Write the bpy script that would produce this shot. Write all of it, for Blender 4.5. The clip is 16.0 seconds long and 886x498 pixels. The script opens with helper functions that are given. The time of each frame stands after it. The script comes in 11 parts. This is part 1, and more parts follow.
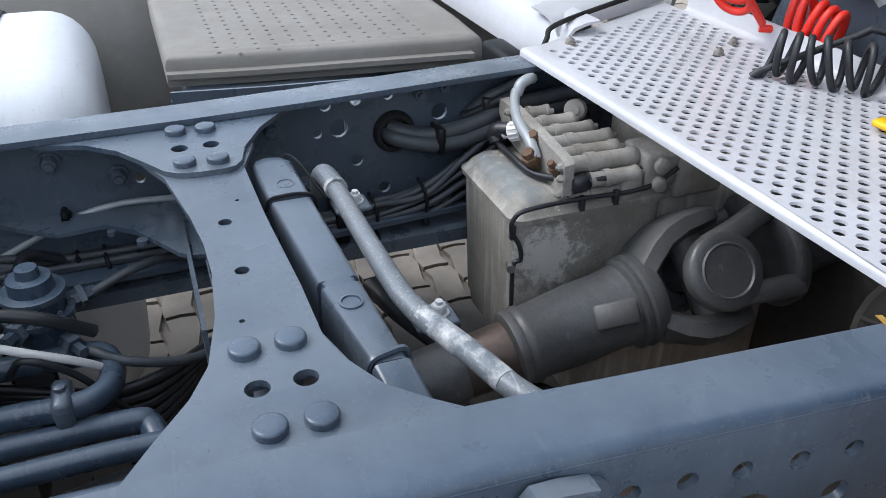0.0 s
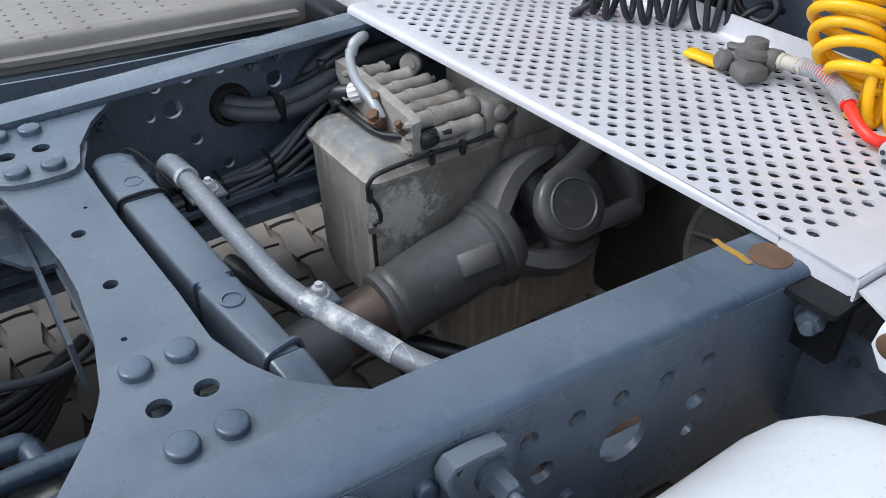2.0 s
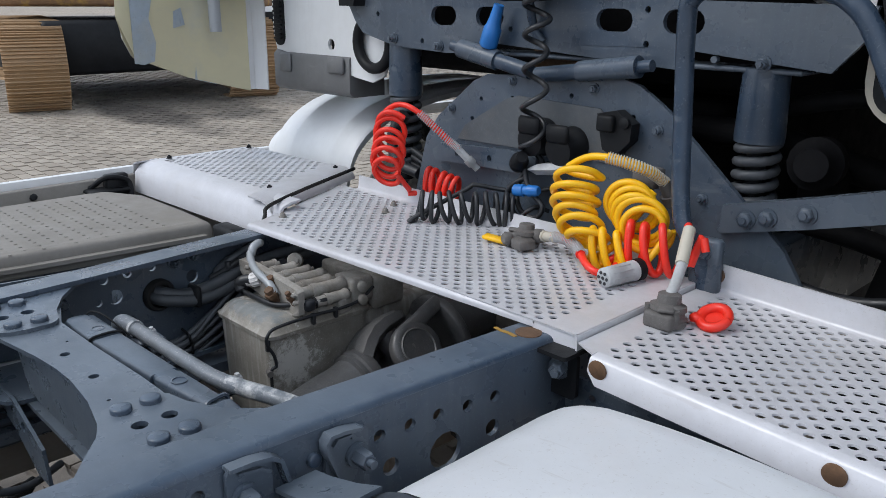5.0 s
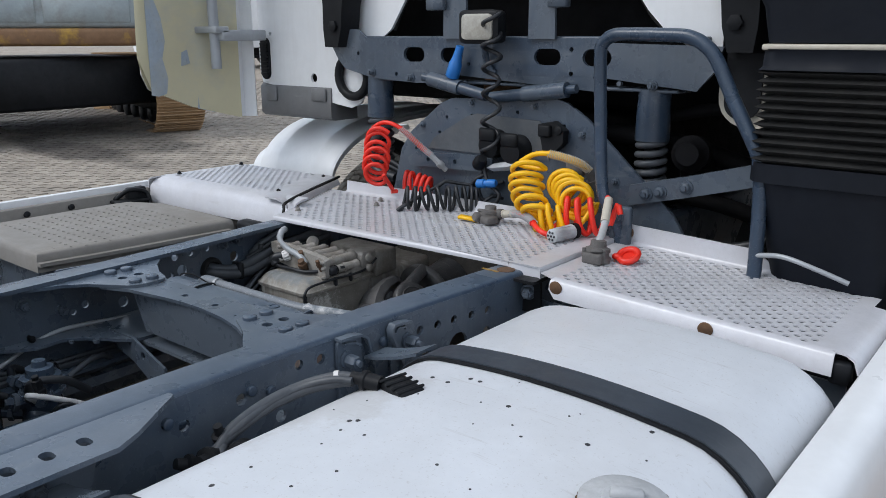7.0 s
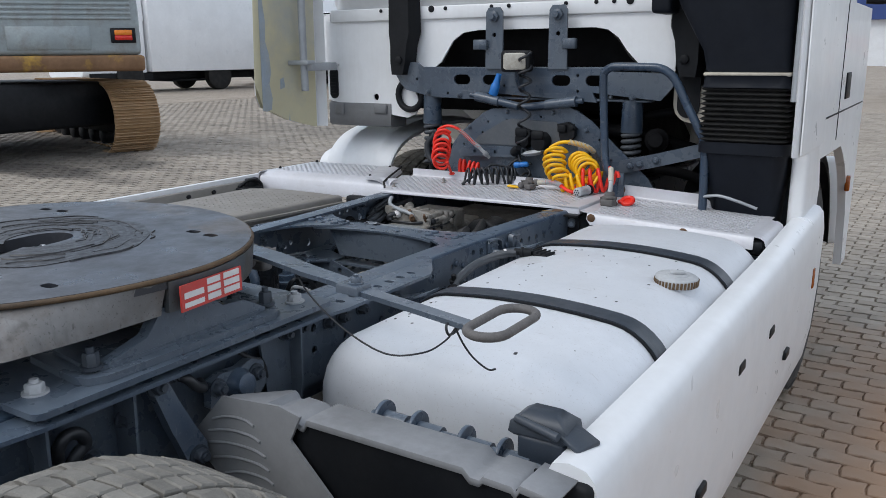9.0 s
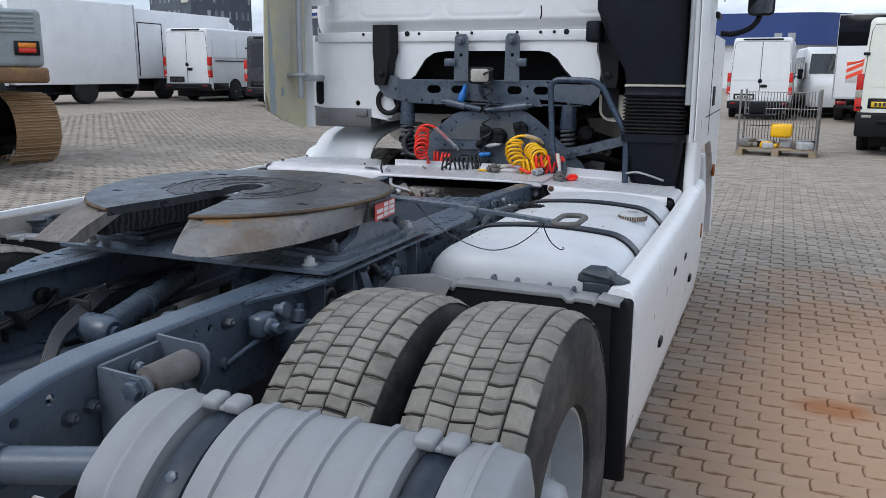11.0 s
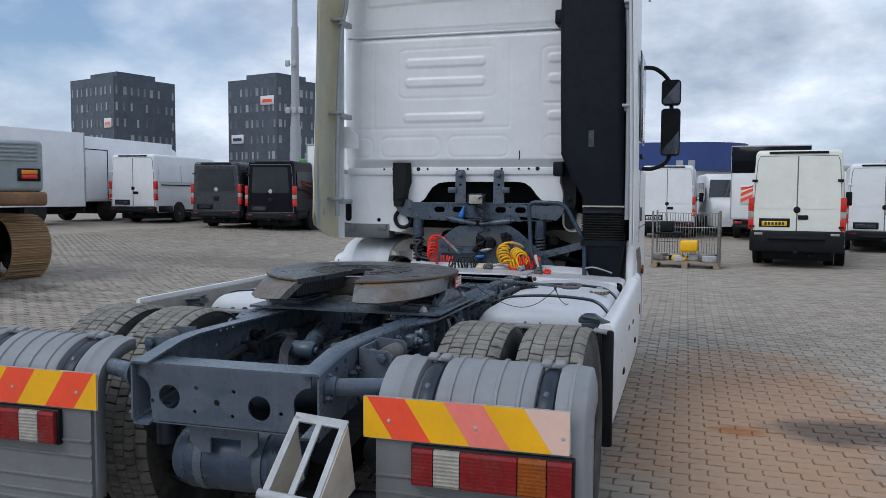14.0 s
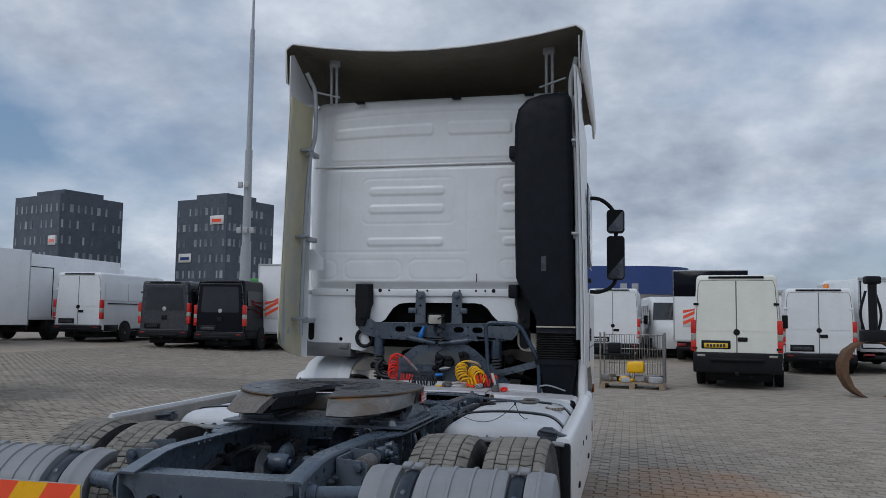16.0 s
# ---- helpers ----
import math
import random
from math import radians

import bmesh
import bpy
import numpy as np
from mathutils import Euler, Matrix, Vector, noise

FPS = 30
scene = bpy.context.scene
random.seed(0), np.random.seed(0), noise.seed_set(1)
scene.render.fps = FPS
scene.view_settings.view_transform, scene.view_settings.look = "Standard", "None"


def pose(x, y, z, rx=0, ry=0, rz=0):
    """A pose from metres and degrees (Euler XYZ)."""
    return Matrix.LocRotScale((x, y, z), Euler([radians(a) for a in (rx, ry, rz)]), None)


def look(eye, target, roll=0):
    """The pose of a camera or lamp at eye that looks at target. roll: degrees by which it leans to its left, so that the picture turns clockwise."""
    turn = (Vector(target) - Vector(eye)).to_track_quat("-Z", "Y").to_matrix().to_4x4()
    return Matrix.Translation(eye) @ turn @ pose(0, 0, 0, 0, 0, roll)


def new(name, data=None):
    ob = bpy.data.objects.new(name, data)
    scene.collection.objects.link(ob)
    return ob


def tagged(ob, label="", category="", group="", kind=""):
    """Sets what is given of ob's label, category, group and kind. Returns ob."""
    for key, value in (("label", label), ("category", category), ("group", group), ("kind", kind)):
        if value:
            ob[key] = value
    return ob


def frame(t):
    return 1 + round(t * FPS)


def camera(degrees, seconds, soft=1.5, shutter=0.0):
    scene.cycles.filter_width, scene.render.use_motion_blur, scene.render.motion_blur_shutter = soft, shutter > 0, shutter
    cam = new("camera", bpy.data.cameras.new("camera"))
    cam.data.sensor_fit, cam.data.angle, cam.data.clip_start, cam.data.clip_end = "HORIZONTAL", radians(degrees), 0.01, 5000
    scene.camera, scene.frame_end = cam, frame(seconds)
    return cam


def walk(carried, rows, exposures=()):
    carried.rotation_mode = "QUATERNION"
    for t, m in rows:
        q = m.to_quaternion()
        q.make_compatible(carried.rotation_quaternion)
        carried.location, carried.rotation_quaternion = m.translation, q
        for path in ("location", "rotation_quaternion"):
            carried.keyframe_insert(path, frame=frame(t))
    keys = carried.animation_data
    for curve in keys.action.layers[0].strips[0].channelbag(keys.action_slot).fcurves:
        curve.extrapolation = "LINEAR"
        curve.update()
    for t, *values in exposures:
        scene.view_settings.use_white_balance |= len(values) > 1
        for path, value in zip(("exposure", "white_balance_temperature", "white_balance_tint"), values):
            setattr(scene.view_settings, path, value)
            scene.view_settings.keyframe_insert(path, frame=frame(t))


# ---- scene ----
cam = camera(57.2, 16.0, soft=0.5)
PATH = [
    (0, (0.807, 1.697, 1.488), (-0.783, 2.316, 0.445), 0.6),
    (0.5, (0.746, 1.701, 1.49), (-0.687, 2.578, 0.405), 0.1),
    (1, (0.749, 1.675, 1.509), (-0.58, 2.6, 0.335), 0.4),
    (1.5, (0.775, 1.667, 1.528), (-0.542, 2.605, 0.351), 0.5),
    (2, (0.786, 1.666, 1.538), (-0.535, 2.595, 0.358), 0.2),
    (2.5, (0.808, 1.668, 1.547), (-0.517, 2.59, 0.367), -0.1),
    (3, (0.876, 1.665, 1.557), (-0.456, 2.579, 0.378), -0.3),
    (3.5, (0.929, 1.644, 1.556), (-0.409, 2.552, 0.38), -0.4),
    (4, (1.041, 1.548, 1.545), (-0.372, 2.498, 0.495), -0.5),
    (4.5, (1.144, 1.407, 1.539), (-0.285, 2.516, 0.685), -0.3),
    (5, (1.215, 1.377, 1.565), (-0.162, 2.7, 0.972), 0.2),
    (5.2, (1.252, 1.365, 1.571), (-0.097, 2.738, 1.029), 0.1),
    (7.3, (1.533, 0.657, 1.596), (0.331, 2.171, 1.082), -0.0),
    (7.5, (1.56, 0.547, 1.603), (0.384, 2.081, 1.092), -0.0),
    (8, (1.596, 0.164, 1.622), (0.468, 1.735, 1.112), -0.7),
    (8.5, (1.657, -0.202, 1.641), (0.552, 1.394, 1.158), -0.6),
    (9, (1.72, -0.521, 1.642), (0.675, 1.119, 1.173), -0.5),
    (9.2, (1.722, -0.67, 1.648), (0.727, 1.001, 1.181), -0.4),
    (11.3, (1.613, -1.951, 1.625), (0.892, -0.129, 1.226), 0.1),
    (11.5, (1.594, -2.071, 1.638), (0.88, -0.236, 1.288), 0.1),
    (12, (1.588, -2.396, 1.612), (0.89, -0.552, 1.28), 0.1),
    (12.5, (1.524, -2.71, 1.617), (0.848, -0.855, 1.297), 0.2),
    (13, (1.474, -3.026, 1.609), (0.836, -1.156, 1.301), 0.3),
    (13.5, (1.575, -3.287, 1.607), (0.958, -1.395, 1.409), 0.4),
    (14, (1.621, -3.506, 1.638), (1.05, -1.594, 1.505), 0.3),
    (14.5, (1.629, -3.73, 1.639), (1.116, -1.797, 1.636), 0.5),
    (15, (1.63, -3.818, 1.631), (1.152, -1.881, 1.773), 0.4),
    (15.5, (1.626, -3.842, 1.633), (1.166, -1.902, 1.789), 0.5),
    (16, (1.608, -3.838, 1.632), (1.158, -1.896, 1.797), 0.7),
]
walk(cam, [(t, look(e, a, r)) for t, e, a, r in PATH], [(0, 1.05, 6210, 10), (3.0, 0.88, 6220, 10), (4.0, 0.58, 6270, 10), (5.0, 0.48, 6310, 10), (9.0, 0.31, 6300, 10), (11.5, 0.28, 6080, 10),
                                                             (12.5, 0.17, 6000, 10), (13.5, 0.06, 6010, 10), (14.5, -0.22, 6030, 10), (15.0, -0.38, 6090, 10), (16.0, -0.52, 6070, 10)])

# ---- world and light ----
SUN_EL, SUN_AZ = radians(48), radians(212)
world = bpy.data.worlds.new("cloudy_sky")
scene.world = world
world.use_nodes = True
nt = world.node_tree
nt.nodes.clear()
w_out = nt.nodes.new("ShaderNodeOutputWorld")
w_bg = nt.nodes.new("ShaderNodeBackground")
w_sky = nt.nodes.new("ShaderNodeTexSky")
w_sky.sky_type, w_sky.sun_disc = "NISHITA", False
w_sky.sun_elevation, w_sky.sun_rotation = SUN_EL, SUN_AZ
w_co = nt.nodes.new("ShaderNodeTexCoord")
w_sep = nt.nodes.new("ShaderNodeSeparateXYZ")
nt.links.new(w_co.outputs["Generated"], w_sep.inputs[0])


def w_math(op, a, b, clamp=False):
    n = nt.nodes.new("ShaderNodeMath")
    n.operation, n.use_clamp = op, clamp
    for i, v in enumerate((a, b)):
        if isinstance(v, (int, float)):
            n.inputs[i].default_value = v
        else:
            nt.links.new(v, n.inputs[i])
    return n.outputs[0]


# clouds lie on a flat layer overhead, so they flatten towards the horizon
w_den = w_math("ADD", w_math("MAXIMUM", w_sep.outputs[2], 0.0), 0.42)
w_cx, w_cy = w_math("DIVIDE", w_sep.outputs[0], w_den), w_math("DIVIDE", w_sep.outputs[1], w_den)
w_com = nt.nodes.new("ShaderNodeCombineXYZ")
nt.links.new(w_cx, w_com.inputs[0])
nt.links.new(w_cy, w_com.inputs[1])


def w_noise(scale, detail, rough, offset):
    m = nt.nodes.new("ShaderNodeMapping")
    m.inputs["Location"].default_value = offset
    nt.links.new(w_com.outputs[0], m.inputs["Vector"])
    n = nt.nodes.new("ShaderNodeTexNoise")
    n.inputs["Scale"].default_value, n.inputs["Detail"].default_value = scale, detail
    n.inputs["Roughness"].default_value = rough
    nt.links.new(m.outputs[0], n.inputs["Vector"])
    return n.outputs["Fac"]


def w_ramp(fac, stops):
    r = nt.nodes.new("ShaderNodeValToRGB")
    el = r.color_ramp.elements
    while len(el) < len(stops):
        el.new(0.5)
    for e, (p, c) in zip(el, stops):
        e.position, e.color = p, (*c, 1)
    nt.links.new(fac, r.inputs[0])
    return r.outputs[0]


def w_mix(fac, a, b):
    n = nt.nodes.new("ShaderNodeMix")
    n.data_type = "RGBA"
    for i, v in ((0, fac), (6, a), (7, b)):
        if isinstance(v, (int, float)):
            n.inputs[i].default_value = v
        elif isinstance(v, tuple):
            n.inputs[i].default_value = (*v, 1)
        else:
            nt.links.new(v, n.inputs[i])
    return n.outputs[2]


w_cover = w_ramp(w_noise(1.25, 8, 0.52, (3.1, 1.7, 0)), ((0.31, (0, 0, 0)), (0.50, (1, 1, 1))))
w_tone = w_ramp(w_noise(2.3, 9, 0.58, (7.3, 4.2, 0)), ((0.32, (3.7, 4.3, 5.3)), (0.50, (7.0, 7.6, 8.5)), (0.68, (11.6, 11.9, 12.3))))
w_blue = w_mix(0.35, w_sky.outputs[0], (4.2, 6.2, 9.0))
nt.links.new(w_mix(w_cover, w_blue, w_tone), w_bg.inputs[0])
w_bg.inputs[1].default_value = 0.096
nt.links.new(w_bg.outputs[0], w_out.inputs[0])

sun_data = bpy.data.lights.new("sun", "SUN")
sun_data.energy, sun_data.angle, sun_data.color = 1.15, radians(30), (1.0, 0.97, 0.93)
sun = new("sun", sun_data)
sun.matrix_world = look((math.sin(SUN_AZ) * 50, math.cos(SUN_AZ) * 50, 50 * math.tan(SUN_EL)), (0, 0, 0))


# ---- materials ----
def mat(name, base, rough=0.5, metal=0.0, var=0.12, scale=6.0, grime=0.0, grime_col=(0.11, 0.09, 0.07), bump=0.0, bump_scale=40.0,
        speck=0.0, speck_col=(0.02, 0.02, 0.02), rand=0.0, spec=0.5, coat=0.0, alpha=1.0, transmission=0.0, flecks=0.0, flecks_col=(0.30, 0.31, 0.32), edges=0.0, cover=0.0, runs=0.0, runs_col=(0.5, 0.48, 0.45), pale_tops=0.0, pale_tops_col=(0.2, 0.2, 0.2)):
    """A node material: broad tone variation, grime patches, specks, fine relief."""
    m = bpy.data.materials.new(name)
    m.use_nodes = True
    t = m.node_tree
    p = t.nodes["Principled BSDF"]
    lk = t.links.new
    co = t.nodes.new("ShaderNodeTexCoord").outputs["Object"]

    def noise(sc, detail=5, rg=0.6):
        n = t.nodes.new("ShaderNodeTexNoise")
        n.inputs["Scale"].default_value, n.inputs["Detail"].default_value, n.inputs["Roughness"].default_value = sc, detail, rg
        lk(co, n.inputs["Vector"])
        return n.outputs["Fac"]

    def ramp(fac, lo, hi, a=0.0, b=1.0):
        r = t.nodes.new("ShaderNodeMapRange")
        r.inputs[1].default_value, r.inputs[2].default_value = lo, hi
        r.inputs[3].default_value, r.inputs[4].default_value = a, b
        lk(fac, r.inputs[0])
        return r.outputs[0]

    def mix(fac, a, b, blend="MIX"):
        n = t.nodes.new("ShaderNodeMix")
        n.data_type, n.blend_type = "RGBA", blend
        for i, v in ((0, fac), (6, a), (7, b)):
            if isinstance(v, (int, float)):
                n.inputs[i].default_value = v
            elif isinstance(v, tuple):
                n.inputs[i].default_value = (*v, 1)
            else:
                lk(v, n.inputs[i])
        return n.outputs[2]

    dark, light = tuple(c * (1 - var) for c in base), tuple(min(1, c * (1 + var)) for c in base)
    col = mix(ramp(noise(scale), 0.3, 0.7), dark, light)
    col = mix(ramp(noise(scale * 9, 3), 0.35, 0.65, 0.0, 0.35), col, tuple(c * (1 - var * 1.3) for c in base))
    if rand:
        info = t.nodes.new("ShaderNodeObjectInfo")
        geo = t.nodes.new("ShaderNodeNewGeometry")
        add = t.nodes.new("ShaderNodeMath")
        add.operation = "ADD"
        lk(info.outputs["Random"], add.inputs[0])
        lk(geo.outputs["Random Per Island"], add.inputs[1])
        fr = t.nodes.new("ShaderNodeMath")
        fr.operation = "FRACT"
        lk(add.outputs[0], fr.inputs[0])
        col = mix(ramp(fr.outputs[0], 0, 1, 0, 1), mix(rand, col, (0.02, 0.02, 0.02)), mix(rand * 0.7, col, (0.75, 0.7, 0.62)))
    if grime:
        g = ramp(noise(scale * 0.6 + 1.3, 8, 0.68), 0.46 - cover, 0.72 - cover, 0.0, grime)
        col = mix(g, col, grime_col)
    if flecks:
        fine = ramp(noise(scale * 34 + 40, 3, 0.7), 0.60, 0.68, 0.0, flecks)
        col = mix(fine, col, flecks_col)
        drag = t.nodes.new("ShaderNodeMapping")
        drag.inputs["Scale"].default_value = (9, 90, 40)
        lk(co, drag.inputs["Vector"])
        sc_ = t.nodes.new("ShaderNodeTexNoise")
        sc_.inputs["Scale"].default_value, sc_.inputs["Detail"].default_value = 1.0, 3
        lk(drag.outputs[0], sc_.inputs["Vector"])
        col = mix(ramp(sc_.outputs["Fac"], 0.66, 0.72, 0.0, flecks * 0.8), col, flecks_col)
    if runs:
        dn = t.nodes.new("ShaderNodeMapping")
        dn.inputs["Scale"].default_value = (55, 55, 3.5)
        lk(co, dn.inputs["Vector"])
        rn_ = t.nodes.new("ShaderNodeTexNoise")
        rn_.inputs["Scale"].default_value, rn_.inputs["Detail"].default_value = 1.0, 6
        lk(dn.outputs[0], rn_.inputs["Vector"])
        pat = ramp(noise(scale * 0.7, 4), 0.42, 0.60, 0.0, 1.0)
        mu = t.nodes.new("ShaderNodeMath")
        mu.operation = "MULTIPLY"
        lk(ramp(rn_.outputs["Fac"], 0.48, 0.66, 0.0, runs), mu.inputs[0])
        lk(pat, mu.inputs[1])
        col = mix(mu.outputs[0], col, runs_col)
    # upward faces get a paler colour: sky sheen painted in, plus dust
    if pale_tops:
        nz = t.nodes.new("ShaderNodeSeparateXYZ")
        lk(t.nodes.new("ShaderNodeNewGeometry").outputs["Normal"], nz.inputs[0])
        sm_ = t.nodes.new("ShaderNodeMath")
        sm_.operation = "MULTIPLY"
        lk(ramp(nz.outputs[2], 0.55, 0.97, 0.0, pale_tops), sm_.inputs[0])
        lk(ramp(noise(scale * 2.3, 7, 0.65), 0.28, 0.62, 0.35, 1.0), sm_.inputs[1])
        col = mix(sm_.outputs[0], col, pale_tops_col)
    if edges:
        pt = t.nodes.new("ShaderNodeNewGeometry").outputs["Pointiness"]
        col = mix(ramp(pt, 0.54, 0.64, 0.0, edges), col, flecks_col)
    if speck:
        s = ramp(noise(scale * 14 + 60, 2, 0.5), 0.68 - speck * 0.1, 0.72 - speck * 0.1, 0.0, 1.0)
        col = mix(s, col, speck_col)
    lk(col, p.inputs["Base Color"])
    lk(ramp(noise(scale * 3, 4), 0.3, 0.7, max(0.02, rough - 0.1), min(1.0, rough + 0.12)), p.inputs["Roughness"])
    p.inputs["Metallic"].default_value = metal
    p.inputs["Specular IOR Level"].default_value = spec
    p.inputs["Coat Weight"].default_value = coat
    p.inputs["Transmission Weight"].default_value = transmission
    p.inputs["Alpha"].default_value = alpha
    if bump:
        b = t.nodes.new("ShaderNodeBump")
        b.inputs["Strength"].default_value, b.inputs["Distance"].default_value = bump, 0.004
        lk(noise(bump_scale, 6, 0.65), b.inputs["Height"])
        lk(b.outputs[0], p.inputs["Normal"])
    return m


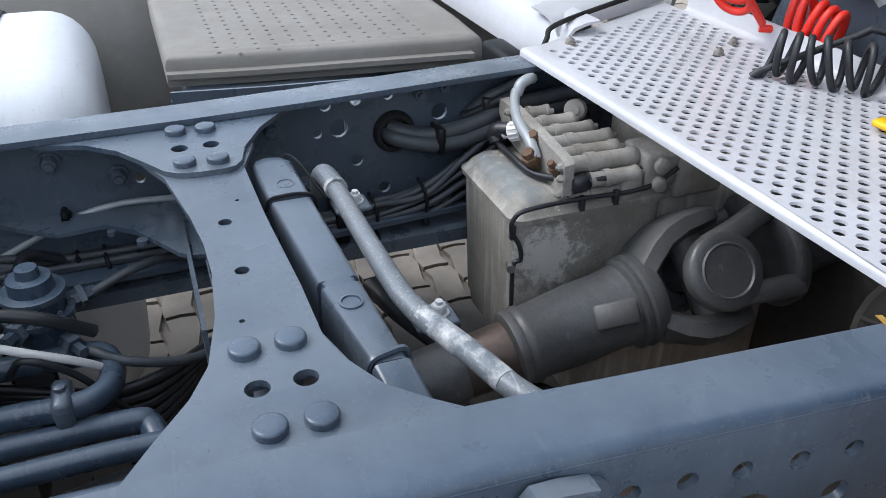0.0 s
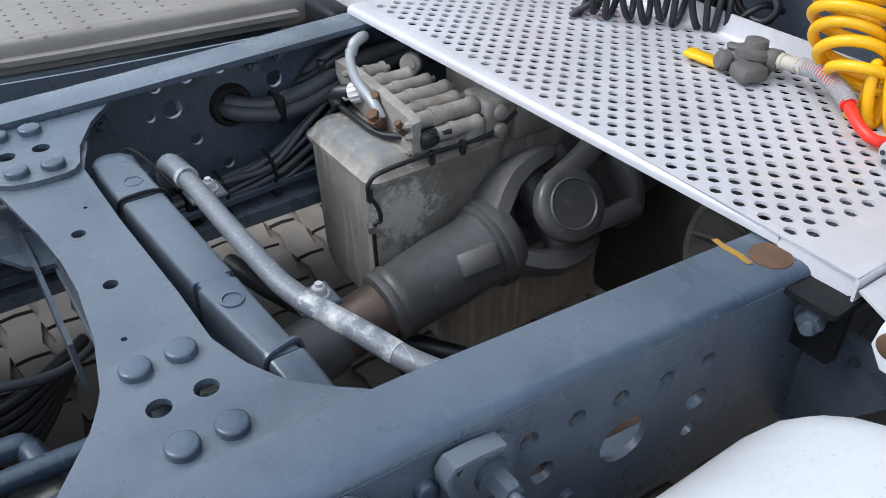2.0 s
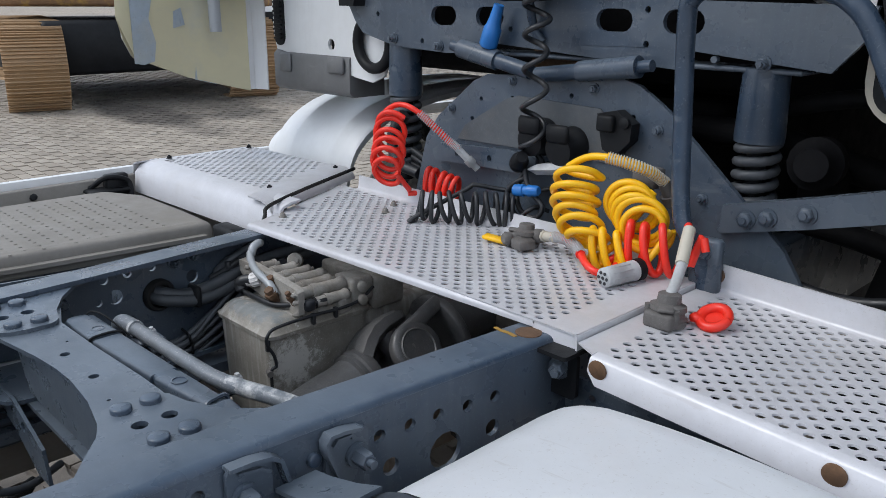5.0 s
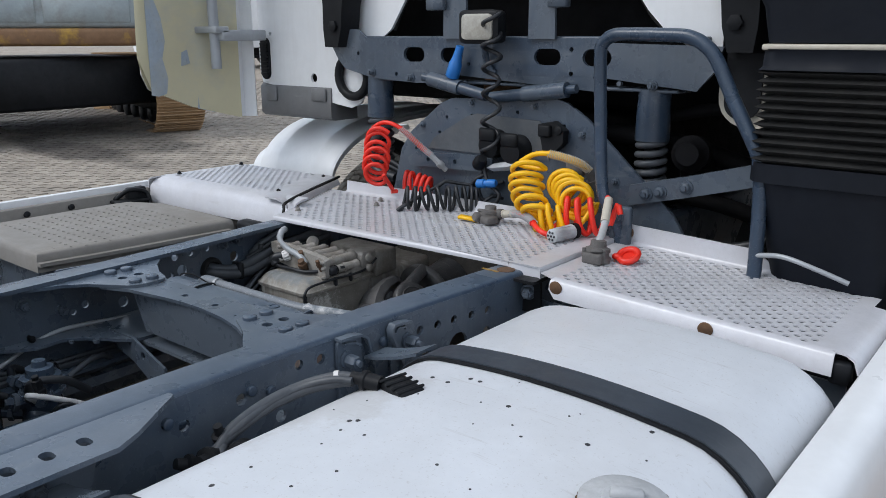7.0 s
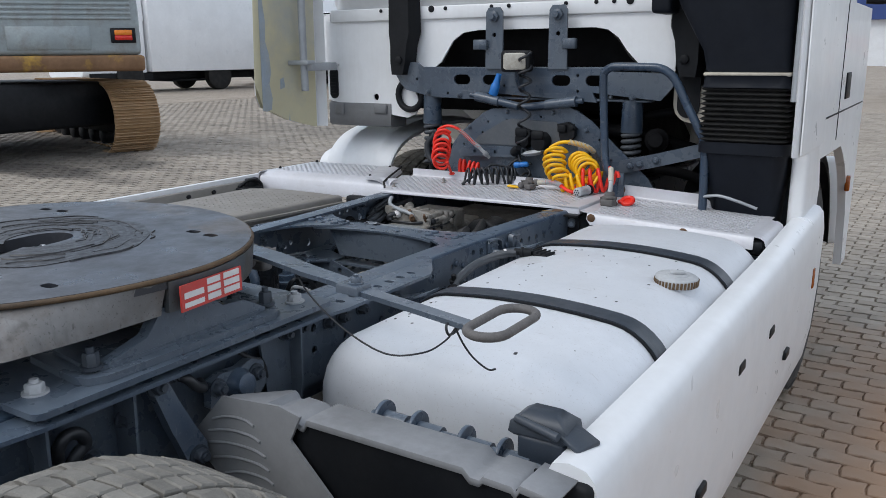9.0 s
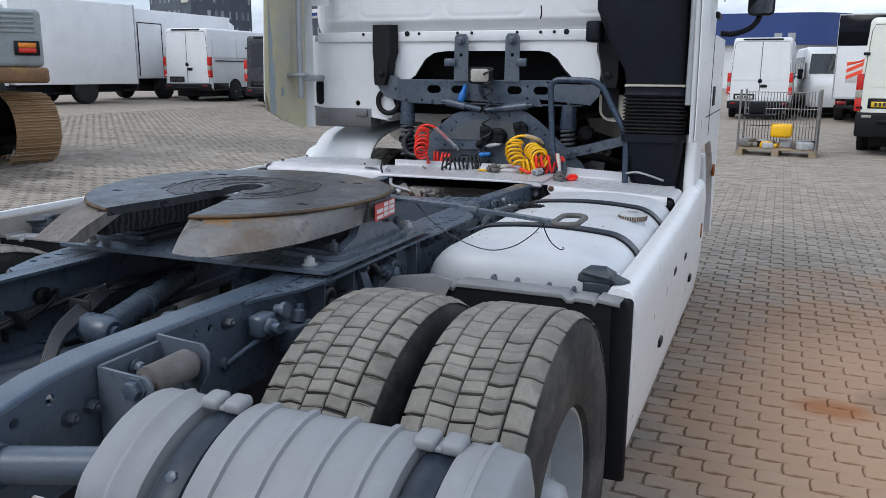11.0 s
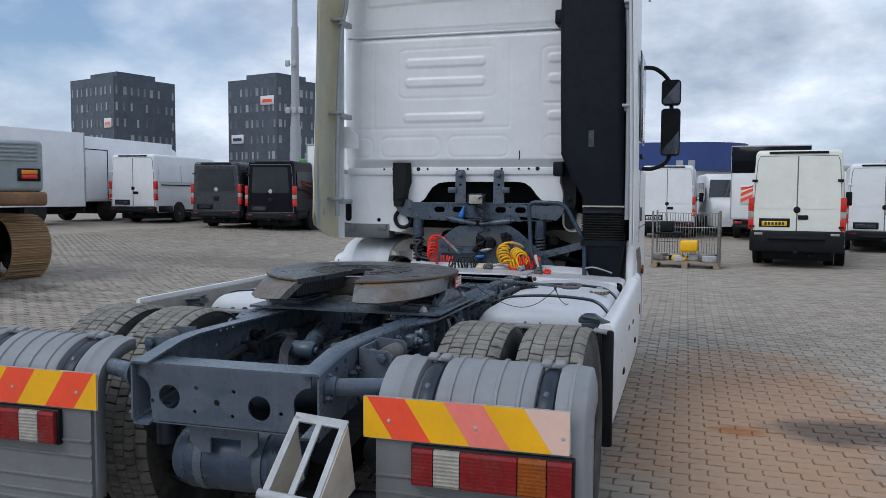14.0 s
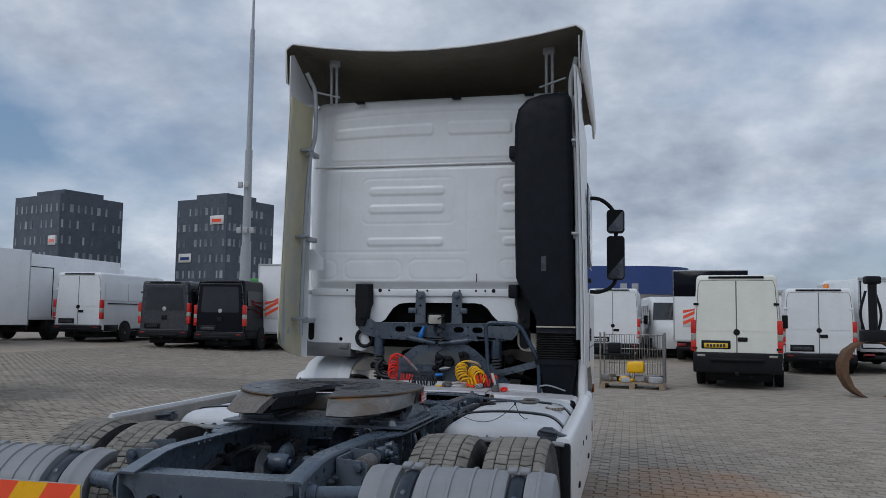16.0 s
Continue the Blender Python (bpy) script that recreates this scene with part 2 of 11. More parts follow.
M = {
    "chassis": mat("chassis_paint", (0.029, 0.048, 0.079), 0.30, 0.0, 0.28, 5, 0.5, (0.070, 0.096, 0.132), 0.10, 60, flecks=0.38, flecks_col=(0.17, 0.19, 0.21), edges=0.4, spec=0.5, runs=0.35, runs_col=(0.085, 0.108, 0.135), pale_tops=0.75, pale_tops_col=(0.098, 0.132, 0.176)),
    "white": mat("white_paint", (0.76, 0.77, 0.78), 0.36, 0.0, 0.05, 3, 0.22, (0.52, 0.51, 0.50), 0.03, 30, coat=0.1, runs=0.10, runs_col=(0.58, 0.56, 0.54)),
    "tank": mat("tank_paint", (0.63, 0.65, 0.68), 0.42, 0.0, 0.06, 4, 0.2, (0.46, 0.44, 0.42), 0.10, 5, flecks=0.25, flecks_col=(0.30, 0.27, 0.24)),
    "deck": mat("deck_aluminium", (0.58, 0.58, 0.61), 0.38, 0.1, 0.09, 7, 0.28, (0.42, 0.39, 0.36), 0.06, 90, flecks=0.22, flecks_col=(0.34, 0.30, 0.27)),
    "black": mat("black_plastic", (0.009, 0.010, 0.012), 0.52, 0.0, 0.25, 6, 0.3, (0.022, 0.022, 0.023), 0.15, 70, spec=0.2),
    "intake": mat("intake_plastic", (0.005, 0.007, 0.012), 0.62, 0.0, 0.2, 5, 0.25, (0.011, 0.013, 0.018), 0.06, 40, spec=0.22),
    "strap": mat("strap_paint", (0.017, 0.026, 0.041), 0.4, 0.0, 0.25, 6, 0.35, (0.045, 0.060, 0.080), 0.08, 60, spec=0.4, flecks=0.2, flecks_col=(0.12, 0.13, 0.14), edges=0.3),
    "cast": mat("cast_grey", (0.145, 0.136, 0.130), 0.7, 0.1, 0.25, 18, 0.5, (0.07, 0.06, 0.055), 0.4, 70, flecks=0.3, flecks_col=(0.28, 0.27, 0.26)),
    "rubber": mat("rubber", (0.015, 0.015, 0.015), 0.7, 0.0, 0.2, 9, 0.35, (0.060, 0.056, 0.051), 0.2, 60, spec=0.3),
    "tread": mat("tread_rubber", (0.21, 0.197, 0.172), 0.85, 0.0, 0.22, 16, 0.55, (0.075, 0.070, 0.062), 0.5, 80, rand=0.10, flecks=0.5, flecks_col=(0.30, 0.29, 0.27)),
    "fender": mat("grey_plastic", (0.245, 0.255, 0.27), 0.55, 0.0, 0.08, 5, 0.25, (0.16, 0.15, 0.14), 0.12, 60, 0.0, (0.06, 0.06, 0.06), flecks=0.22, flecks_col=(0.36, 0.36, 0.37)),
    "splash": mat("dirty_grey_plastic", (0.255, 0.26, 0.27), 0.6, 0.0, 0.15, 6, 0.5, (0.075, 0.072, 0.068), 0.12, 60, flecks=0.25, flecks_col=(0.22, 0.22, 0.22), edges=0.4),
    # mudguard grey darkened: weaker light on upright flaps is put into the colour
    "flap": mat("darker_grey_plastic", (0.165, 0.168, 0.172), 0.6, 0.0, 0.1, 5, 0.35, (0.11, 0.105, 0.10), 0.12, 60, flecks=0.22, flecks_col=(0.28, 0.28, 0.28)),
    "coverbox": mat("dusty_cover", (0.25, 0.235, 0.215), 0.75, 0.0, 0.12, 7, 0.4, (0.20, 0.18, 0.15), 0.2, 60),
    "steel": mat("bare_steel", (0.30, 0.29, 0.28), 0.4, 0.8, 0.2, 20, 0.4, (0.10, 0.07, 0.05), 0.15, 80),
    "greasy": mat("greasy_plate", (0.040, 0.043, 0.053), 0.34, 0.0, 0.4, 5, 0.6, (0.085, 0.088, 0.098), 0.18, 30, spec=0.55, flecks=0.5, flecks_col=(0.12, 0.11, 0.10)),
    "grease": mat("grease_ring", (0.014, 0.014, 0.016), 0.38, 0.0, 0.5, 18, 0.5, (0.03, 0.03, 0.033), 0.5, 25, spec=0.4),
    "ramp": mat("worn_ramp_steel", (0.215, 0.21, 0.205), 0.5, 0.1, 0.35, 4, 0.9, (0.115, 0.072, 0.038), 0.25, 40, flecks=0.6, flecks_col=(0.05, 0.045, 0.04), cover=0.07, runs=0.7, runs_col=(0.05, 0.045, 0.04)),
    "skirtrust": mat("rusty_skirt", (0.085, 0.100, 0.112), 0.5, 0.1, 0.35, 3, 0.95, (0.125, 0.082, 0.040), 0.3, 40, flecks=0.6, flecks_col=(0.04, 0.034, 0.028), cover=0.03, runs=0.5, runs_col=(0.17, 0.105, 0.040)),
    "sidewall": mat("tyre_sidewall", (0.028, 0.028, 0.028), 0.75, 0.0, 0.25, 7, 0.85, (0.115, 0.108, 0.098), 0.2, 70, spec=0.3, flecks=0.3, flecks_col=(0.15, 0.14, 0.13)),
    "rimrust": mat("worn_brown_rim", (0.125, 0.078, 0.040), 0.6, 0.2, 0.35, 9, 0.9, (0.040, 0.032, 0.026), 0.4, 60, flecks=0.5, flecks_col=(0.22, 0.13, 0.05)),
    "rust": mat("rust", (0.155, 0.085, 0.045), 0.8, 0.1, 0.35, 20, 0.5, (0.07, 0.05, 0.04), 0.4, 60),
    "alloy": mat("dusty_alloy", (0.315, 0.295, 0.26), 0.62, 0.1, 0.2, 7, 0.7, (0.13, 0.11, 0.085), 0.35, 90, flecks=0.5, flecks_col=(0.46, 0.44, 0.41), runs=0.9),
    "valve": mat("valve_alloy", (0.34, 0.32, 0.29), 0.6, 0.1, 0.25, 22, 0.7, (0.14, 0.11, 0.08), 0.25, 90),
    "shaft": mat("shaft_steel", (0.100, 0.102, 0.106), 0.40, 0.20, 0.35, 9, 0.55, (0.13, 0.12, 0.11), 0.35, 50, flecks=0.5, flecks_col=(0.22, 0.21, 0.20), edges=0.6),
    "shaftrust": mat("shaft_brown", (0.10, 0.068, 0.055), 0.4, 0.4, 0.3, 12, 0.4, (0.22, 0.20, 0.18), 0.3, 70),
    "rod": mat("rod_paint", (0.15, 0.17, 0.195), 0.42, 0.1, 0.15, 8, 0.35, (0.26, 0.26, 0.26), 0.2, 70, flecks=0.6, flecks_col=(0.55, 0.55, 0.54)),
    "rodchip": mat("rod_chipped", (0.58, 0.58, 0.58), 0.5, 0.0, 0.1, 75, 1.0, (0.15, 0.17, 0.19), 0.5, 60, cover=0.12),
    "red_hose": mat("red_hose", (0.86, 0.032, 0.016), 0.35, var=0.1, scale=8, grime=0.15),
    "yellow_hose": mat("yellow_hose", (0.94, 0.51, 0.003), 0.35, var=0.1, scale=8, grime=0.15),
    "black_hose": mat("black_hose", (0.016, 0.018, 0.022), 0.42, var=0.25, scale=14, grime=0.35, grime_col=(0.07, 0.07, 0.07)),
    "grey_hose": mat("grey_cable", (0.055, 0.062, 0.072), 0.5, var=0.25, scale=14, grime=0.35, grime_col=(0.13, 0.13, 0.13)),
    "gloss_black": mat("gloss_black", (0.010, 0.011, 0.013), 0.16, var=0.2, scale=10, grime=0.15, grime_col=(0.05, 0.05, 0.05)),
    "blue": mat("blue_plastic", (0.02, 0.17, 0.52), 0.4, var=0.12, scale=9, grime=0.2),
    "haz_red": mat("hazard_red", (0.93, 0.085, 0.03), 0.35, var=0.08, scale=6, grime=0.08),
    "haz_faded": mat("hazard_red_faded", (0.88, 0.22, 0.17), 0.4, var=0.1, scale=5, grime=0.1),
    "haz_pale": mat("hazard_red_bleached", (0.82, 0.55, 0.45), 0.45, var=0.06, scale=5, grime=0.1),
    "haz_yellow": mat("hazard_yellow", (0.93, 0.47, 0.002), 0.35, var=0.08, scale=6, grime=0.08),
    "lens_red": mat("lamp_red", (0.24, 0.010, 0.012), 0.18, var=0.2, scale=20, grime=0.25),
    "lens_clear": mat("lamp_clear", (0.40, 0.38, 0.33), 0.2, var=0.2, scale=20, grime=0.3),
    "lens_amber": mat("lamp_amber", (0.30, 0.075, 0.008), 0.2, var=0.2, scale=20, grime=0.25),
    "grp": mat("raw_grp", (0.62, 0.57, 0.38), 0.6, 0.0, 0.10, 1.1, 0.75, (0.36, 0.40, 0.44), 0.1, 30),
    "roofliner": mat("spoiler_inside", (0.17, 0.155, 0.12), 0.75, 0.0, 0.15, 4, 0.4, (0.08, 0.075, 0.06), 0.1, 30),
    "tube": mat("grey_tube", (0.38, 0.40, 0.42), 0.4, 0.2, 0.1, 9, 0.25, (0.2, 0.2, 0.2)),
    "galv": mat("galvanised", (0.44, 0.45, 0.46), 0.68, 0.0, 0.2, 14, 0.4, (0.30, 0.29, 0.27), 0.2, 60),
    "cream": mat("cream_step_side", (0.52, 0.48, 0.40), 0.55, 0.0, 0.1, 7, 0.45, (0.25, 0.20, 0.15), 0.1, 40),
    "glass": mat("dark_glass", (0.02, 0.025, 0.03), 0.08, var=0.1, spec=0.8),
    "van_lamp": mat("van_lamp", (0.62, 0.022, 0.015), 0.2, var=0.2, scale=20, grime=0.2),
    # near-black that carries the shade of hidden undersides in its colour
    "shade_black": mat("shaded_underside", (0.005, 0.005, 0.006), 0.7, 0.0, 0.4, 8, 0.4, (0.012, 0.011, 0.010), 0.3, 60, spec=0.12),
    "mirror": mat("mirror_glass", (0.16, 0.17, 0.19), 0.05, 1.0, 0.02),
    "paver": mat("paver", (0.34, 0.292, 0.237), 0.85, 0.0, 0.14, 2.2, 0.35, (0.13, 0.115, 0.10), 0.4, 120, rand=0.14),
    "van_white": mat("van_white", (0.80, 0.81, 0.82), 0.35, var=0.05, scale=1.5, grime=0.12, grime_col=(0.45, 0.45, 0.45)),
    "van_cream": mat("van_cream", (0.80, 0.80, 0.72), 0.35, var=0.05, scale=1.5, grime=0.12, grime_col=(0.45, 0.45, 0.42)),
    "van_grey": mat("van_grey", (0.034, 0.037, 0.045), 0.25, var=0.1, scale=1.5, grime=0.2),
    "van_black": mat("van_black", (0.004, 0.005, 0.009), 0.15, var=0.1, scale=1.5, grime=0.10, grime_col=(0.008, 0.009, 0.013), spec=0.15),
    "plate_yellow": mat("plate_yellow", (0.75, 0.48, 0.02), 0.4),
    "brickdark": mat("dark_cladding", (0.075, 0.092, 0.118), 0.6, var=0.2, scale=0.4, grime=0.4, grime_col=(0.12, 0.135, 0.155), flecks=0.2),
    "window": mat("office_glass", (0.22, 0.27, 0.33), 0.15, var=0.4, scale=0.3, rand=0.45),
    "roofblue": mat("blue_cladding", (0.025, 0.055, 0.20), 0.45, var=0.12, scale=0.3),
    "exgrey": mat("excavator_grey", (0.30, 0.345, 0.36), 0.5, var=0.16, scale=3, grime=0.6, grime_col=(0.15, 0.13, 0.10)),
    "exyellow": mat("excavator_yellow", (0.55, 0.33, 0.03), 0.55, var=0.2, scale=2.2, grime=0.97, grime_col=(0.19, 0.105, 0.055), cover=0.10, flecks=0.4, flecks_col=(0.14, 0.10, 0.07), runs=0.5, runs_col=(0.13, 0.08, 0.05)),
    "trackrust": mat("track_rust", (0.36, 0.215, 0.095), 0.7, 0.1, 0.25, 4, 0.45, (0.17, 0.10, 0.05), 0.3, 30, rand=0.15),
    "seam": mat("door_seal_rubber", (0.16, 0.165, 0.17), 0.7, var=0.1, scale=5),
    "vanglass": mat("van_rear_glass", (0.014, 0.017, 0.023), 0.06, var=0.2, scale=1.2, spec=0.4),
    "bluegrey": mat("old_blue_grey_paint", (0.36, 0.42, 0.48), 0.55, var=0.15, scale=9, grime=0.5, grime_col=(0.52, 0.48, 0.34), flecks=0.4, flecks_col=(0.2, 0.19, 0.15)),
    "exdeck": mat("rusted_deck_paint", (0.20, 0.11, 0.055), 0.7, 0.1, 0.3, 1.6, 0.95, (0.62, 0.38, 0.03), 0.2, 30, cover=-0.06, flecks=0.4, flecks_col=(0.10, 0.06, 0.035)),
    "casing": mat("dirty_dark_casing", (0.060, 0.055, 0.050), 0.8, 0.0, 0.3, 12, 0.6, (0.11, 0.095, 0.075), 0.4, 60, flecks=0.4, flecks_col=(0.15, 0.14, 0.125)),
    "dustpanel": mat("dusty_panel", (0.085, 0.094, 0.105), 0.6, 0.0, 0.2, 9, 0.7, (0.125, 0.120, 0.112), 0.1, 60, flecks=0.3, flecks_col=(0.2, 0.2, 0.2)),
    "wood": mat("pallet_wood", (0.34, 0.26, 0.17), 0.8, var=0.2, scale=5, grime=0.3),
    "green": mat("green_paint", (0.05, 0.30, 0.05), 0.5),
    "orange": mat("beacon_orange", (0.75, 0.22, 0.02), 0.3),
    "ink": mat("dark_lettering", (0.03, 0.03, 0.035), 0.5),
    "paper": mat("white_sticker", (0.72, 0.70, 0.68), 0.5, var=0.05, scale=20, grime=0.2),
    "label_red": mat("label_red", (0.55, 0.05, 0.04), 0.45, var=0.1, scale=20, grime=0.2),
}


def smear(m, centre, scale, dark, light, strength):
    """Circular drag marks round a centre, broken up by noise."""
    t = m.node_tree
    p = t.nodes["Principled BSDF"]
    co = t.nodes.new("ShaderNodeTexCoord")
    mp_ = t.nodes.new("ShaderNodeMapping")
    mp_.inputs["Location"].default_value = (-centre[0], -centre[1], 0)
    t.links.new(co.outputs["Object"], mp_.inputs["Vector"])
    wv = t.nodes.new("ShaderNodeTexWave")
    wv.wave_type, wv.rings_direction = "RINGS", "Z"
    wv.inputs["Scale"].default_value, wv.inputs["Distortion"].default_value = scale, 5.0
    wv.inputs["Detail"].default_value, wv.inputs["Detail Scale"].default_value = 5.0, 2.2
    t.links.new(mp_.outputs[0], wv.inputs["Vector"])
    rp_ = t.nodes.new("ShaderNodeValToRGB")
    rp_.color_ramp.elements[0].color, rp_.color_ramp.elements[1].color = (*dark, 1), (*light, 1)
    rp_.color_ramp.elements[0].position, rp_.color_ramp.elements[1].position = 0.25, 0.95
    t.links.new(wv.outputs["Fac"], rp_.inputs[0])
    mx = t.nodes.new("ShaderNodeMix")
    mx.data_type = "RGBA"
    mx.inputs[0].default_value = strength
    t.links.new(p.inputs["Base Color"].links[0].from_socket, mx.inputs[6])
    t.links.new(rp_.outputs[0], mx.inputs[7])
    t.links.new(mx.outputs[2], p.inputs["Base Color"])


def deposit(m, centre, radii, colour, strength, fine):
    """A crust of dried salt and mud round one spot, broken into fine grains."""
    t = m.node_tree
    p = t.nodes["Principled BSDF"]
    lk = t.links.new
    co = t.nodes.new("ShaderNodeTexCoord")
    mp_ = t.nodes.new("ShaderNodeMapping")
    mp_.inputs["Location"].default_value = tuple(-c / r for c, r in zip(centre, radii))
    mp_.inputs["Scale"].default_value = tuple(1 / r for r in radii)
    lk(co.outputs["Object"], mp_.inputs["Vector"])
    ln = t.nodes.new("ShaderNodeVectorMath")
    ln.operation = "LENGTH"
    lk(mp_.outputs[0], ln.inputs[0])
    nz = t.nodes.new("ShaderNodeTexNoise")
    nz.inputs["Scale"].default_value, nz.inputs["Detail"].default_value, nz.inputs["Roughness"].default_value = fine, 8, 0.75
    lk(co.outputs["Object"], nz.inputs["Vector"])
    ad = t.nodes.new("ShaderNodeMath")
    ad.operation = "MULTIPLY_ADD"
    ad.inputs[1].default_value = -3.2
    lk(nz.outputs["Fac"], ad.inputs[0])
    lk(ln.outputs["Value"], ad.inputs[2])
    mr = t.nodes.new("ShaderNodeMapRange")
    mr.inputs[1].default_value, mr.inputs[2].default_value, mr.inputs[3].default_value, mr.inputs[4].default_value = -1.15, -0.75, strength, 0.0
    lk(ad.outputs[0], mr.inputs[0])
    mx = t.nodes.new("ShaderNodeMix")
    mx.data_type = "RGBA"
    lk(mr.outputs[0], mx.inputs[0])
    lk(p.inputs["Base Color"].links[0].from_socket, mx.inputs[6])
    mx.inputs[7].default_value = (*colour, 1)
    lk(mx.outputs[2], p.inputs["Base Color"])


deposit(M["alloy"], (-.10, 2.22, .84), (.05, .075, .075), (0.60, 0.58, 0.54), 0.9, 60)
deposit(M["alloy"], (-.10, 2.19, .74), (.04, .06, .09), (0.50, 0.48, 0.44), 0.7, 70)
deposit(M["alloy"], (-.20, 2.19, .945), (.12, .05, .03), (0.17, 0.20, 0.22), 0.6, 25)
deposit(M["greasy"], (.30, .82, 1.238), (.16, .10, .2), (0.13, 0.085, 0.045), 0.6, 14)
deposit(M["greasy"], (-.10, .88, 1.238), (.22, .08, .2), (0.12, 0.085, 0.050), 0.6, 14)
deposit(M["skirtrust"], (.25, .14, 1.20), (.30, .14, .05), (0.36, 0.165, 0.035), 0.75, 12)
deposit(M["ramp"], (.20, .05, 1.225), (.30, .20, .022), (0.34, 0.16, 0.04), 0.8, 14)
deposit(M["ramp"], (.10, .18, 1.20), (.10, .16, .06), (0.02, 0.018, 0.016), 0.8, 16)
deposit(M["tank"], (.62, 1.60, 1.02), (.14, .20, .05), (0.50, 0.49, 0.48), 0.5, 9)
smear(M["greasy"], (0, 0.52), 7.0, (0.016, 0.016, 0.019), (0.045, 0.044, 0.047), 0.35)
smear(M["grease"], (0, 0.52), 16.0, (0.006, 0.006, 0.007), (0.050, 0.050, 0.054), 0.75)


# ---- mesh helpers ----
def link_mesh(name, bm, material, parent=None, label="", smooth=50, recalc=True):
    if recalc:
        bmesh.ops.recalc_face_normals(bm, faces=bm.faces)
    me = bpy.data.meshes.new(name)
    bm.to_mesh(me)
    bm.free()
    for one in material if isinstance(material, (list, tuple)) else [material]:
        me.materials.append(one)
    if smooth:
        me.polygons.foreach_set("use_smooth", [True] * len(me.polygons))
        me.set_sharp_from_angle(angle=radians(smooth))
    ob = new(name, me)
    if parent is not None:
        ob.parent = parent
    if label:
        ob["label"] = label
    return ob


def part(name, bm, material, parent, label="", smooth=50):
    return link_mesh(name, bm, material, parent, label, smooth)


def copies(ob, matrices):
    """More objects on the same mesh under the same parent."""
    made = []
    for m in matrices:
        o = ob.copy()
        scene.collection.objects.link(o)
        o.parent = ob.parent
        o.matrix_basis = m
        made.append(o)
    return made


def gz(x):
    """The yard rises gently to the west of the truck."""
    return .028 * min(max(-x - 1.6, 0.0), 18.0)


def thing(name, label, category, at=(0, 0, 0), rz=0.0, group="", kind=""):
    e = new(name)
    e.empty_display_size = 0.1
    e.matrix_world = pose(at[0], at[1], at[2] + gz(at[0]), 0, 0, rz)
    return tagged(e, label, category, group, kind)


def box(bm, x0, x1, y0, y1, z0, z1, bev=0.0, seg=2, m=None):
    vs = [bm.verts.new((x, y, z)) for x in (x0, x1) for y in (y0, y1) for z in (z0, z1)]
    fs = [bm.faces.new([vs[i] for i in q]) for q in ((0, 1, 3, 2), (4, 6, 7, 5), (0, 4, 5, 1), (2, 3, 7, 6), (0, 2, 6, 4), (1, 5, 7, 3))]
    if bev:
        es = list({e for f in fs for e in f.edges})
        r = bmesh.ops.bevel(bm, geom=es, offset=bev, segments=seg, affect="EDGES", profile=0.5, clamp_overlap=True)
        vs = list({v for f in r["faces"] for v in f.verts} | {v for v in vs if v.is_valid})
    if m is not None:
        bmesh.ops.transform(bm, matrix=m, verts=vs)
    return bm


def ring(c, u, v, r, n, rv=None):
    return [c + u * (r * math.cos(2 * math.pi * k / n)) + v * ((rv or r) * math.sin(2 * math.pi * k / n)) for k in range(n)]


def loft(bm, rings, caps=True, closed=True):
    rows = [[bm.verts.new(p) for p in r] for r in rings]
    n = len(rows[0])
    for a, b in zip(rows, rows[1:]):
        for k in range(n if closed else n - 1):
            bm.faces.new((a[k], a[(k + 1) % n], b[(k + 1) % n], b[k]))
    if caps:
        bm.faces.new(list(reversed(rows[0])))
        bm.faces.new(rows[-1])
    return bm


def axes(d):
    d = Vector(d).normalized()
    u = d.cross(Vector((0, 0, 1)))
    if u.length < 1e-4:
        u = Vector((1, 0, 0))
    u.normalize()
    return d, u, d.cross(u).normalized()


def turned(bm, p0, d, profile, n=20, caps=True):
    """A lathe: profile of (distance along d, radius)."""
    d, u, v = axes(d)
    p0 = Vector(p0)
    return loft(bm, [ring(p0 + d * h, u, v, max(r, 1e-4), n) for h, r in profile], caps)


def cyl(bm, p0, p1, r, n=14, r1=None):
    p0, p1 = Vector(p0), Vector(p1)
    return turned(bm, p0, p1 - p0, ((0, r), ((p1 - p0).length, r if r1 is None else r1)), n)


def smooth_line(pts, steps=6):
    pts = [Vector(p) for p in pts]
    if len(pts) < 3:
        return pts
    e = [pts[0] * 2 - pts[1]] + pts + [pts[-1] * 2 - pts[-2]]
    out = []
    for i in range(1, len(e) - 2):
        a, b, c, d = e[i - 1:i + 3]
        for k in range(steps):
            t = k / steps
            out.append(0.5 * (2 * b + (c - a) * t + (2 * a - 5 * b + 4 * c - d) * t * t + (3 * b - a - 3 * c + d) * t ** 3))
    return out + [pts[-1]]


def hose(bm, pts, r, n=8, steps=6, smooth=True):
    """A round tube swept along a line."""
    line = smooth_line(pts, steps) if smooth else [Vector(p) for p in pts]
    rings, u = [], None
    for i, p in enumerate(line):
        d = (line[min(i + 1, len(line) - 1)] - line[max(i - 1, 0)]).normalized()
        if u is None:
            u = axes(d)[1]
        u = (u - d * u.dot(d)).normalized()
        rings.append(ring(p, u, d.cross(u), r, n))
    return loft(bm, rings)


def coil(a, b, radius, turns, per=14, wob=0.1, squash=1.0, drift=0.0):
    """Points of a coiled hose from a to b."""
    a, b = Vector(a), Vector(b)
    d, u, v = axes(b - a)
    n = int(turns * per)
    return [a.lerp(b, k / n + drift * (math.sin(k * 0.31) + math.sin(k * 0.093 + 1))) + (u * math.cos(2 * math.pi * k / per) + v * squash * math.sin(2 * math.pi * k / per)) * radius *
            (1 + wob * math.sin(k * 0.37)) for k in range(n + 1)]


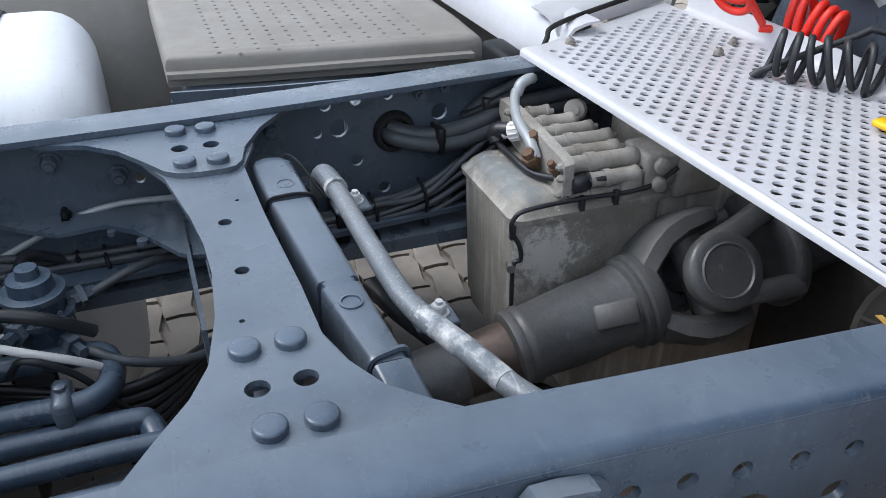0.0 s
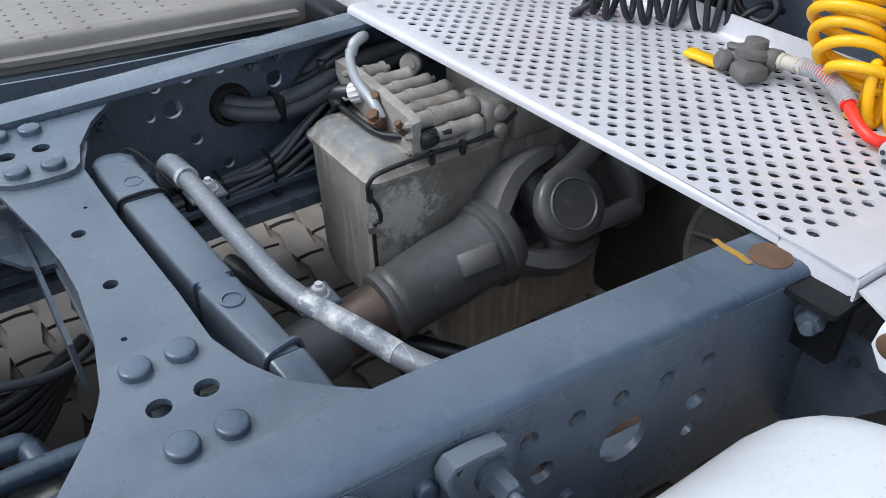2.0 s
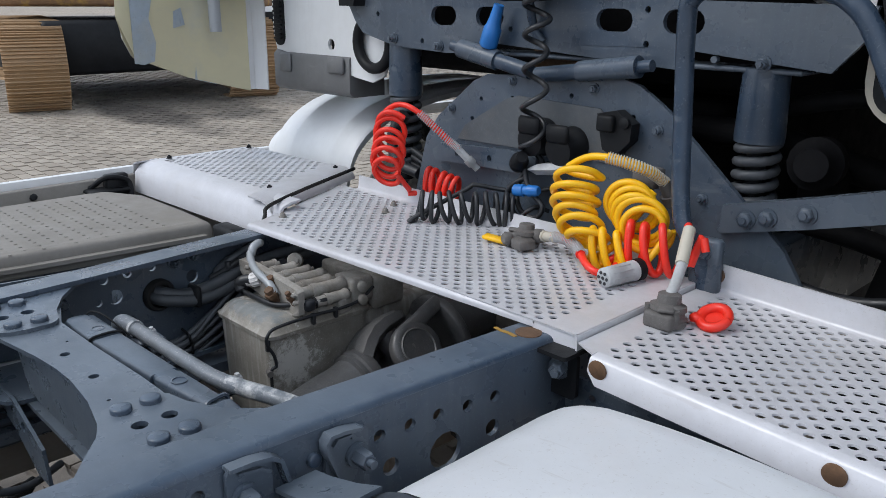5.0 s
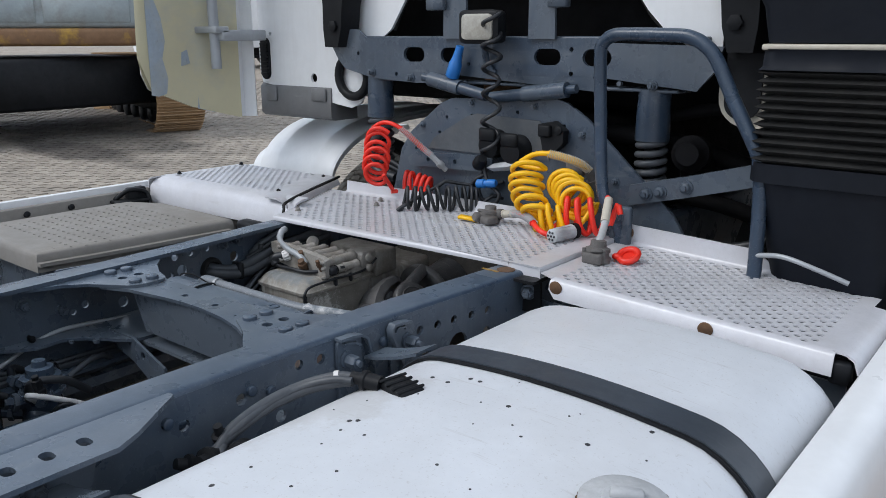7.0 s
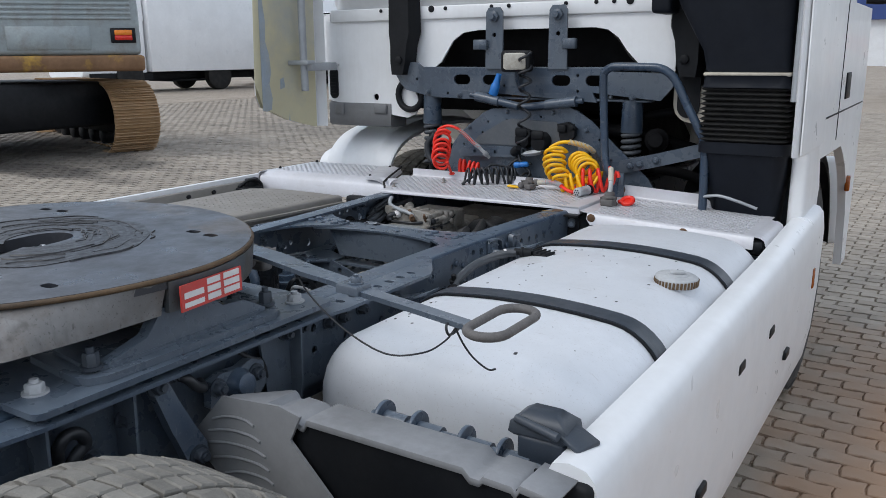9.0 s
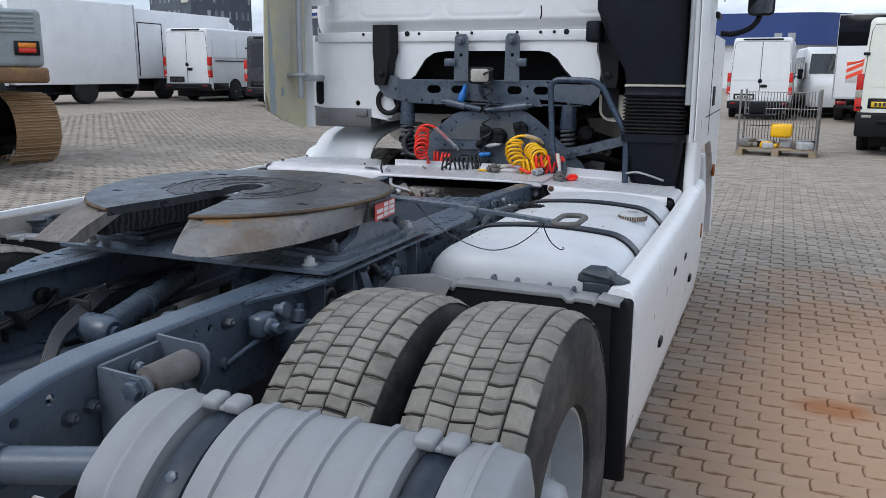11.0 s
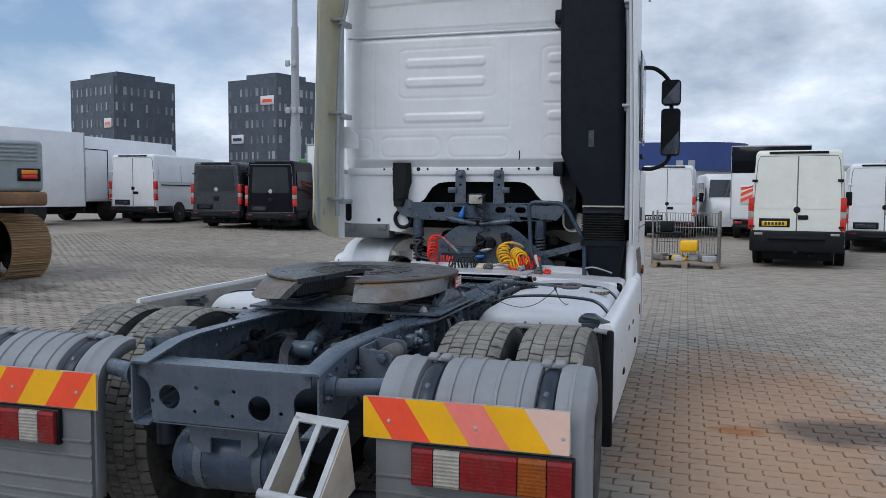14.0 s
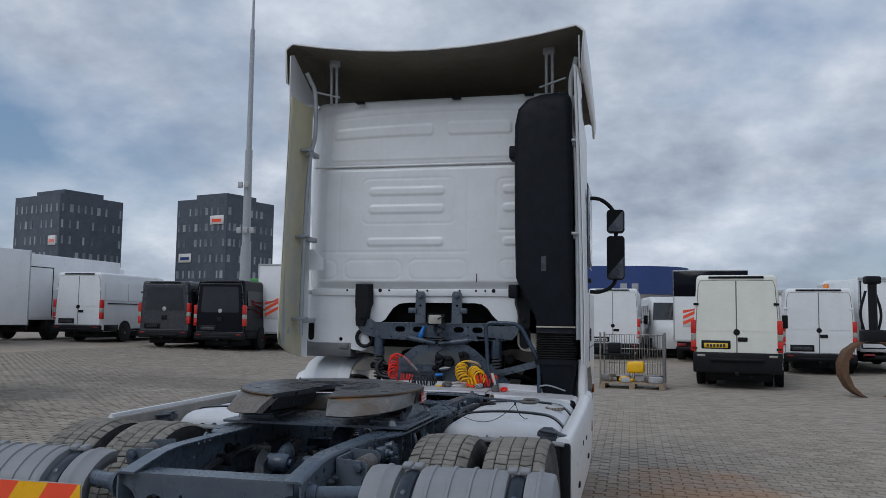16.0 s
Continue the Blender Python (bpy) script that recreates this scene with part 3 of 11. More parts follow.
def arc2(cx, cy, r, a0, a1, n=8):
    return [(cx + r * math.cos(radians(a0 + (a1 - a0) * k / n)), cy + r * math.sin(radians(a0 + (a1 - a0) * k / n))) for k in range(n + 1)]


def disc2(cx, cy, r, n=14, ry=None):
    return [(cx + r * math.cos(2 * math.pi * k / n), cy + (ry or r) * math.sin(2 * math.pi * k / n)) for k in range(n)]


def slot2(cx, cy, w, h, n=6):
    r = h / 2
    return arc2(cx + w / 2 - r, cy, r, -90, 90, n) + arc2(cx - w / 2 + r, cy, r, 90, 270, n)


def rrect2(x0, x1, y0, y1, r, n=4):
    return (arc2(x1 - r, y0 + r, r, -90, 0, n) + arc2(x1 - r, y1 - r, r, 0, 90, n) + arc2(x0 + r, y1 - r, r, 90, 180, n) + arc2(x0 + r, y0 + r, r, 180, 270, n))


def plate(bm, outline, thick, place, holes=()):
    """A flat sheet with holes: 2D loops filled, given thickness, and set by place(u, v, w)."""
    tmp = bmesh.new()
    edges = []
    for lp in (outline, *holes):
        vs = [tmp.verts.new((p[0], p[1], 0)) for p in lp]
        edges += [tmp.edges.new((vs[i], vs[(i + 1) % len(vs)])) for i in range(len(vs))]
    bmesh.ops.triangle_fill(tmp, use_beauty=True, use_dissolve=False, edges=edges)
    r = bmesh.ops.extrude_face_region(tmp, geom=tmp.faces[:])
    bmesh.ops.translate(tmp, verts=[g for g in r["geom"] if isinstance(g, bmesh.types.BMVert)], vec=(0, 0, thick))
    bmesh.ops.recalc_face_normals(tmp, faces=tmp.faces)
    made = {v: bm.verts.new(place(*v.co)) for v in tmp.verts}
    for f in tmp.faces:
        bm.faces.new([made[v] for v in f.verts])
    tmp.free()
    return bm


def flat(z):
    return lambda u, v, w: (u, v, z + w)


def upright(y):
    return lambda u, v, w: (u, y + w, v)


def sideways(x):
    return lambda u, v, w: (x + w, u, v)


def bolt_mesh(bm, p, d, r, h, hexa=True, dome=False):
    if dome:
        return turned(bm, p, d, ((0, r), (h * 0.42, r), (h * 0.55, r * 0.95), (h * 0.62, r * 0.80), (h * 0.66, r * 0.3)), 18)
    turned(bm, p, d, ((0, r * 1.35), (h * 0.18, r * 1.35)), 16)
    dd = Vector(d).normalized()
    turned(bm, Vector(p) + dd * h * 0.18, d, ((0, r), (h * 0.6, r), (h * 0.72, r * 0.85)), 6 if hexa else 14)
    return turned(bm, Vector(p) + dd * h * 0.7, d, ((0, r * 0.5), (h * 0.5, r * 0.48)), 10)

# ---- ground ----
ground_bm = bmesh.new()
GS = [-900, -300, -120, -60, -30, 30, 60, 120, 300, 900]
GX = sorted(GS + [-19.6, -16.21, -16.2, -1.6, 9.99, 10.0])
GY = sorted(GS + [-4.31, -4.3, 24.1, 24.11])
gv = [[ground_bm.verts.new((x, y, gz(x) - 0.016 if -16.205 < x < 9.995 and -4.305 < y < 24.105 else gz(x) - 0.004)) for y in GY] for x in GX]
for i in range(len(GX) - 1):
    for j in range(len(GY) - 1):
        ground_bm.faces.new((gv[i][j], gv[i + 1][j], gv[i + 1][j + 1], gv[i][j + 1]))


def paving_sheet_material():
    """The yard's paving where the single blocks are too far to tell: brick courses, damp stains, rusty patches."""
    m = mat("yard_paving", (0.37, 0.312, 0.25), 0.85, var=0.12, scale=0.5, grime=0.4, grime_col=(0.13, 0.115, 0.10))
    t = m.node_tree
    p = t.nodes["Principled BSDF"]
    old = p.inputs["Base Color"].links[0].from_socket
    br = t.nodes.new("ShaderNodeTexBrick")
    br.inputs["Scale"].default_value = 1.0
    br.inputs["Brick Width"].default_value, br.inputs["Row Height"].default_value = 0.21, 0.105
    br.inputs["Mortar Size"].default_value = 0.006
    br.inputs["Color1"].default_value, br.inputs["Color2"].default_value = (0.9, 0.9, 0.9, 1), (1, 1, 1, 1)
    br.inputs["Mortar"].default_value = (0.5, 0.47, 0.43, 1)
    co = t.nodes.new("ShaderNodeTexCoord")
    t.links.new(co.outputs["Object"], br.inputs["Vector"])
    mx = t.nodes.new("ShaderNodeMix")
    mx.data_type, mx.blend_type = "RGBA", "MULTIPLY"
    mx.inputs[0].default_value = 1.0
    t.links.new(old, mx.inputs[6])
    t.links.new(br.outputs["Color"], mx.inputs[7])
    t.links.new(mx.outputs[2], p.inputs["Base Color"])
    return m


ground = tagged(link_mesh("ground", ground_bm, paving_sheet_material(), smooth=0), "yard of grey-brown concrete paving blocks with damp and rusty stains", "paving", kind="structure")

# ---- the tractor unit ----
truck = thing("tractor_truck", "white two-axle road tractor with blue-grey painted chassis, parked without trailer", "truck")


CX = .022                                 # middle of the chassis


def hw(y):
    """Half the frame's outer width: it flares towards the cab."""
    return float(np.interp(y, [-.95, .6, 1.5, 1.75, 1.92, 2.3, 2.6], [.388, .397, .404, .410, .418, .448, .475]))


def zt(y):
    """Height of the frame's top."""
    return float(np.interp(y, [-0.95, -0.85, -0.72, -0.6, -0.3, 0.3, 1.4, 4.6], [1.010, 1.030, 1.055, 1.063, 1.060, 1.050, 1.047, 1.047]))


RAIL_D = 0.24
STATIONS = [-0.95, -0.9, -0.85, -0.78, -0.72, -0.66, -0.6, -0.45, -0.3, 0.0, 0.3, 0.65, 1.0, 1.5, 1.75, 1.92, 2.1, 2.3, 2.6, 3.4, 4.6]
RIGHT_HOLES = [(1.736, 1.008, .010), (1.685, 1.013, .010), (1.997, .991, .010), (2.015, .937, .014), (2.049, .990, .010), (2.114, .925, .030), (2.100, .988, .010),
               (2.156, .984, .010), (2.207, .930, .014), (2.211, .982, .010), (2.206, .886, .009), (1.56, .99, .011), (1.45, .985, .010),
               (1.64, .93, .012), (-.724, 1.014, .011), (-.805, .998, .011), (-.887, .978, .011), (-.412, 1.022, .009), (-.304, 1.018, .009), (-.251, 1.016, .010), (-.30, .93, .010), (-.45, .93, .009)]
LEFT_HOLES = [(1.981, .968, .016), (1.945, .964, .008), (2.010, .906, .011), (1.961, 1.010, .010), (2.012, 1.012, .010), (2.057, .846, .011), (2.068, 1.012, .009), (2.160, .968, .015),
              (1.669, .938, .008), (1.80, .93, .014), (1.70, .95, .010), (-.70, .92, .022), (-.336, 1.030, .008), (-.282, 1.028, .008), (-.232, 1.030, .008), (-.373, .973, .009), (.2, .93, .012)]
for side, holes in ((1, RIGHT_HOLES), (-1, LEFT_HOLES)):
    bm = bmesh.new()
    out = [(y, zt(y) - 0.010) for y in STATIONS] + [(y, zt(y) - RAIL_D) for y in reversed(STATIONS)]
    plate(bm, out, 0.008, lambda u, v, w: (CX + side * (hw(u) - 0.008 + w), u, v), [disc2(y, z, r, 14) for y, z, r in holes])
    for top in (1, -1):
        rings = []
        for y in STATIONS:
            z0 = zt(y) if top > 0 else zt(y) - RAIL_D
            prof = [(hw(y) - 0.075, 0), (hw(y) - 0.075, -0.009), (hw(y) - 0.012, -0.009), (hw(y) - 0.009, -0.016), (hw(y) - 0.0005, -0.016)]
            prof += [(hw(y) - 0.014 + 0.0143 * math.cos(radians(a)), -0.014 + 0.014 * math.sin(radians(a))) for a in (10, 35, 60, 90)]
            rings.append([Vector((CX + side * x, y, z0 + top * dz)) for x, dz in prof])
        loft(bm, rings)
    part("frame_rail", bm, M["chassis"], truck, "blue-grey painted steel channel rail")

# -- spider crossmember between the rails --
bm = bmesh.new()
neck = [(-.24, 1.672), (-.167, 1.702), (-.055, 1.721), (.010, 1.728), (.070, 1.729), (.149, 1.722), (.220, 1.707), (.26, 1.69), (.26, 1.825), (.209, 1.811), (.124, 1.810), (-.030, 1.803), (-.170, 1.801), (-.24, 1.825)]
plate(bm, neck, 0.007, flat(1.023), [disc2(-.031, 1.757, .0078, 12), disc2(.077, 1.759, .0078, 12), disc2(.165, 1.745, .003, 8), disc2(-.08, 1.778, .0025, 8)])
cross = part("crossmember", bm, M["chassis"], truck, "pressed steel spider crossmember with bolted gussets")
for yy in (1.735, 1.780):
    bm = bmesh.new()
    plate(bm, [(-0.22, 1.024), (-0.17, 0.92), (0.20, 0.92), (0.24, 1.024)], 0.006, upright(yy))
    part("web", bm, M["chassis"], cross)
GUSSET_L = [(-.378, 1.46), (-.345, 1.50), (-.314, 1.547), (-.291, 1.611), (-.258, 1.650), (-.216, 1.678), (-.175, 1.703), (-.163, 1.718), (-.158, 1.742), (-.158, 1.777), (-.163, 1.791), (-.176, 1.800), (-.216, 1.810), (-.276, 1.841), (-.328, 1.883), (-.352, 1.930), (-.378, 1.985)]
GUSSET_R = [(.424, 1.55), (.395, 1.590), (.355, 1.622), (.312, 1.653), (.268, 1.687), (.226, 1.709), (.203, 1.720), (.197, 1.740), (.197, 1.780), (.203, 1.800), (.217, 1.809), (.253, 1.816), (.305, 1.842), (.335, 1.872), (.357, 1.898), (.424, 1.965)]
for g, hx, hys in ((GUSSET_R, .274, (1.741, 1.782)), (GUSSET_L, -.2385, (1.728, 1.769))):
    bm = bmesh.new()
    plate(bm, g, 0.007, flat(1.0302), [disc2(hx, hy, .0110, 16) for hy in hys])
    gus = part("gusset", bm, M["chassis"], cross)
    # the lower gusset of the same spider
    bm = bmesh.new()
    sg_ = 1 if hx > 0 else -1
    plate(bm, [(x + sg_ * .03 * (abs(x) < .3), y) for x, y in g], 0.007, flat(.893), [disc2(hx + sg_ * .02, hys[0] - .07, .008, 10), disc2(hx + sg_ * .06, hys[0] - .11, .006, 10)])
    part("lower_gusset", bm, M["chassis"], cross)
for (x, y) in ((.222, 1.739), (.221, 1.780), (.327, 1.742), (.328, 1.783), (-.293, 1.728), (-.291, 1.768), (-.187, 1.730), (-.184, 1.771)):
    bm = bmesh.new()
    bolt_mesh(bm, (x, y, 1.0370), (0, 0, 1), .0145, .013, dome=True)
    part("bolt", bm, M["chassis"], cross)
bm = bmesh.new()
box(bm, -.36, .40, 1.735, 1.786, .884, .892)
part("lower_flange", bm, M["chassis"], cross)
# bracket hanging from the lower spider
bm = bmesh.new()
plate(bm, [(-.300, .902), (-.20, .905), (-.07, .86), (-.055, .80), (-.11, .80), (-.20, .845), (-.295, .868)], 0.006, upright(1.712), [disc2(-.155, .868, .010)])
part("hanger_plate", bm, M["chassis"], cross)

# -- box beam with cover plates --


def beam_piece(bm, rows, drop):
    """A folded cover: rows of (x, y0, y1, top)."""
    rings = []
    for x, y0, y1, z in rows:
        rings.append([Vector((x, y, zz)) for y, zz in ((y0 - .002, z - drop), (y0, z - .006), (y0 + .002, z - .0015), (y0 + .006, z), (y1 - .006, z), (y1 - .002, z - .0015), (y1, z - .006), (y1 + .002, z - drop))])
    return loft(bm, rings)


bm = bmesh.new()
beam_piece(bm, ((-.212, 1.826, 1.846, 1.018), (-.205, 1.818, 1.858, 1.0195), (-.192, 1.812, 1.866, 1.020), (-.088, 1.815, 1.868, 1.020)), .075)
beam_piece(bm, ((-.082, 1.817, 1.868, 1.0185), (.108, 1.829, 1.874, 1.0185), (.109, 1.833, 1.870, 1.0185), (.119, 1.834, 1.870, 1.0185), (.120, 1.830, 1.874, 1.0185), (.255, 1.846, 1.879, 1.0185)), .075)
box(bm, -.089, -.081, 1.824, 1.862, .95, 1.010)
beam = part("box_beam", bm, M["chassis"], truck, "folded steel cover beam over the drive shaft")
for x, y in ((-.124, 1.844), (.155, 1.853)):
    bm = bmesh.new()
    turned(bm, (x, y, 1.0187), (0, 0, 1), ((0, .0125), (.0017, .0125), (.0022, .010), (.0005, .009)), 18)
    part("plug", bm, M["chassis"], beam)
bm = bmesh.new()
hose(bm, [(-.088, 1.812, 1.004), (-.088, 1.817, 1.019), (-.087, 1.835, 1.0225), (-.086, 1.855, 1.0225), (-.084, 1.870, 1.018), (-.084, 1.874, 1.0)], .0022, 6)
part("cable_tie", bm, M["black"], beam)
bm = bmesh.new()
hose(bm, [(-.205, 1.852, 1.016), (-.20, 1.862, 1.024), (-.17, 1.872, 1.024), (-.13, 1.884, 1.008), (-.115, 1.893, .995)], .0018, 6)
part("wire_end", bm, M["black"], beam)
bm = bmesh.new()
beam_piece(bm, ((.258, 1.844, 1.882, 1.020), (.275, 1.846, 1.884, 1.016), (.33, 1.850, 1.892, .992), (.38, 1.855, 1.90, .965)), .05)
part("end_cover", bm, M["chassis"], beam)
bm = bmesh.new()
hose(bm, [(.250, 1.842, .995), (.252, 1.845, 1.019), (.248, 1.862, 1.022), (.245, 1.879, 1.020), (.245, 1.884, 1.0)], .0035, 6)
part("end_strap", bm, M["chassis"], beam)

# -- rod across the frame --
bm = bmesh.new()
hose(bm, [(-.190, 1.902, .965), (-.184, 1.903, .990), (-.168, 1.905, 1.001), (-.135, 1.909, 1.0), (.0, 1.910, 1.0), (.115, 1.912, 1.0), (.150, 1.916, .999), (.185, 1.924, .998), (.225, 1.939, .997), (.30, 1.962, .995), (.34, 1.982, .992), (.42, 2.02, .985)], .0125, 14)
rod = part("cross_rod", bm, M["rod"], truck, "grey steel rod with chipped white paint")
bm = bmesh.new()
hose(bm, [(.175, 1.9215, .9985), (.21, 1.933, .9975), (.25, 1.947, .9965), (.295, 1.960, .9955)], .0128, 14)
part("bare_patch", bm, M["rodchip"], rod, "flaking white paint")
bm = bmesh.new()
hose(bm, [(-.189, 1.902, .970), (-.184, 1.903, .989), (-.168, 1.905, 1.001), (-.128, 1.9095, 1.0)], .0150, 14)
part("sleeve", bm, M["rod"], rod)
bm = bmesh.new()
hose(bm, [(-.132, 1.909, 1.0), (-.124, 1.9095, 1.0)], .0156, 14)
part("pale_ring", bm, M["rodchip"], rod)
for p, mm in (((-.110, 1.930, .985), "galv"), ((.160, 1.945, .985), "galv")):
    bm = bmesh.new()
    box(bm, p[0] - .022, p[0] + .020, p[1] - .030, p[1] + .018, p[2] - .008, p[2], .003, 1)
    cl_ = part("clamp", bm, M["chassis"], rod)
    bm = bmesh.new()
    bolt_mesh(bm, p, (0, 0, 1), .0085, .014)
    part("bolt", bm, M[mm], cl_, "bright clamp bolt")

# -- gearbox block with its valve group --
bm = bmesh.new()
rows = []
for z, i in ((.66, .012), (.70, .006), (.903, .000), (.906, -.005), (.914, -.006), (.918, -.001), (.930, .006), (.938, .014), (.943, .028)):
    rows.append([Vector((x, y, z)) for x, y in rrect2(-.306 + i, -.104 - i, 2.162 + i, 2.42 - i, .022, 5)])
loft(bm, rows)
gear = part("gearbox_housing", bm, M["alloy"], truck, "dusty cast alloy housing with dried mud streaks")
bm = bmesh.new()
box(bm, -.30, -.118, 2.335, 2.75, .45, .905, .02, 3)
hose(bm, [(-.118, 2.338, .60), (-.116, 2.338, .86), (-.116, 2.37, .885), (-.116, 2.43, .905), (-.118, 2.5, .91)], .006, 6)
part("side_casing", bm, M["alloy"], gear)
bm = bmesh.new()
box(bm, -.30, .36, 2.68, 2.90, .45, .93, .06, 3)
part("bell_housing", bm, M["casing"], gear)
bm = bmesh.new()
loft(bm, [[Vector((x, y, z)) for y, z in ((2.236, zb), (2.236, ztp), (2.252, ztp + .002), (2.252, zb))] for x, zb, ztp in ((-.330, .985, 1.008), (-.30, .955, 1.010), (-.20, .940, 1.003), (-.112, .936, .994), (-.104, .940, .988))])
valve = part("valve_block", bm, M["valve"], gear)
for x, z, r, y0_, ln in ((-.295, .990, .012, 2.252, .055), (-.262, .985, .013, 2.25, .085), (-.228, .985, .011, 2.25, .10), (-.196, .980, .013, 2.25, .115), (-.165, .976, .012, 2.25, .11), (-.136, .972, .014, 2.25, .125), (-.112, .955, .012, 2.28, .085), (-.150, .945, .013, 2.25, .13), (-.120, .930, .011, 2.25, .12)):
    bm = bmesh.new()
    turned(bm, (x, y0_, z), (.03, 1, 0), ((0, r * .95), (ln * .30, r * .95), (ln * .30, r * 1.15), (ln * .42, r * 1.15), (ln * .42, r), (ln * .86, r), (ln * .88, r * 1.12), (ln * .97, r * 1.12), (ln, r * .8), (ln, r * .45), (ln + .008, r * .45)), 14)
    part("cylinder", bm, M["valve"], valve)
bm = bmesh.new()
turned(bm, (-.112, 2.256, .955), (.03, 1, 0), ((0, .0105), (.005, .0135), (.010, .0115), (.015, .0138), (.020, .0118), (.025, .0135)), 16)
part("rubber_bellows", bm, M["gloss_black"], valve)
for x, z in ((-.112, .984), (-.108, .968), (-.20, .992), (-.29, 1.0), (-.109, .942)):
    bm = bmesh.new()
    bolt_mesh(bm, (x, 2.237, z), (0, -1, 0), .0055, .010)
    part("bolt", bm, M["valve"], valve)
bm = bmesh.new()
box(bm, -.17, -.098, 2.372, 2.43, .93, .985, .008, 2)
box(bm, -.33, -.10, 2.335, 2.372, .915, .962, .006, 2)
box(bm, -.30, -.10, 2.43, 2.52, .90, .975, .010, 2)
for z in (.968, .938):
    turned(bm, (-.098, 2.395, z), (1, -.3, .1), ((-.004, .012), (.010, .012), (.013, .009)), 14)
part("solenoid_block", bm, M["valve"], valve)
bm = bmesh.new()
turned(bm, (-.275, 2.345, .995), (.75, -.55, .35), ((-.03, .018), (0, .018), (.004, .016), (.004, .008), (.010, .008)), 18)
part("round_plug", bm, M["valve"], valve)
bm = bmesh.new()
hose(bm, [(-.325, 2.262, 1.02), (-.30, 2.248, 1.008), (-.25, 2.232, 1.000), (-.195, 2.226, .990), (-.172, 2.226, .972)], .0085, 10)
part("valve_arm", bm, M["tube"], gear)
for p, r in (((-.178, 2.222, .968), .014), ((-.200, 2.240, .985), .012), ((-.120, 2.230, .975), .008)):
    bm = bmesh.new()
    turned(bm, p, (.1, -.5, .8), ((-.018, r * .75), (-.004, r * .8), (0, r), (.010, r), (.010, r * .7), (.020, r * .7)), 6)
    part("fitting", bm, M["rust"], gear, "rusty brass fitting")
bm = bmesh.new()
turned(bm, (-.268, 2.228, .977), (.62, .55, .28), ((-.012, .010), (0, .010), (0, .0150), (.020, .0150), (.023, .011), (.028, .011)), 22)
nutp = part("connector_nut", bm, M["paper"], gear, "white ribbed connector nut")
for k in range(12):
    a_ = 2 * math.pi * k / 12
    nd, nu, nv = axes((.62, .55, .28))
    bm = bmesh.new()
    c_ = Vector((-.268, 2.228, .977)) + (nu * math.cos(a_) + nv * math.sin(a_)) * .0150
    cyl(bm, c_ + nd * .002, c_ + nd * .018, .0016, 6)
    part("rib", bm, M["paper"], nutp)
bm = bmesh.new()
hose(bm, [(-.262, 2.234, .981), (-.285, 2.216, .975), (-.292, 2.212, .966), (-.285, 2.213, .955)], .0125, 12)
hose(bm, [(-.286, 2.213, .957), (-.270, 2.216, .950), (-.225, 2.214, .952), (-.180, 2.216, .952), (-.150, 2.228, .953), (-.118, 2.262, .957), (-.105, 2.302, .958), (-.112, 2.36, .957), (-.115, 2.42, .962), (-.125, 2.452, .970)], .0058, 8)
hose(bm, [(-.095, 2.425, .960), (-.096, 2.387, .938), (-.098, 2.338, .932), (-.098, 2.261, .935), (-.097, 2.178, .933), (-.099, 2.158, .921), (-.099, 2.155, .902), (-.097, 2.168, .876), (-.097, 2.172, .851), (-.099, 2.161, .838), (-.099, 2.163, .748)], .0036, 8)
for p in ((-.100, 2.268, .928), (-.100, 2.325, .928), (-.102, 2.158, .90)):
    box(bm, p[0] - .004, p[0] + .005, p[1] - .004, p[1] + .004, p[2] - .014, p[2] + .010, .001, 1)
box(bm, -.112, -.094, 2.250, 2.275, .945, .968, .004, 1)
part("harness", bm, M["black_hose"], gear)
bm = bmesh.new()
turned(bm, (-.104, 2.160, .838), (1, -.4, 0), ((-.006, .007), (.010, .007)), 8)
part("clip", bm, M["steel"], gear)
# ribbed retarder housing beyond the joint
RH = Matrix.Translation((.30, 2.56, .86)) @ Vector((.35, -1, .55)).to_track_quat("Z", "Y").to_matrix().to_4x4()
bm = bmesh.new()
rows = [[RH @ Vector((r * math.cos(2 * math.pi * k / 28), r * math.sin(2 * math.pi * k / 28), h_)) for k in range(28)] for h_, r in ((-.2, .12), (-.02, .12), (-.008, .118), (0, .108), (-.004, .10), (-.010, .05), (.008, .034), (.018, .030), (.018, .004))]
loft(bm, rows)
cov_ = part("ribbed_cover", bm, M["casing"], gear)
for k in range(12):
    bm = bmesh.new()
    box(bm, .034, .106, -.0035, .0035, -.014, .006, .001, 1, RH @ Matrix.Rotation(2 * math.pi * k / 12, 4, "Z"))
    part("rib", bm, M["casing"], cov_)

# -- drive shaft with its universal joint --
SH = Vector((.0, -1, -.195)).normalized()
J = Vector((-.028, 2.440, .806))
bm = bmesh.new()
turned(bm, J + SH * .085, SH, ((0, .035), (0, .064), (.008, .070), (.020, .073), (.026, .073), (.030, .068), (.036, .071), (.042, .071), (.046, .063), (.075, .060), (.12, .061), (.200, .056), (.204, .059), (.214, .059), (.218, .056), (.222, .058), (.232, .057), (.236, .047)), 36)
shaft = part("drive_shaft", bm, M["shaft"], truck, "greasy dark steel drive shaft with universal joint")
bm = bmesh.new()
turned(bm, J + SH * .318, SH, ((0, .046), (.075, .044), (.080, .040)), 32)
part("sliding_sleeve", bm, M["shaftrust"], shaft)
bm = bmesh.new()
turned(bm, J + SH * .395, SH, ((0, .043), (.015, .050), (.10, .050), (.12, .046), (2.0, .044)), 28)
part("shaft_tube", bm, M["shaft"], shaft)
bm = bmesh.new()
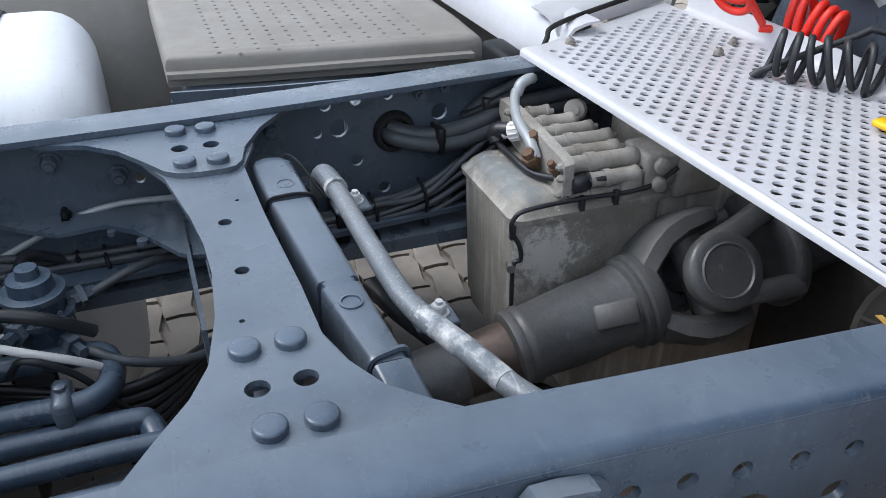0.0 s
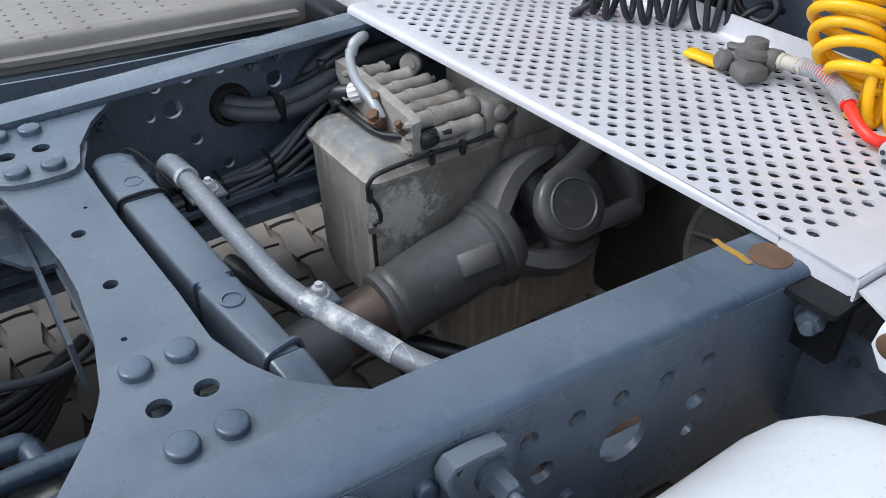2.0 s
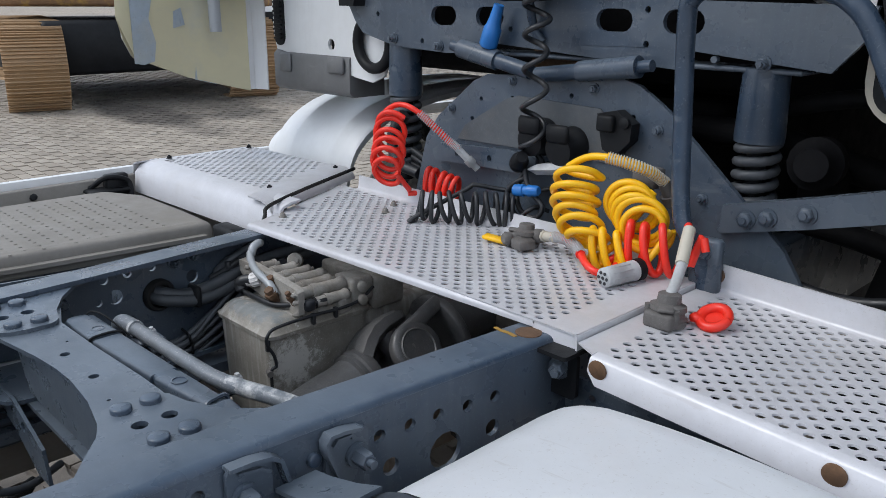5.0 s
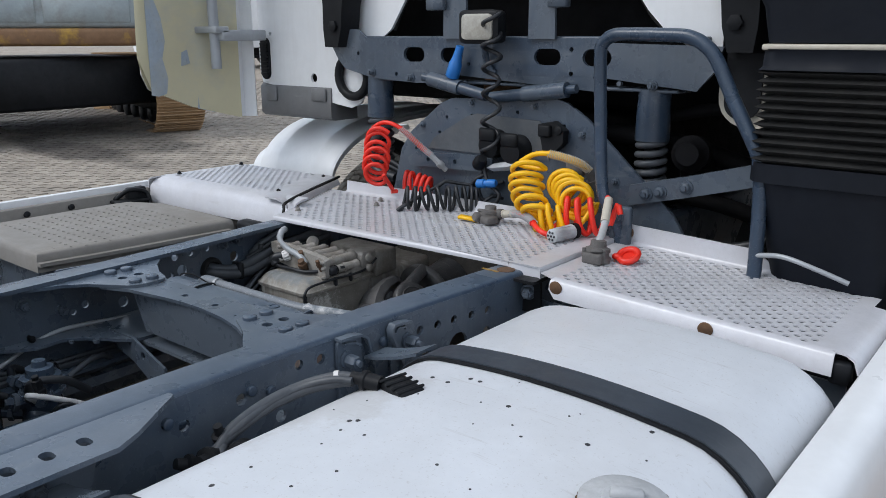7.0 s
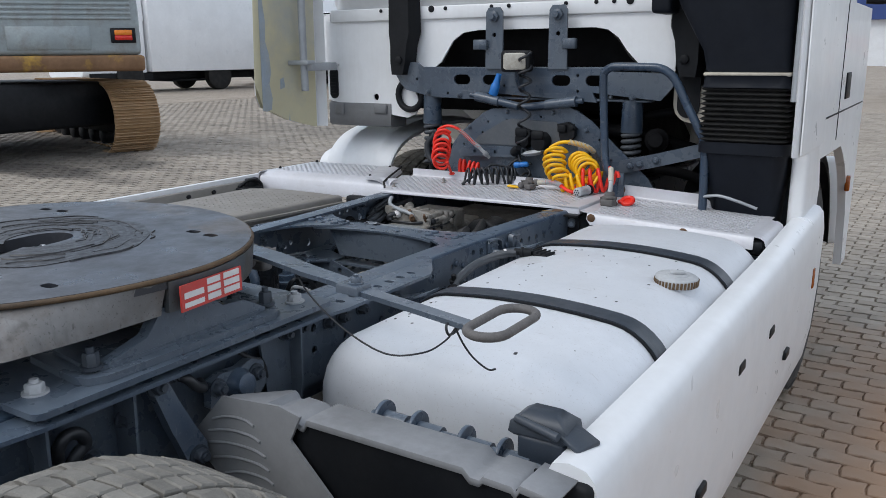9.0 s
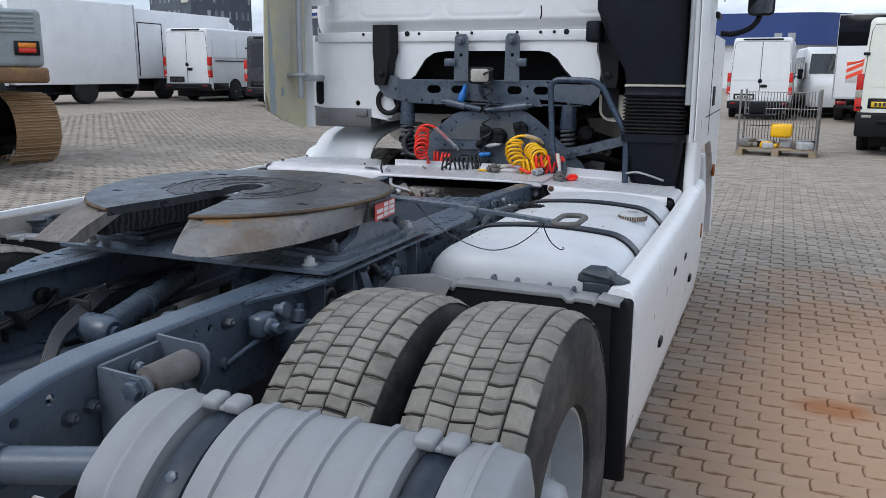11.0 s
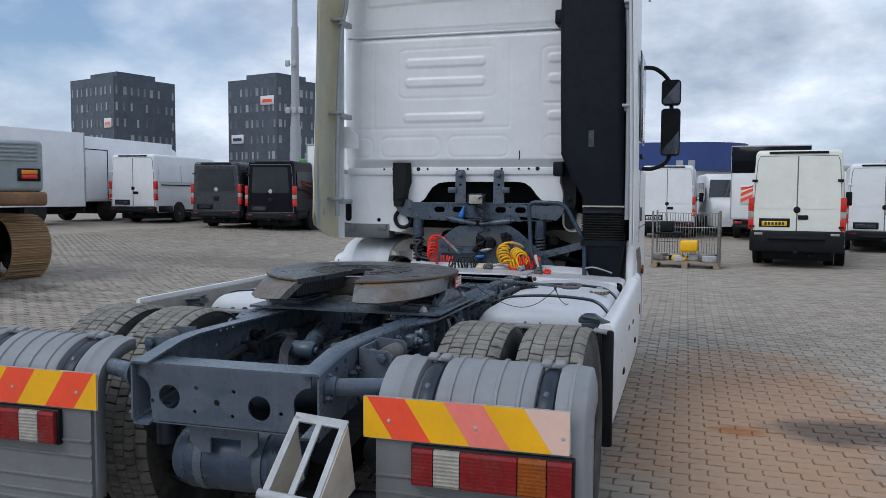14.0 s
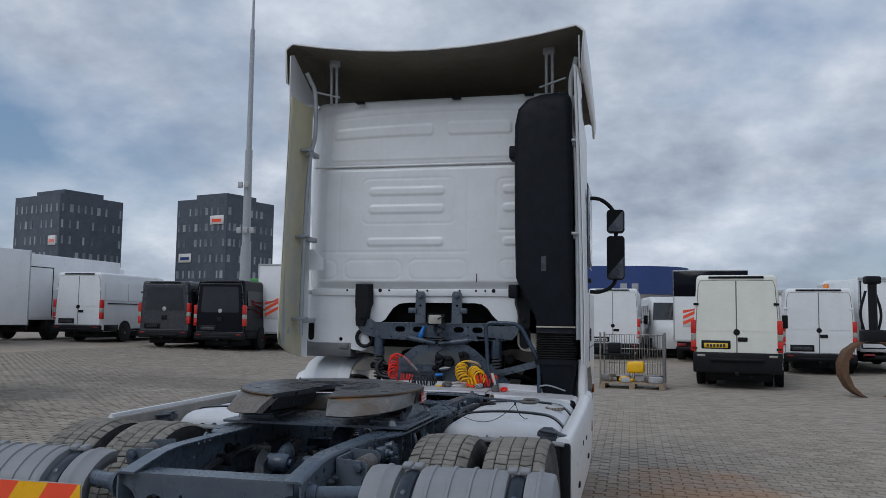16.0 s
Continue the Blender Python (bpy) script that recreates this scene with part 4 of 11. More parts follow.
box(bm, -.018, .018, -.032, .032, -.005, .007, .003, 1, Matrix.Translation(J + SH * .175 + Vector((.050, 0, .036))) @ Euler((radians(11), radians(55), 0)).to_matrix().to_4x4())
part("balance_weight", bm, M["shaft"], shaft)
su = Vector((.80, -.20, .57))
su = (su - SH * su.dot(SH)).normalized()
sv = SH.cross(su)
for sgn in (1, -1):                       # shaft yoke: two ears
    bm = bmesh.new()
    rows = []
    for h, off, w, tk in ((.100, .034, .056, .030), (.075, .056, .058, .028), (.045, .074, .056, .024), (.010, .082, .052, .021), (-.030, .082, .046, .018), (-.052, .079, .030, .014), (-.060, .077, .014, .010)):
        c = J + SH * h + sv * (sgn * off)
        rows.append([c + su * w + sv * tk * .5, c + su * w * .7 + sv * tk * .9, c + su * w * .3 + sv * tk, c - su * w * .3 + sv * tk, c - su * w * .7 + sv * tk * .9, c - su * w + sv * tk * .5, c - su * w - sv * tk * .5, c - su * w * .6 - sv * tk, c + su * w * .6 - sv * tk, c + su * w - sv * tk * .5])
    loft(bm, rows)
    part("yoke_ear", bm, M["shaft"], shaft)
for sgn in (1, -1):                       # flange yoke, turned a quarter: a round eye on two arms
    bm = bmesh.new()
    c = J + su * (sgn * .070)
    turned(bm, c, su * sgn, ((-.012, .050), (.0, .058), (.018, .059), (.024, .055), (.026, .042)), 30)
    for s2 in (1, -1):
        rows = []
        for h, off, lat in ((.006, .074, .040), (-.045, .075, .048), (-.085, .066, .056), (-.120, .058, .062)):
            q_ = J + SH * h + su * (sgn * off) + sv * (s2 * lat)
            rows.append([q_ + su * a_ + sv * b_ for a_, b_ in ((.017, .013), (.013, .017), (-.016, .017), (-.018, .010), (-.018, -.012), (-.012, -.016), (.012, -.016), (.017, -.011))])
        loft(bm, rows)
    part("flange_yoke_ear", bm, M["shaft"], shaft)
    bm = bmesh.new()
    turned(bm, c + su * (sgn * .018), su * sgn, ((0, .042), (.009, .042), (.011, .0395), (.008, .037), (.0045, .0355), (.0045, .034), (.0065, .031), (.0075, .02), (.0078, .001)), 30)
    part("bearing_cap", bm, M["shaft"], shaft)
bm = bmesh.new()
cyl(bm, J - su * .07, J + su * .07, .026, 16)
cyl(bm, J - sv * .07, J + sv * .07, .026, 16)
part("joint_cross", bm, M["shaft"], shaft)
bm = bmesh.new()
turned(bm, J - SH * .112, -SH, ((0, .062), (0, .092), (.004, .096), (.020, .096), (.024, .092), (.024, .065), (.14, .065)), 32)
part("flange", bm, M["shaft"], shaft)
# pipes under the shaft
bm = bmesh.new()
hose(bm, [(-.38, 2.02, .66), (-.25, 2.05, .665), (-.10, 2.12, .66), (.1, 2.3, .62)], .018, 10)
part("air_pipe", bm, M["black_hose"], truck)
bm = bmesh.new()
hose(bm, [(-.38, 1.97, .62), (-.2, 2.0, .60), (.0, 2.07, .58)], .008, 8)
part("air_pipe", bm, M["black_hose"], truck)
bm = bmesh.new()
hose(bm, [(.10, 1.98, .66), (.2, 2.1, .68), (.3, 2.3, .66), (.36, 2.5, .66)], .032, 12)
turned(bm, (.14, 2.03, .665), (.55, .75, .1), ((0, .036), (.015, .038), (.03, .036)), 14)
part("coolant_pipe", bm, M["shaftrust"], truck, "rusty brown pipe with clamp")

# -- cables along the left rail --
loom = new("cable_loom")
loom.parent = truck
loom["label"] = "bundle of grey-black cables tied along the rail"
for k in range(12):
    bm = bmesh.new()
    dz, dx = .0125 * (k % 4), .010 * (k // 4)
    w = 0.005 * math.sin(k * 2.1)
    fan = (k % 4) * .010 + (k // 4) * .006
    hose(bm, [(-.372 + dx, 1.15, .79 + dz), (-.368 + dx, 1.6, .792 + dz + w), (-.366 + dx, 1.93, .795 + dz * .9), (-.366 + dx, 2.02, .803 + dz * .95 - w), (-.368 + dx, 2.11, .812 + dz + w), (-.372 + dx, 2.19, .824 + dz + fan), (-.385 + dx * .6, 2.30, .86 + dz * 1.6 + fan), (-.40, 2.45, .90 + dz * 2)], .0052 + .0010 * (k % 2), 8, 5)
    part("cable", bm, M["grey_hose"], loom)
for y, z in ((2.022, .828), (2.110, .840), (1.60, .812), (1.42, .812)):
    bm = bmesh.new()
    hose(bm, [(-.378, y, z - .034), (-.350, y + .002, z - .036), (-.338, y + .003, z - .01), (-.344, y, z + .018), (-.372, y - .002, z + .026)], .0032, 6)
    box(bm, -.345, -.331, y - .005, y + .005, z - .046, z - .034, .001, 1)
    part("cable_tie", bm, M["black"], loom)
bm = bmesh.new()
box(bm, -.385, -.335, 1.955, 1.975, .785, .870, .003, 1)
part("loom_clip", bm, M["black"], loom)
for pts in (([(-.398, 2.070, .956), (-.383, 2.085, .952), (-.375, 2.115, .944), (-.370, 2.145, .944), (-.368, 2.200, .953), (-.370, 2.251, .967), (-.372, 2.29, .978), (-.38, 2.5, .99)]), ([(-.398, 2.062, .946), (-.375, 2.075, .942), (-.362, 2.115, .933), (-.360, 2.150, .929), (-.360, 2.185, .930), (-.362, 2.23, .940), (-.37, 2.30, .955), (-.38, 2.5, .97)])):
    bm = bmesh.new()
    hose(bm, pts, .0135, 12)
    part("battery_cable", bm, M["grey_hose"], loom)
bm = bmesh.new()
box(bm, -.388, -.345, 2.136, 2.150, .914, .962, .004, 1)
part("cable_tie", bm, M["black"], loom)
bm = bmesh.new()
turned(bm, (-.400, 2.075, .948), (1, .05, 0), ((0, .036), (.008, .036), (.014, .032), (.014, .026), (.004, .024)), 28)
part("grommet", bm, M["rubber"], loom)
bm = bmesh.new()
hose(bm, [(-.40, 2.215, .965), (-.385, 2.235, .99), (-.375, 2.262, 1.005), (-.36, 2.28, 1.02), (-.35, 2.30, 1.03)], .010, 8)
part("cable", bm, M["grey_hose"], loom)
bm = bmesh.new()
hose(bm, [(-.40, 2.20, .955), (-.38, 2.23, .975), (-.36, 2.26, .998), (-.345, 2.275, 1.01)], .008, 8)
box(bm, -.392, -.368, 2.226, 2.240, .972, .995, .003, 1)
part("cable", bm, M["black_hose"], loom)
bm = bmesh.new()
hose(bm, [(-.322, 2.262, 1.015), (-.325, 2.27, 1.03), (-.33, 2.285, 1.035), (-.345, 2.30, 1.03)], .0095, 8)
part("cable", bm, M["tube"], loom)
bm = bmesh.new()
hose(bm, [(-.375, 1.40, .82), (-.372, 1.475, .853), (-.370, 1.557, .889), (-.370, 1.624, .905), (-.368, 1.706, .903), (-.36, 1.80, .895), (-.36, 1.95, .89)], .0055, 8)
part("brake_line", bm, M["tube"], loom)
bm = bmesh.new()
box(bm, -.372, -.348, 1.548, 1.566, .878, .900, .003, 1)
box(bm, -.378, -.352, 1.552, 1.562, .898, .912, .003, 1)
turned(bm, (-.362, 1.56, .900), (0, 0, 1), ((0, .006), (.010, .006), (.012, .003)), 8)
part("pipe_clip", bm, M["black"], loom)
for k in range(5):
    bm = bmesh.new()
    o = .011 * k
    hose(bm, [(-.37 + o * .4, 1.30, .855 - o), (-.365 + o * .3, 1.45, .848 - o), (-.36, 1.52, .834 - o), (-.36 + o * .2, 1.60, .826 - o * .8), (-.36, 1.70, .820 - o), (-.36, 1.90, .80 - o * .6)], .0068, 8)
    part("cable", bm, M["grey_hose"], loom)
for y, z in ((1.495, .815), (1.56, .806), (1.645, .80)):
    bm = bmesh.new()
    box(bm, -.375, -.345, y - .004, y + .004, z - .030, z + .034, .004, 1)
    box(bm, -.352, -.336, y - .006, y + .006, z - .042, z - .030, .001, 1)
    part("cable_tie", bm, M["black"], loom)
bm = bmesh.new()
plate(bm, [(-.385, 1.1), (-.325, 1.1), (-.325, 2.4), (-.41, 2.4)], .006, flat(.776))
box(bm, -.331, -.325, 1.1, 2.4, .758, .776)
part("cable_tray", bm, M["chassis"], truck)
for y, z in ((2.117, 1.011), (2.162, 1.017)):
    bm = bmesh.new()
    bolt_mesh(bm, (CX - hw(y) + .008, y, z), (1, 0, 0), .010, .026)
    part("bolt", bm, M["chassis"], truck)

# -- middle bay behind the crossmember: filter, valve and pipes --
bm = bmesh.new()
turned(bm, (-.184, 1.342, .785), (0, 0, 1), ((0, .052), (.008, .060), (.185, .060), (.200, .056), (.211, .040), (.213, .001)), 32)
filt = part("oil_filter", bm, M["gloss_black"], truck, "glossy black canister filter with white printed lines")
bm = bmesh.new()
turned(bm, (-.184, 1.342, .770), (0, 0, 1), ((0, .062), (.006, .066), (.014, .066), (.018, .061)), 32)
part("filter_ring", bm, M["galv"], filt)
for k in range(5):
    bm = bmesh.new()
    ln = (.05, .034, .046, .028, .04)[k]
    arc_ = [radians(-35 - q * 6) for q in range(int(ln * 200))]
    loft(bm, [[Vector((-.184 + rr * math.cos(a_), 1.342 + rr * math.sin(a_), .85 + .013 * k + dz)) for rr, dz in ((.0601, 0), (.0606, 0), (.0606, .004), (.0601, .004))] for a_ in arc_])
    part("printed_line", bm, M["paper"], filt)
bm = bmesh.new()
box(bm, -.25, -.13, 1.24, 1.42, .735, .772, .012, 2)
part("filter_head", bm, M["chassis"], filt)
bm = bmesh.new()
turned(bm, (-.227, 1.51, .80), (0, 0, 1), ((0, .040), (.03, .040), (.03, .048), (.038, .048), (.038, .036), (.060, .036), (.062, .042), (.070, .042), (.072, .030), (.090, .028), (.092, .016), (.105, .014)), 24)
box(bm, -.262, -.19, 1.47, 1.55, .76, .805, .008, 2)
mod = part("brake_valve", bm, M["chassis"], truck, "blue-grey painted cluster of stacked air brake valves")
for p, d, r, ln in (((-.255, 1.49, .845), (-1, -.3, .1), .015, .05), ((-.20, 1.495, .83), (1, -.5, .2), .013, .05), ((-.23, 1.475, .82), (-.1, -1, .2), .016, .045), ((-.245, 1.545, .83), (-.3, 1, .1), .013, .04),
                    ((-.20, 1.535, .80), (.8, .5, 0), .012, .05), ((-.25, 1.475, .785), (-.7, -.7, 0), .012, .05)):
    bm = bmesh.new()
    turned(bm, p, d, ((0, r), (ln * .4, r), (ln * .4, r * 1.25), (ln * .62, r * 1.25), (ln * .62, r * .75), (ln, r * .7)), 6)
    part("port", bm, M["chassis"], mod)
for k in range(8):
    bm = bmesh.new()
    a_ = 2 * math.pi * k / 8
    bolt_mesh(bm, (-.227 + .042 * math.cos(a_), 1.51 + .042 * math.sin(a_), .838), (0, 0, 1), .0045, .008)
    part("bolt", bm, M["chassis"], mod)
for pts, r, mm in (([(-.17, 1.47, .84), (-.13, 1.44, .875), (-.115, 1.48, .86), (-.125, 1.56, .81), (-.15, 1.60, .76)], .006, "paper"), ([(-.19, 1.465, .84), (-.15, 1.46, .89), (-.14, 1.52, .88), (-.16, 1.58, .83)], .009, "black_hose"),
                   ([(-.24, 1.44, .84), (-.25, 1.40, .86), (-.29, 1.40, .84), (-.33, 1.46, .79)], .009, "black_hose"), ([(-.30, 1.48, .85), (-.34, 1.50, .86), (-.36, 1.56, .82), (-.35, 1.66, .78)], .008, "black_hose"),
                   ([(-.25, 1.58, .835), (-.27, 1.64, .85), (-.30, 1.69, .84), (-.34, 1.74, .80)], .007, "grey_hose"), ([(-.16, 1.57, .80), (-.13, 1.62, .79), (-.15, 1.70, .76), (-.22, 1.78, .74)], .007, "grey_hose"),
                   ([(-.14, 1.47, .80), (-.11, 1.50, .84), (-.115, 1.55, .80), (-.12, 1.60, .72)], .005, "black_hose")):
    bm = bmesh.new()
    hose(bm, pts, r, 8)
    part("hose", bm, M[mm], mod)
bm = bmesh.new()
box(bm, -.135, -.118, 1.455, 1.475, .862, .885, .003, 1)
turned(bm, (-.127, 1.462, .885), (.1, -.2, 1), ((0, .010), (.02, .010), (.022, .007), (.03, .007)), 6)
part("connector", bm, M["black"], mod)
for pts, r in (([(-.43, 1.312, 1.0), (-.335, 1.278, 1.002), (-.22, 1.268, 1.002), (-.13, 1.258, .995), (-.095, 1.25, .96), (-.09, 1.245, .90), (-.09, 1.24, .78)], .015), ([(-.30, 1.40, .80), (-.255, 1.37, .82), (-.245, 1.30, .81), (-.28, 1.2, .78)], .017), ([(-.19, 1.25, .775), (-.184, 1.40, .78), (-.182, 1.478, .78), (-.181, 1.565, .78), (-.172, 1.598, .78), (-.14, 1.61, .78), (-.105, 1.607, .78), (-.083, 1.59, .78), (-.074, 1.56, .78), (-.078, 1.483, .78), (-.08, 1.38, .775), (-.09, 1.2, .77)], .017),
               ([(-.058, 1.18, .75), (-.058, 1.477, .75), (-.056, 1.62, .75), (-.05, 1.645, .745), (-.02, 1.655, .735)], .017), ([(-.006, 1.15, .75), (-.005, 1.479, .75), (-.003, 1.649, .75), (0, 1.9, .73)], .016), ([(.05, 1.1, .74), (.052, 1.5, .74), (.055, 1.72, .735)], .015), ([(.10, 1.1, .73), (.105, 1.5, .73), (.11, 1.75, .73)], .015)):
    bm = bmesh.new()
    hose(bm, [(x - .003, y - .018, z) for x, y, z in pts], r, 12)
    part("grey_pipe", bm, M["chassis"], truck)
bm = bmesh.new()
box(bm, -.115, -.055, 1.520, 1.545, .742, .802, .006, 1)
turned(bm, (-.088, 1.532, .802), (0, 0, 1), ((0, .008), (.006, .008), (.008, .004)), 8)
part("pipe_clamp", bm, M["chassis"], truck)
bundle = new("hose_bundle")
bundle.parent = truck
for k in range(6):
    bm = bmesh.new()
    hose(bm, [(-.36, 1.0, .66 + .02 * k), (-.30, 1.25, .64 + .015 * k), (-.24, 1.45 + .02 * k, .66), (-.22, 1.62, .68 - .02 * k), (-.3, 1.75, .68)], .009, 8)
    part("hose", bm, M["black_hose"], bundle)
bm = bmesh.new()
box(bm, -.40, .40, 1.02, 1.08, .80, .86, .006, 2)
part("crossmember", bm, M["chassis"], truck)
for x, y, z in ((-.375, 1.553, .985), (-.376, 1.64, .95), (-.382, 1.87, .985)):
    bm = bmesh.new()
    bolt_mesh(bm, (x, y, z), (1, 0, 0), .012, .018)
    part("bolt", bm, M["chassis"], truck)

# -- tank bracket bolts and strap feet on the right rail --


def strip(bm, line, x0, x1, th):
    """A plate bent along a line in the y-z plane, standing out from x0 to x1."""
    pts = [Vector((0, y, z)) for y, z in line]
    rows = []
    for i, p in enumerate(pts):
        d = (pts[min(i + 1, len(pts) - 1)] - pts[max(i - 1, 0)]).normalized()
        n = Vector((0, -d.z, d.y)) * th / 2
        rows.append([Vector((x0, *(p - n).yz)), Vector((x1, *(p - n).yz)), Vector((x1, *(p + n).yz)), Vector((x0, *(p + n).yz))])
    return loft(bm, rows)


for line, by, bz, back in (([(1.768, 1.038), (1.800, 1.037), (1.824, 1.033), (1.838, 1.024), (1.848, .990), (1.860, .936), (1.864, .86)], 1.790, .993, (1.768, 1.830, .86, 1.034)),
                           ([(1.958, 1.024), (1.930, 1.029), (1.908, 1.030), (1.902, 1.022), (1.903, 1.008), (1.916, .975), (1.931, .943), (1.934, .88)], 1.953, .984, (1.905, 1.975, .88, 1.022))):
    xr = CX + hw((line[0][0] + line[-1][0]) / 2)
    bm = bmesh.new()
    plate(bm, rrect2(*back, .012), .007, sideways(xr + .0005))
    br = part("tank_bracket", bm, M["chassis"], truck, "bent steel bracket bolted to the rail")
    bm = bmesh.new()
    strip(bm, line, xr + .001, xr + .019, .0055)
    part("bent_flange", bm, M["chassis"], br)
    bm = bmesh.new()
    inner = [(y + (.014 if y < by else -.012), z - .012) for y, z in line[:4]]
    strip(bm, inner, xr + .007, xr + .013, .004)
    part("stiffener", bm, M["chassis"], br)
    bm = bmesh.new()
    bolt_mesh(bm, (xr + .008, by, bz), (1, 0, 0), .013, .032)
    part("bolt", bm, M["chassis"], br)
for y, z in ((1.892, .997), (2.046, .883), (1.62, .985), (1.58, 1.0), (1.42, 1.0), (1.30, .99)):
    bm = bmesh.new()
    bolt_mesh(bm, (CX + hw(y), y, z), (1, 0, 0), .010, .013, dome=True)
    part("rivet", bm, M["chassis"], truck)
bm = bmesh.new()
plate(bm, rrect2(.462, .522, .950, 1.030, .010), .008, upright(2.335))
plate(bm, rrect2(.462, .525, 2.300, 2.37, .008), .007, flat(1.030))
step_br = part("step_bracket", bm, M["black"], truck)
bm = bmesh.new()
bolt_mesh(bm, (.490, 2.335, 1.000), (.35, -1, 0), .014, .026)
part("bolt", bm, M["chassis"], step_br)
bm = bmesh.new()
plate(bm, [(.46, .975), (1.18, .945), (1.18, .88), (.95, .84), (.72, .91), (.58, .92), (.52, .84), (.46, .80)], .008, upright(2.37), [disc2(.53, .945, .007)])
part("step_carrier", bm, M["chassis"], truck)

# -- L angle with holes on the rails beside the coupling --
for side in (1, -1):
    bm = bmesh.new()
    xi = .424 if side > 0 else .380
    out = [(xi, -.125), (xi + .004, -.122), (.430, -.10), (.49, .05), (.505, .16), (.512, .85), (.525, .93), (.525, 1.29), (.505, 1.33), (xi + .012, 1.43), (xi, 1.43)]
    plate(bm, out, .008, lambda u, v, w: (side * u, v, 1.041 + w), [slot2(.474, y, .028, .018) for y in (.96, 1.011, 1.062, 1.114, 1.166, 1.217, 1.268)] + [slot2(.445, y, .028, .018) for y in (.00, .05, .10)])
    plate(bm, [(.70, 1.041), (1.30, 1.041), (1.25, .86), (.72, .86)], .008, lambda u, v, w: (side * (.447 + w), u, v), [disc2(y, z, .010) for y in (.88, 1.0, 1.15) for z in (1.0, .945)])
    plate(bm, [(.455, 1.05), (.492, 1.05), (.490, .90), (.480, .84), (.455, .84)], .006, lambda u, v, w: (side * u, .795 + w, v))
    ang = part("mounting_angle", bm, M["chassis"], truck, "folded mounting angle with slotted holes")
    for y, z in ((.776, 1.019), (.827, 1.020), (.30, 1.033), (.356, .969), (.282, .923), (.93, 1.0), (.98, 1.0), (1.06, 1.0), (1.2, 1.0)):
        bm = bmesh.new()
        bolt_mesh(bm, (side * (.455 if y > .7 else .432), y, z), (side, 0, 0), .013, .026)
        part("bolt", bm, M["strap"], ang)
    for y in (.176, .350):
        bm = bmesh.new()
        plate(bm, [(.415, 1.05), (.482, 1.05), (.476, .90), (.455, .74), (.415, .74)], .006, lambda u, v, w: (side * u, y + w, v))
        part("gusset", bm, M["chassis"], ang)
    # swinging arm and cast bracket bolted under the angle
    bm = bmesh.new()
    loft(bm, [[Vector((side * (x + dx), y + dy, z)) for dx, dy in ((-.012, -w), (.012, -w), (.016, 0), (.012, w), (-.012, w))] for x, y, z, w in ((.462, .412, 1.035, .020), (.470, .428, .985, .022), (.478, .447, .93, .026), (.486, .468, .88, .030), (.488, .474, .85, .026))])
    arm = part("link_arm", bm, M["chassis"], truck, "blue-grey cast arm bolted to the rail")
    for y, z, x in ((.406, 1.028, .474), (.457, 1.032, .455), (.471, .862, .500)):
        bm = bmesh.new()
        bolt_mesh(bm, (side * x, y, z), (side, 0, 0), .016, .024)
        part("bolt", bm, M["strap"], arm)
    bm = bmesh.new()
    plate(bm, [(.535, .93), (.54, .985), (.57, .995), (.62, .99), (.655, 1.0), (.69, .985), (.695, .93), (.66, .90), (.57, .90)], .022, lambda u, v, w: (side * (.452 + w), u, v))
    turned(bm, (side * .47, .613, .957), (side, 0, .15), ((0, .036), (.012, .034), (.018, .026), (.034, .024), (.038, .016)), 18)
    box(bm, *sorted((side * .46, side * .505)), .585, .645, .895, .935, .012, 2)
    brk_ = part("cast_bracket", bm, M["chassis"], truck, "cast suspension bracket bolted to the rail")
    for y, z in ((.555, .969), (.664, .966)):
        bm = bmesh.new()
        bolt_mesh(bm, (side * .474, y, z), (side, 0, 0), .015, .022)
        part("bolt", bm, M["strap"], brk_)
    for line, r in (([(.455, .457, 1.03), (.485, .470, 1.022), (.488, .490, 1.000), (.478, .515, .985), (.45, .53, .985)], .011),
                    ([(.44, .215, .95), (.455, .210, .975), (.458, .225, .995), (.458, .250, .990), (.455, .262, .965), (.452, .240, .945), (.448, .222, .91), (.445, .215, .84)], .012),
                    ([(.44, .64, 1.02), (.462, .665, .995), (.458, .70, .975), (.45, .72, .93)], .006)):
        bm = bmesh.new()
        hose(bm, [(side * x, y, z) for x, y, z in line], r, 10)
        part("air_hose", bm, M["black_hose"], truck)

# -- mounting plate and fifth wheel --
bm = bmesh.new()
plate(bm, rrect2(-.506, .506, .15, .90, .02), .012, flat(1.062))
mp = part("mounting_plate", bm, M["chassis"], truck, "flat steel mounting plate across the frame")
for x, y in ((.415, .206), (-.415, .206), (.437, .839), (-.437, .839)):
    bm = bmesh.new()
    bolt_mesh(bm, (x, y, 1.074), (0, 0, 1), .017, .022)
    part("bolt", bm, M["galv"], mp)
TILT = Matrix.Translation((-.020, .52, 1.238)) @ Matrix.Rotation(radians(1.2), 4, "X")
FRONT = .81                               # the front is flatter than a half circle
R5, FY = .505, .52


def tilted(z):
    return lambda u, v, w: TILT @ Vector((u, v - FY, z + w))


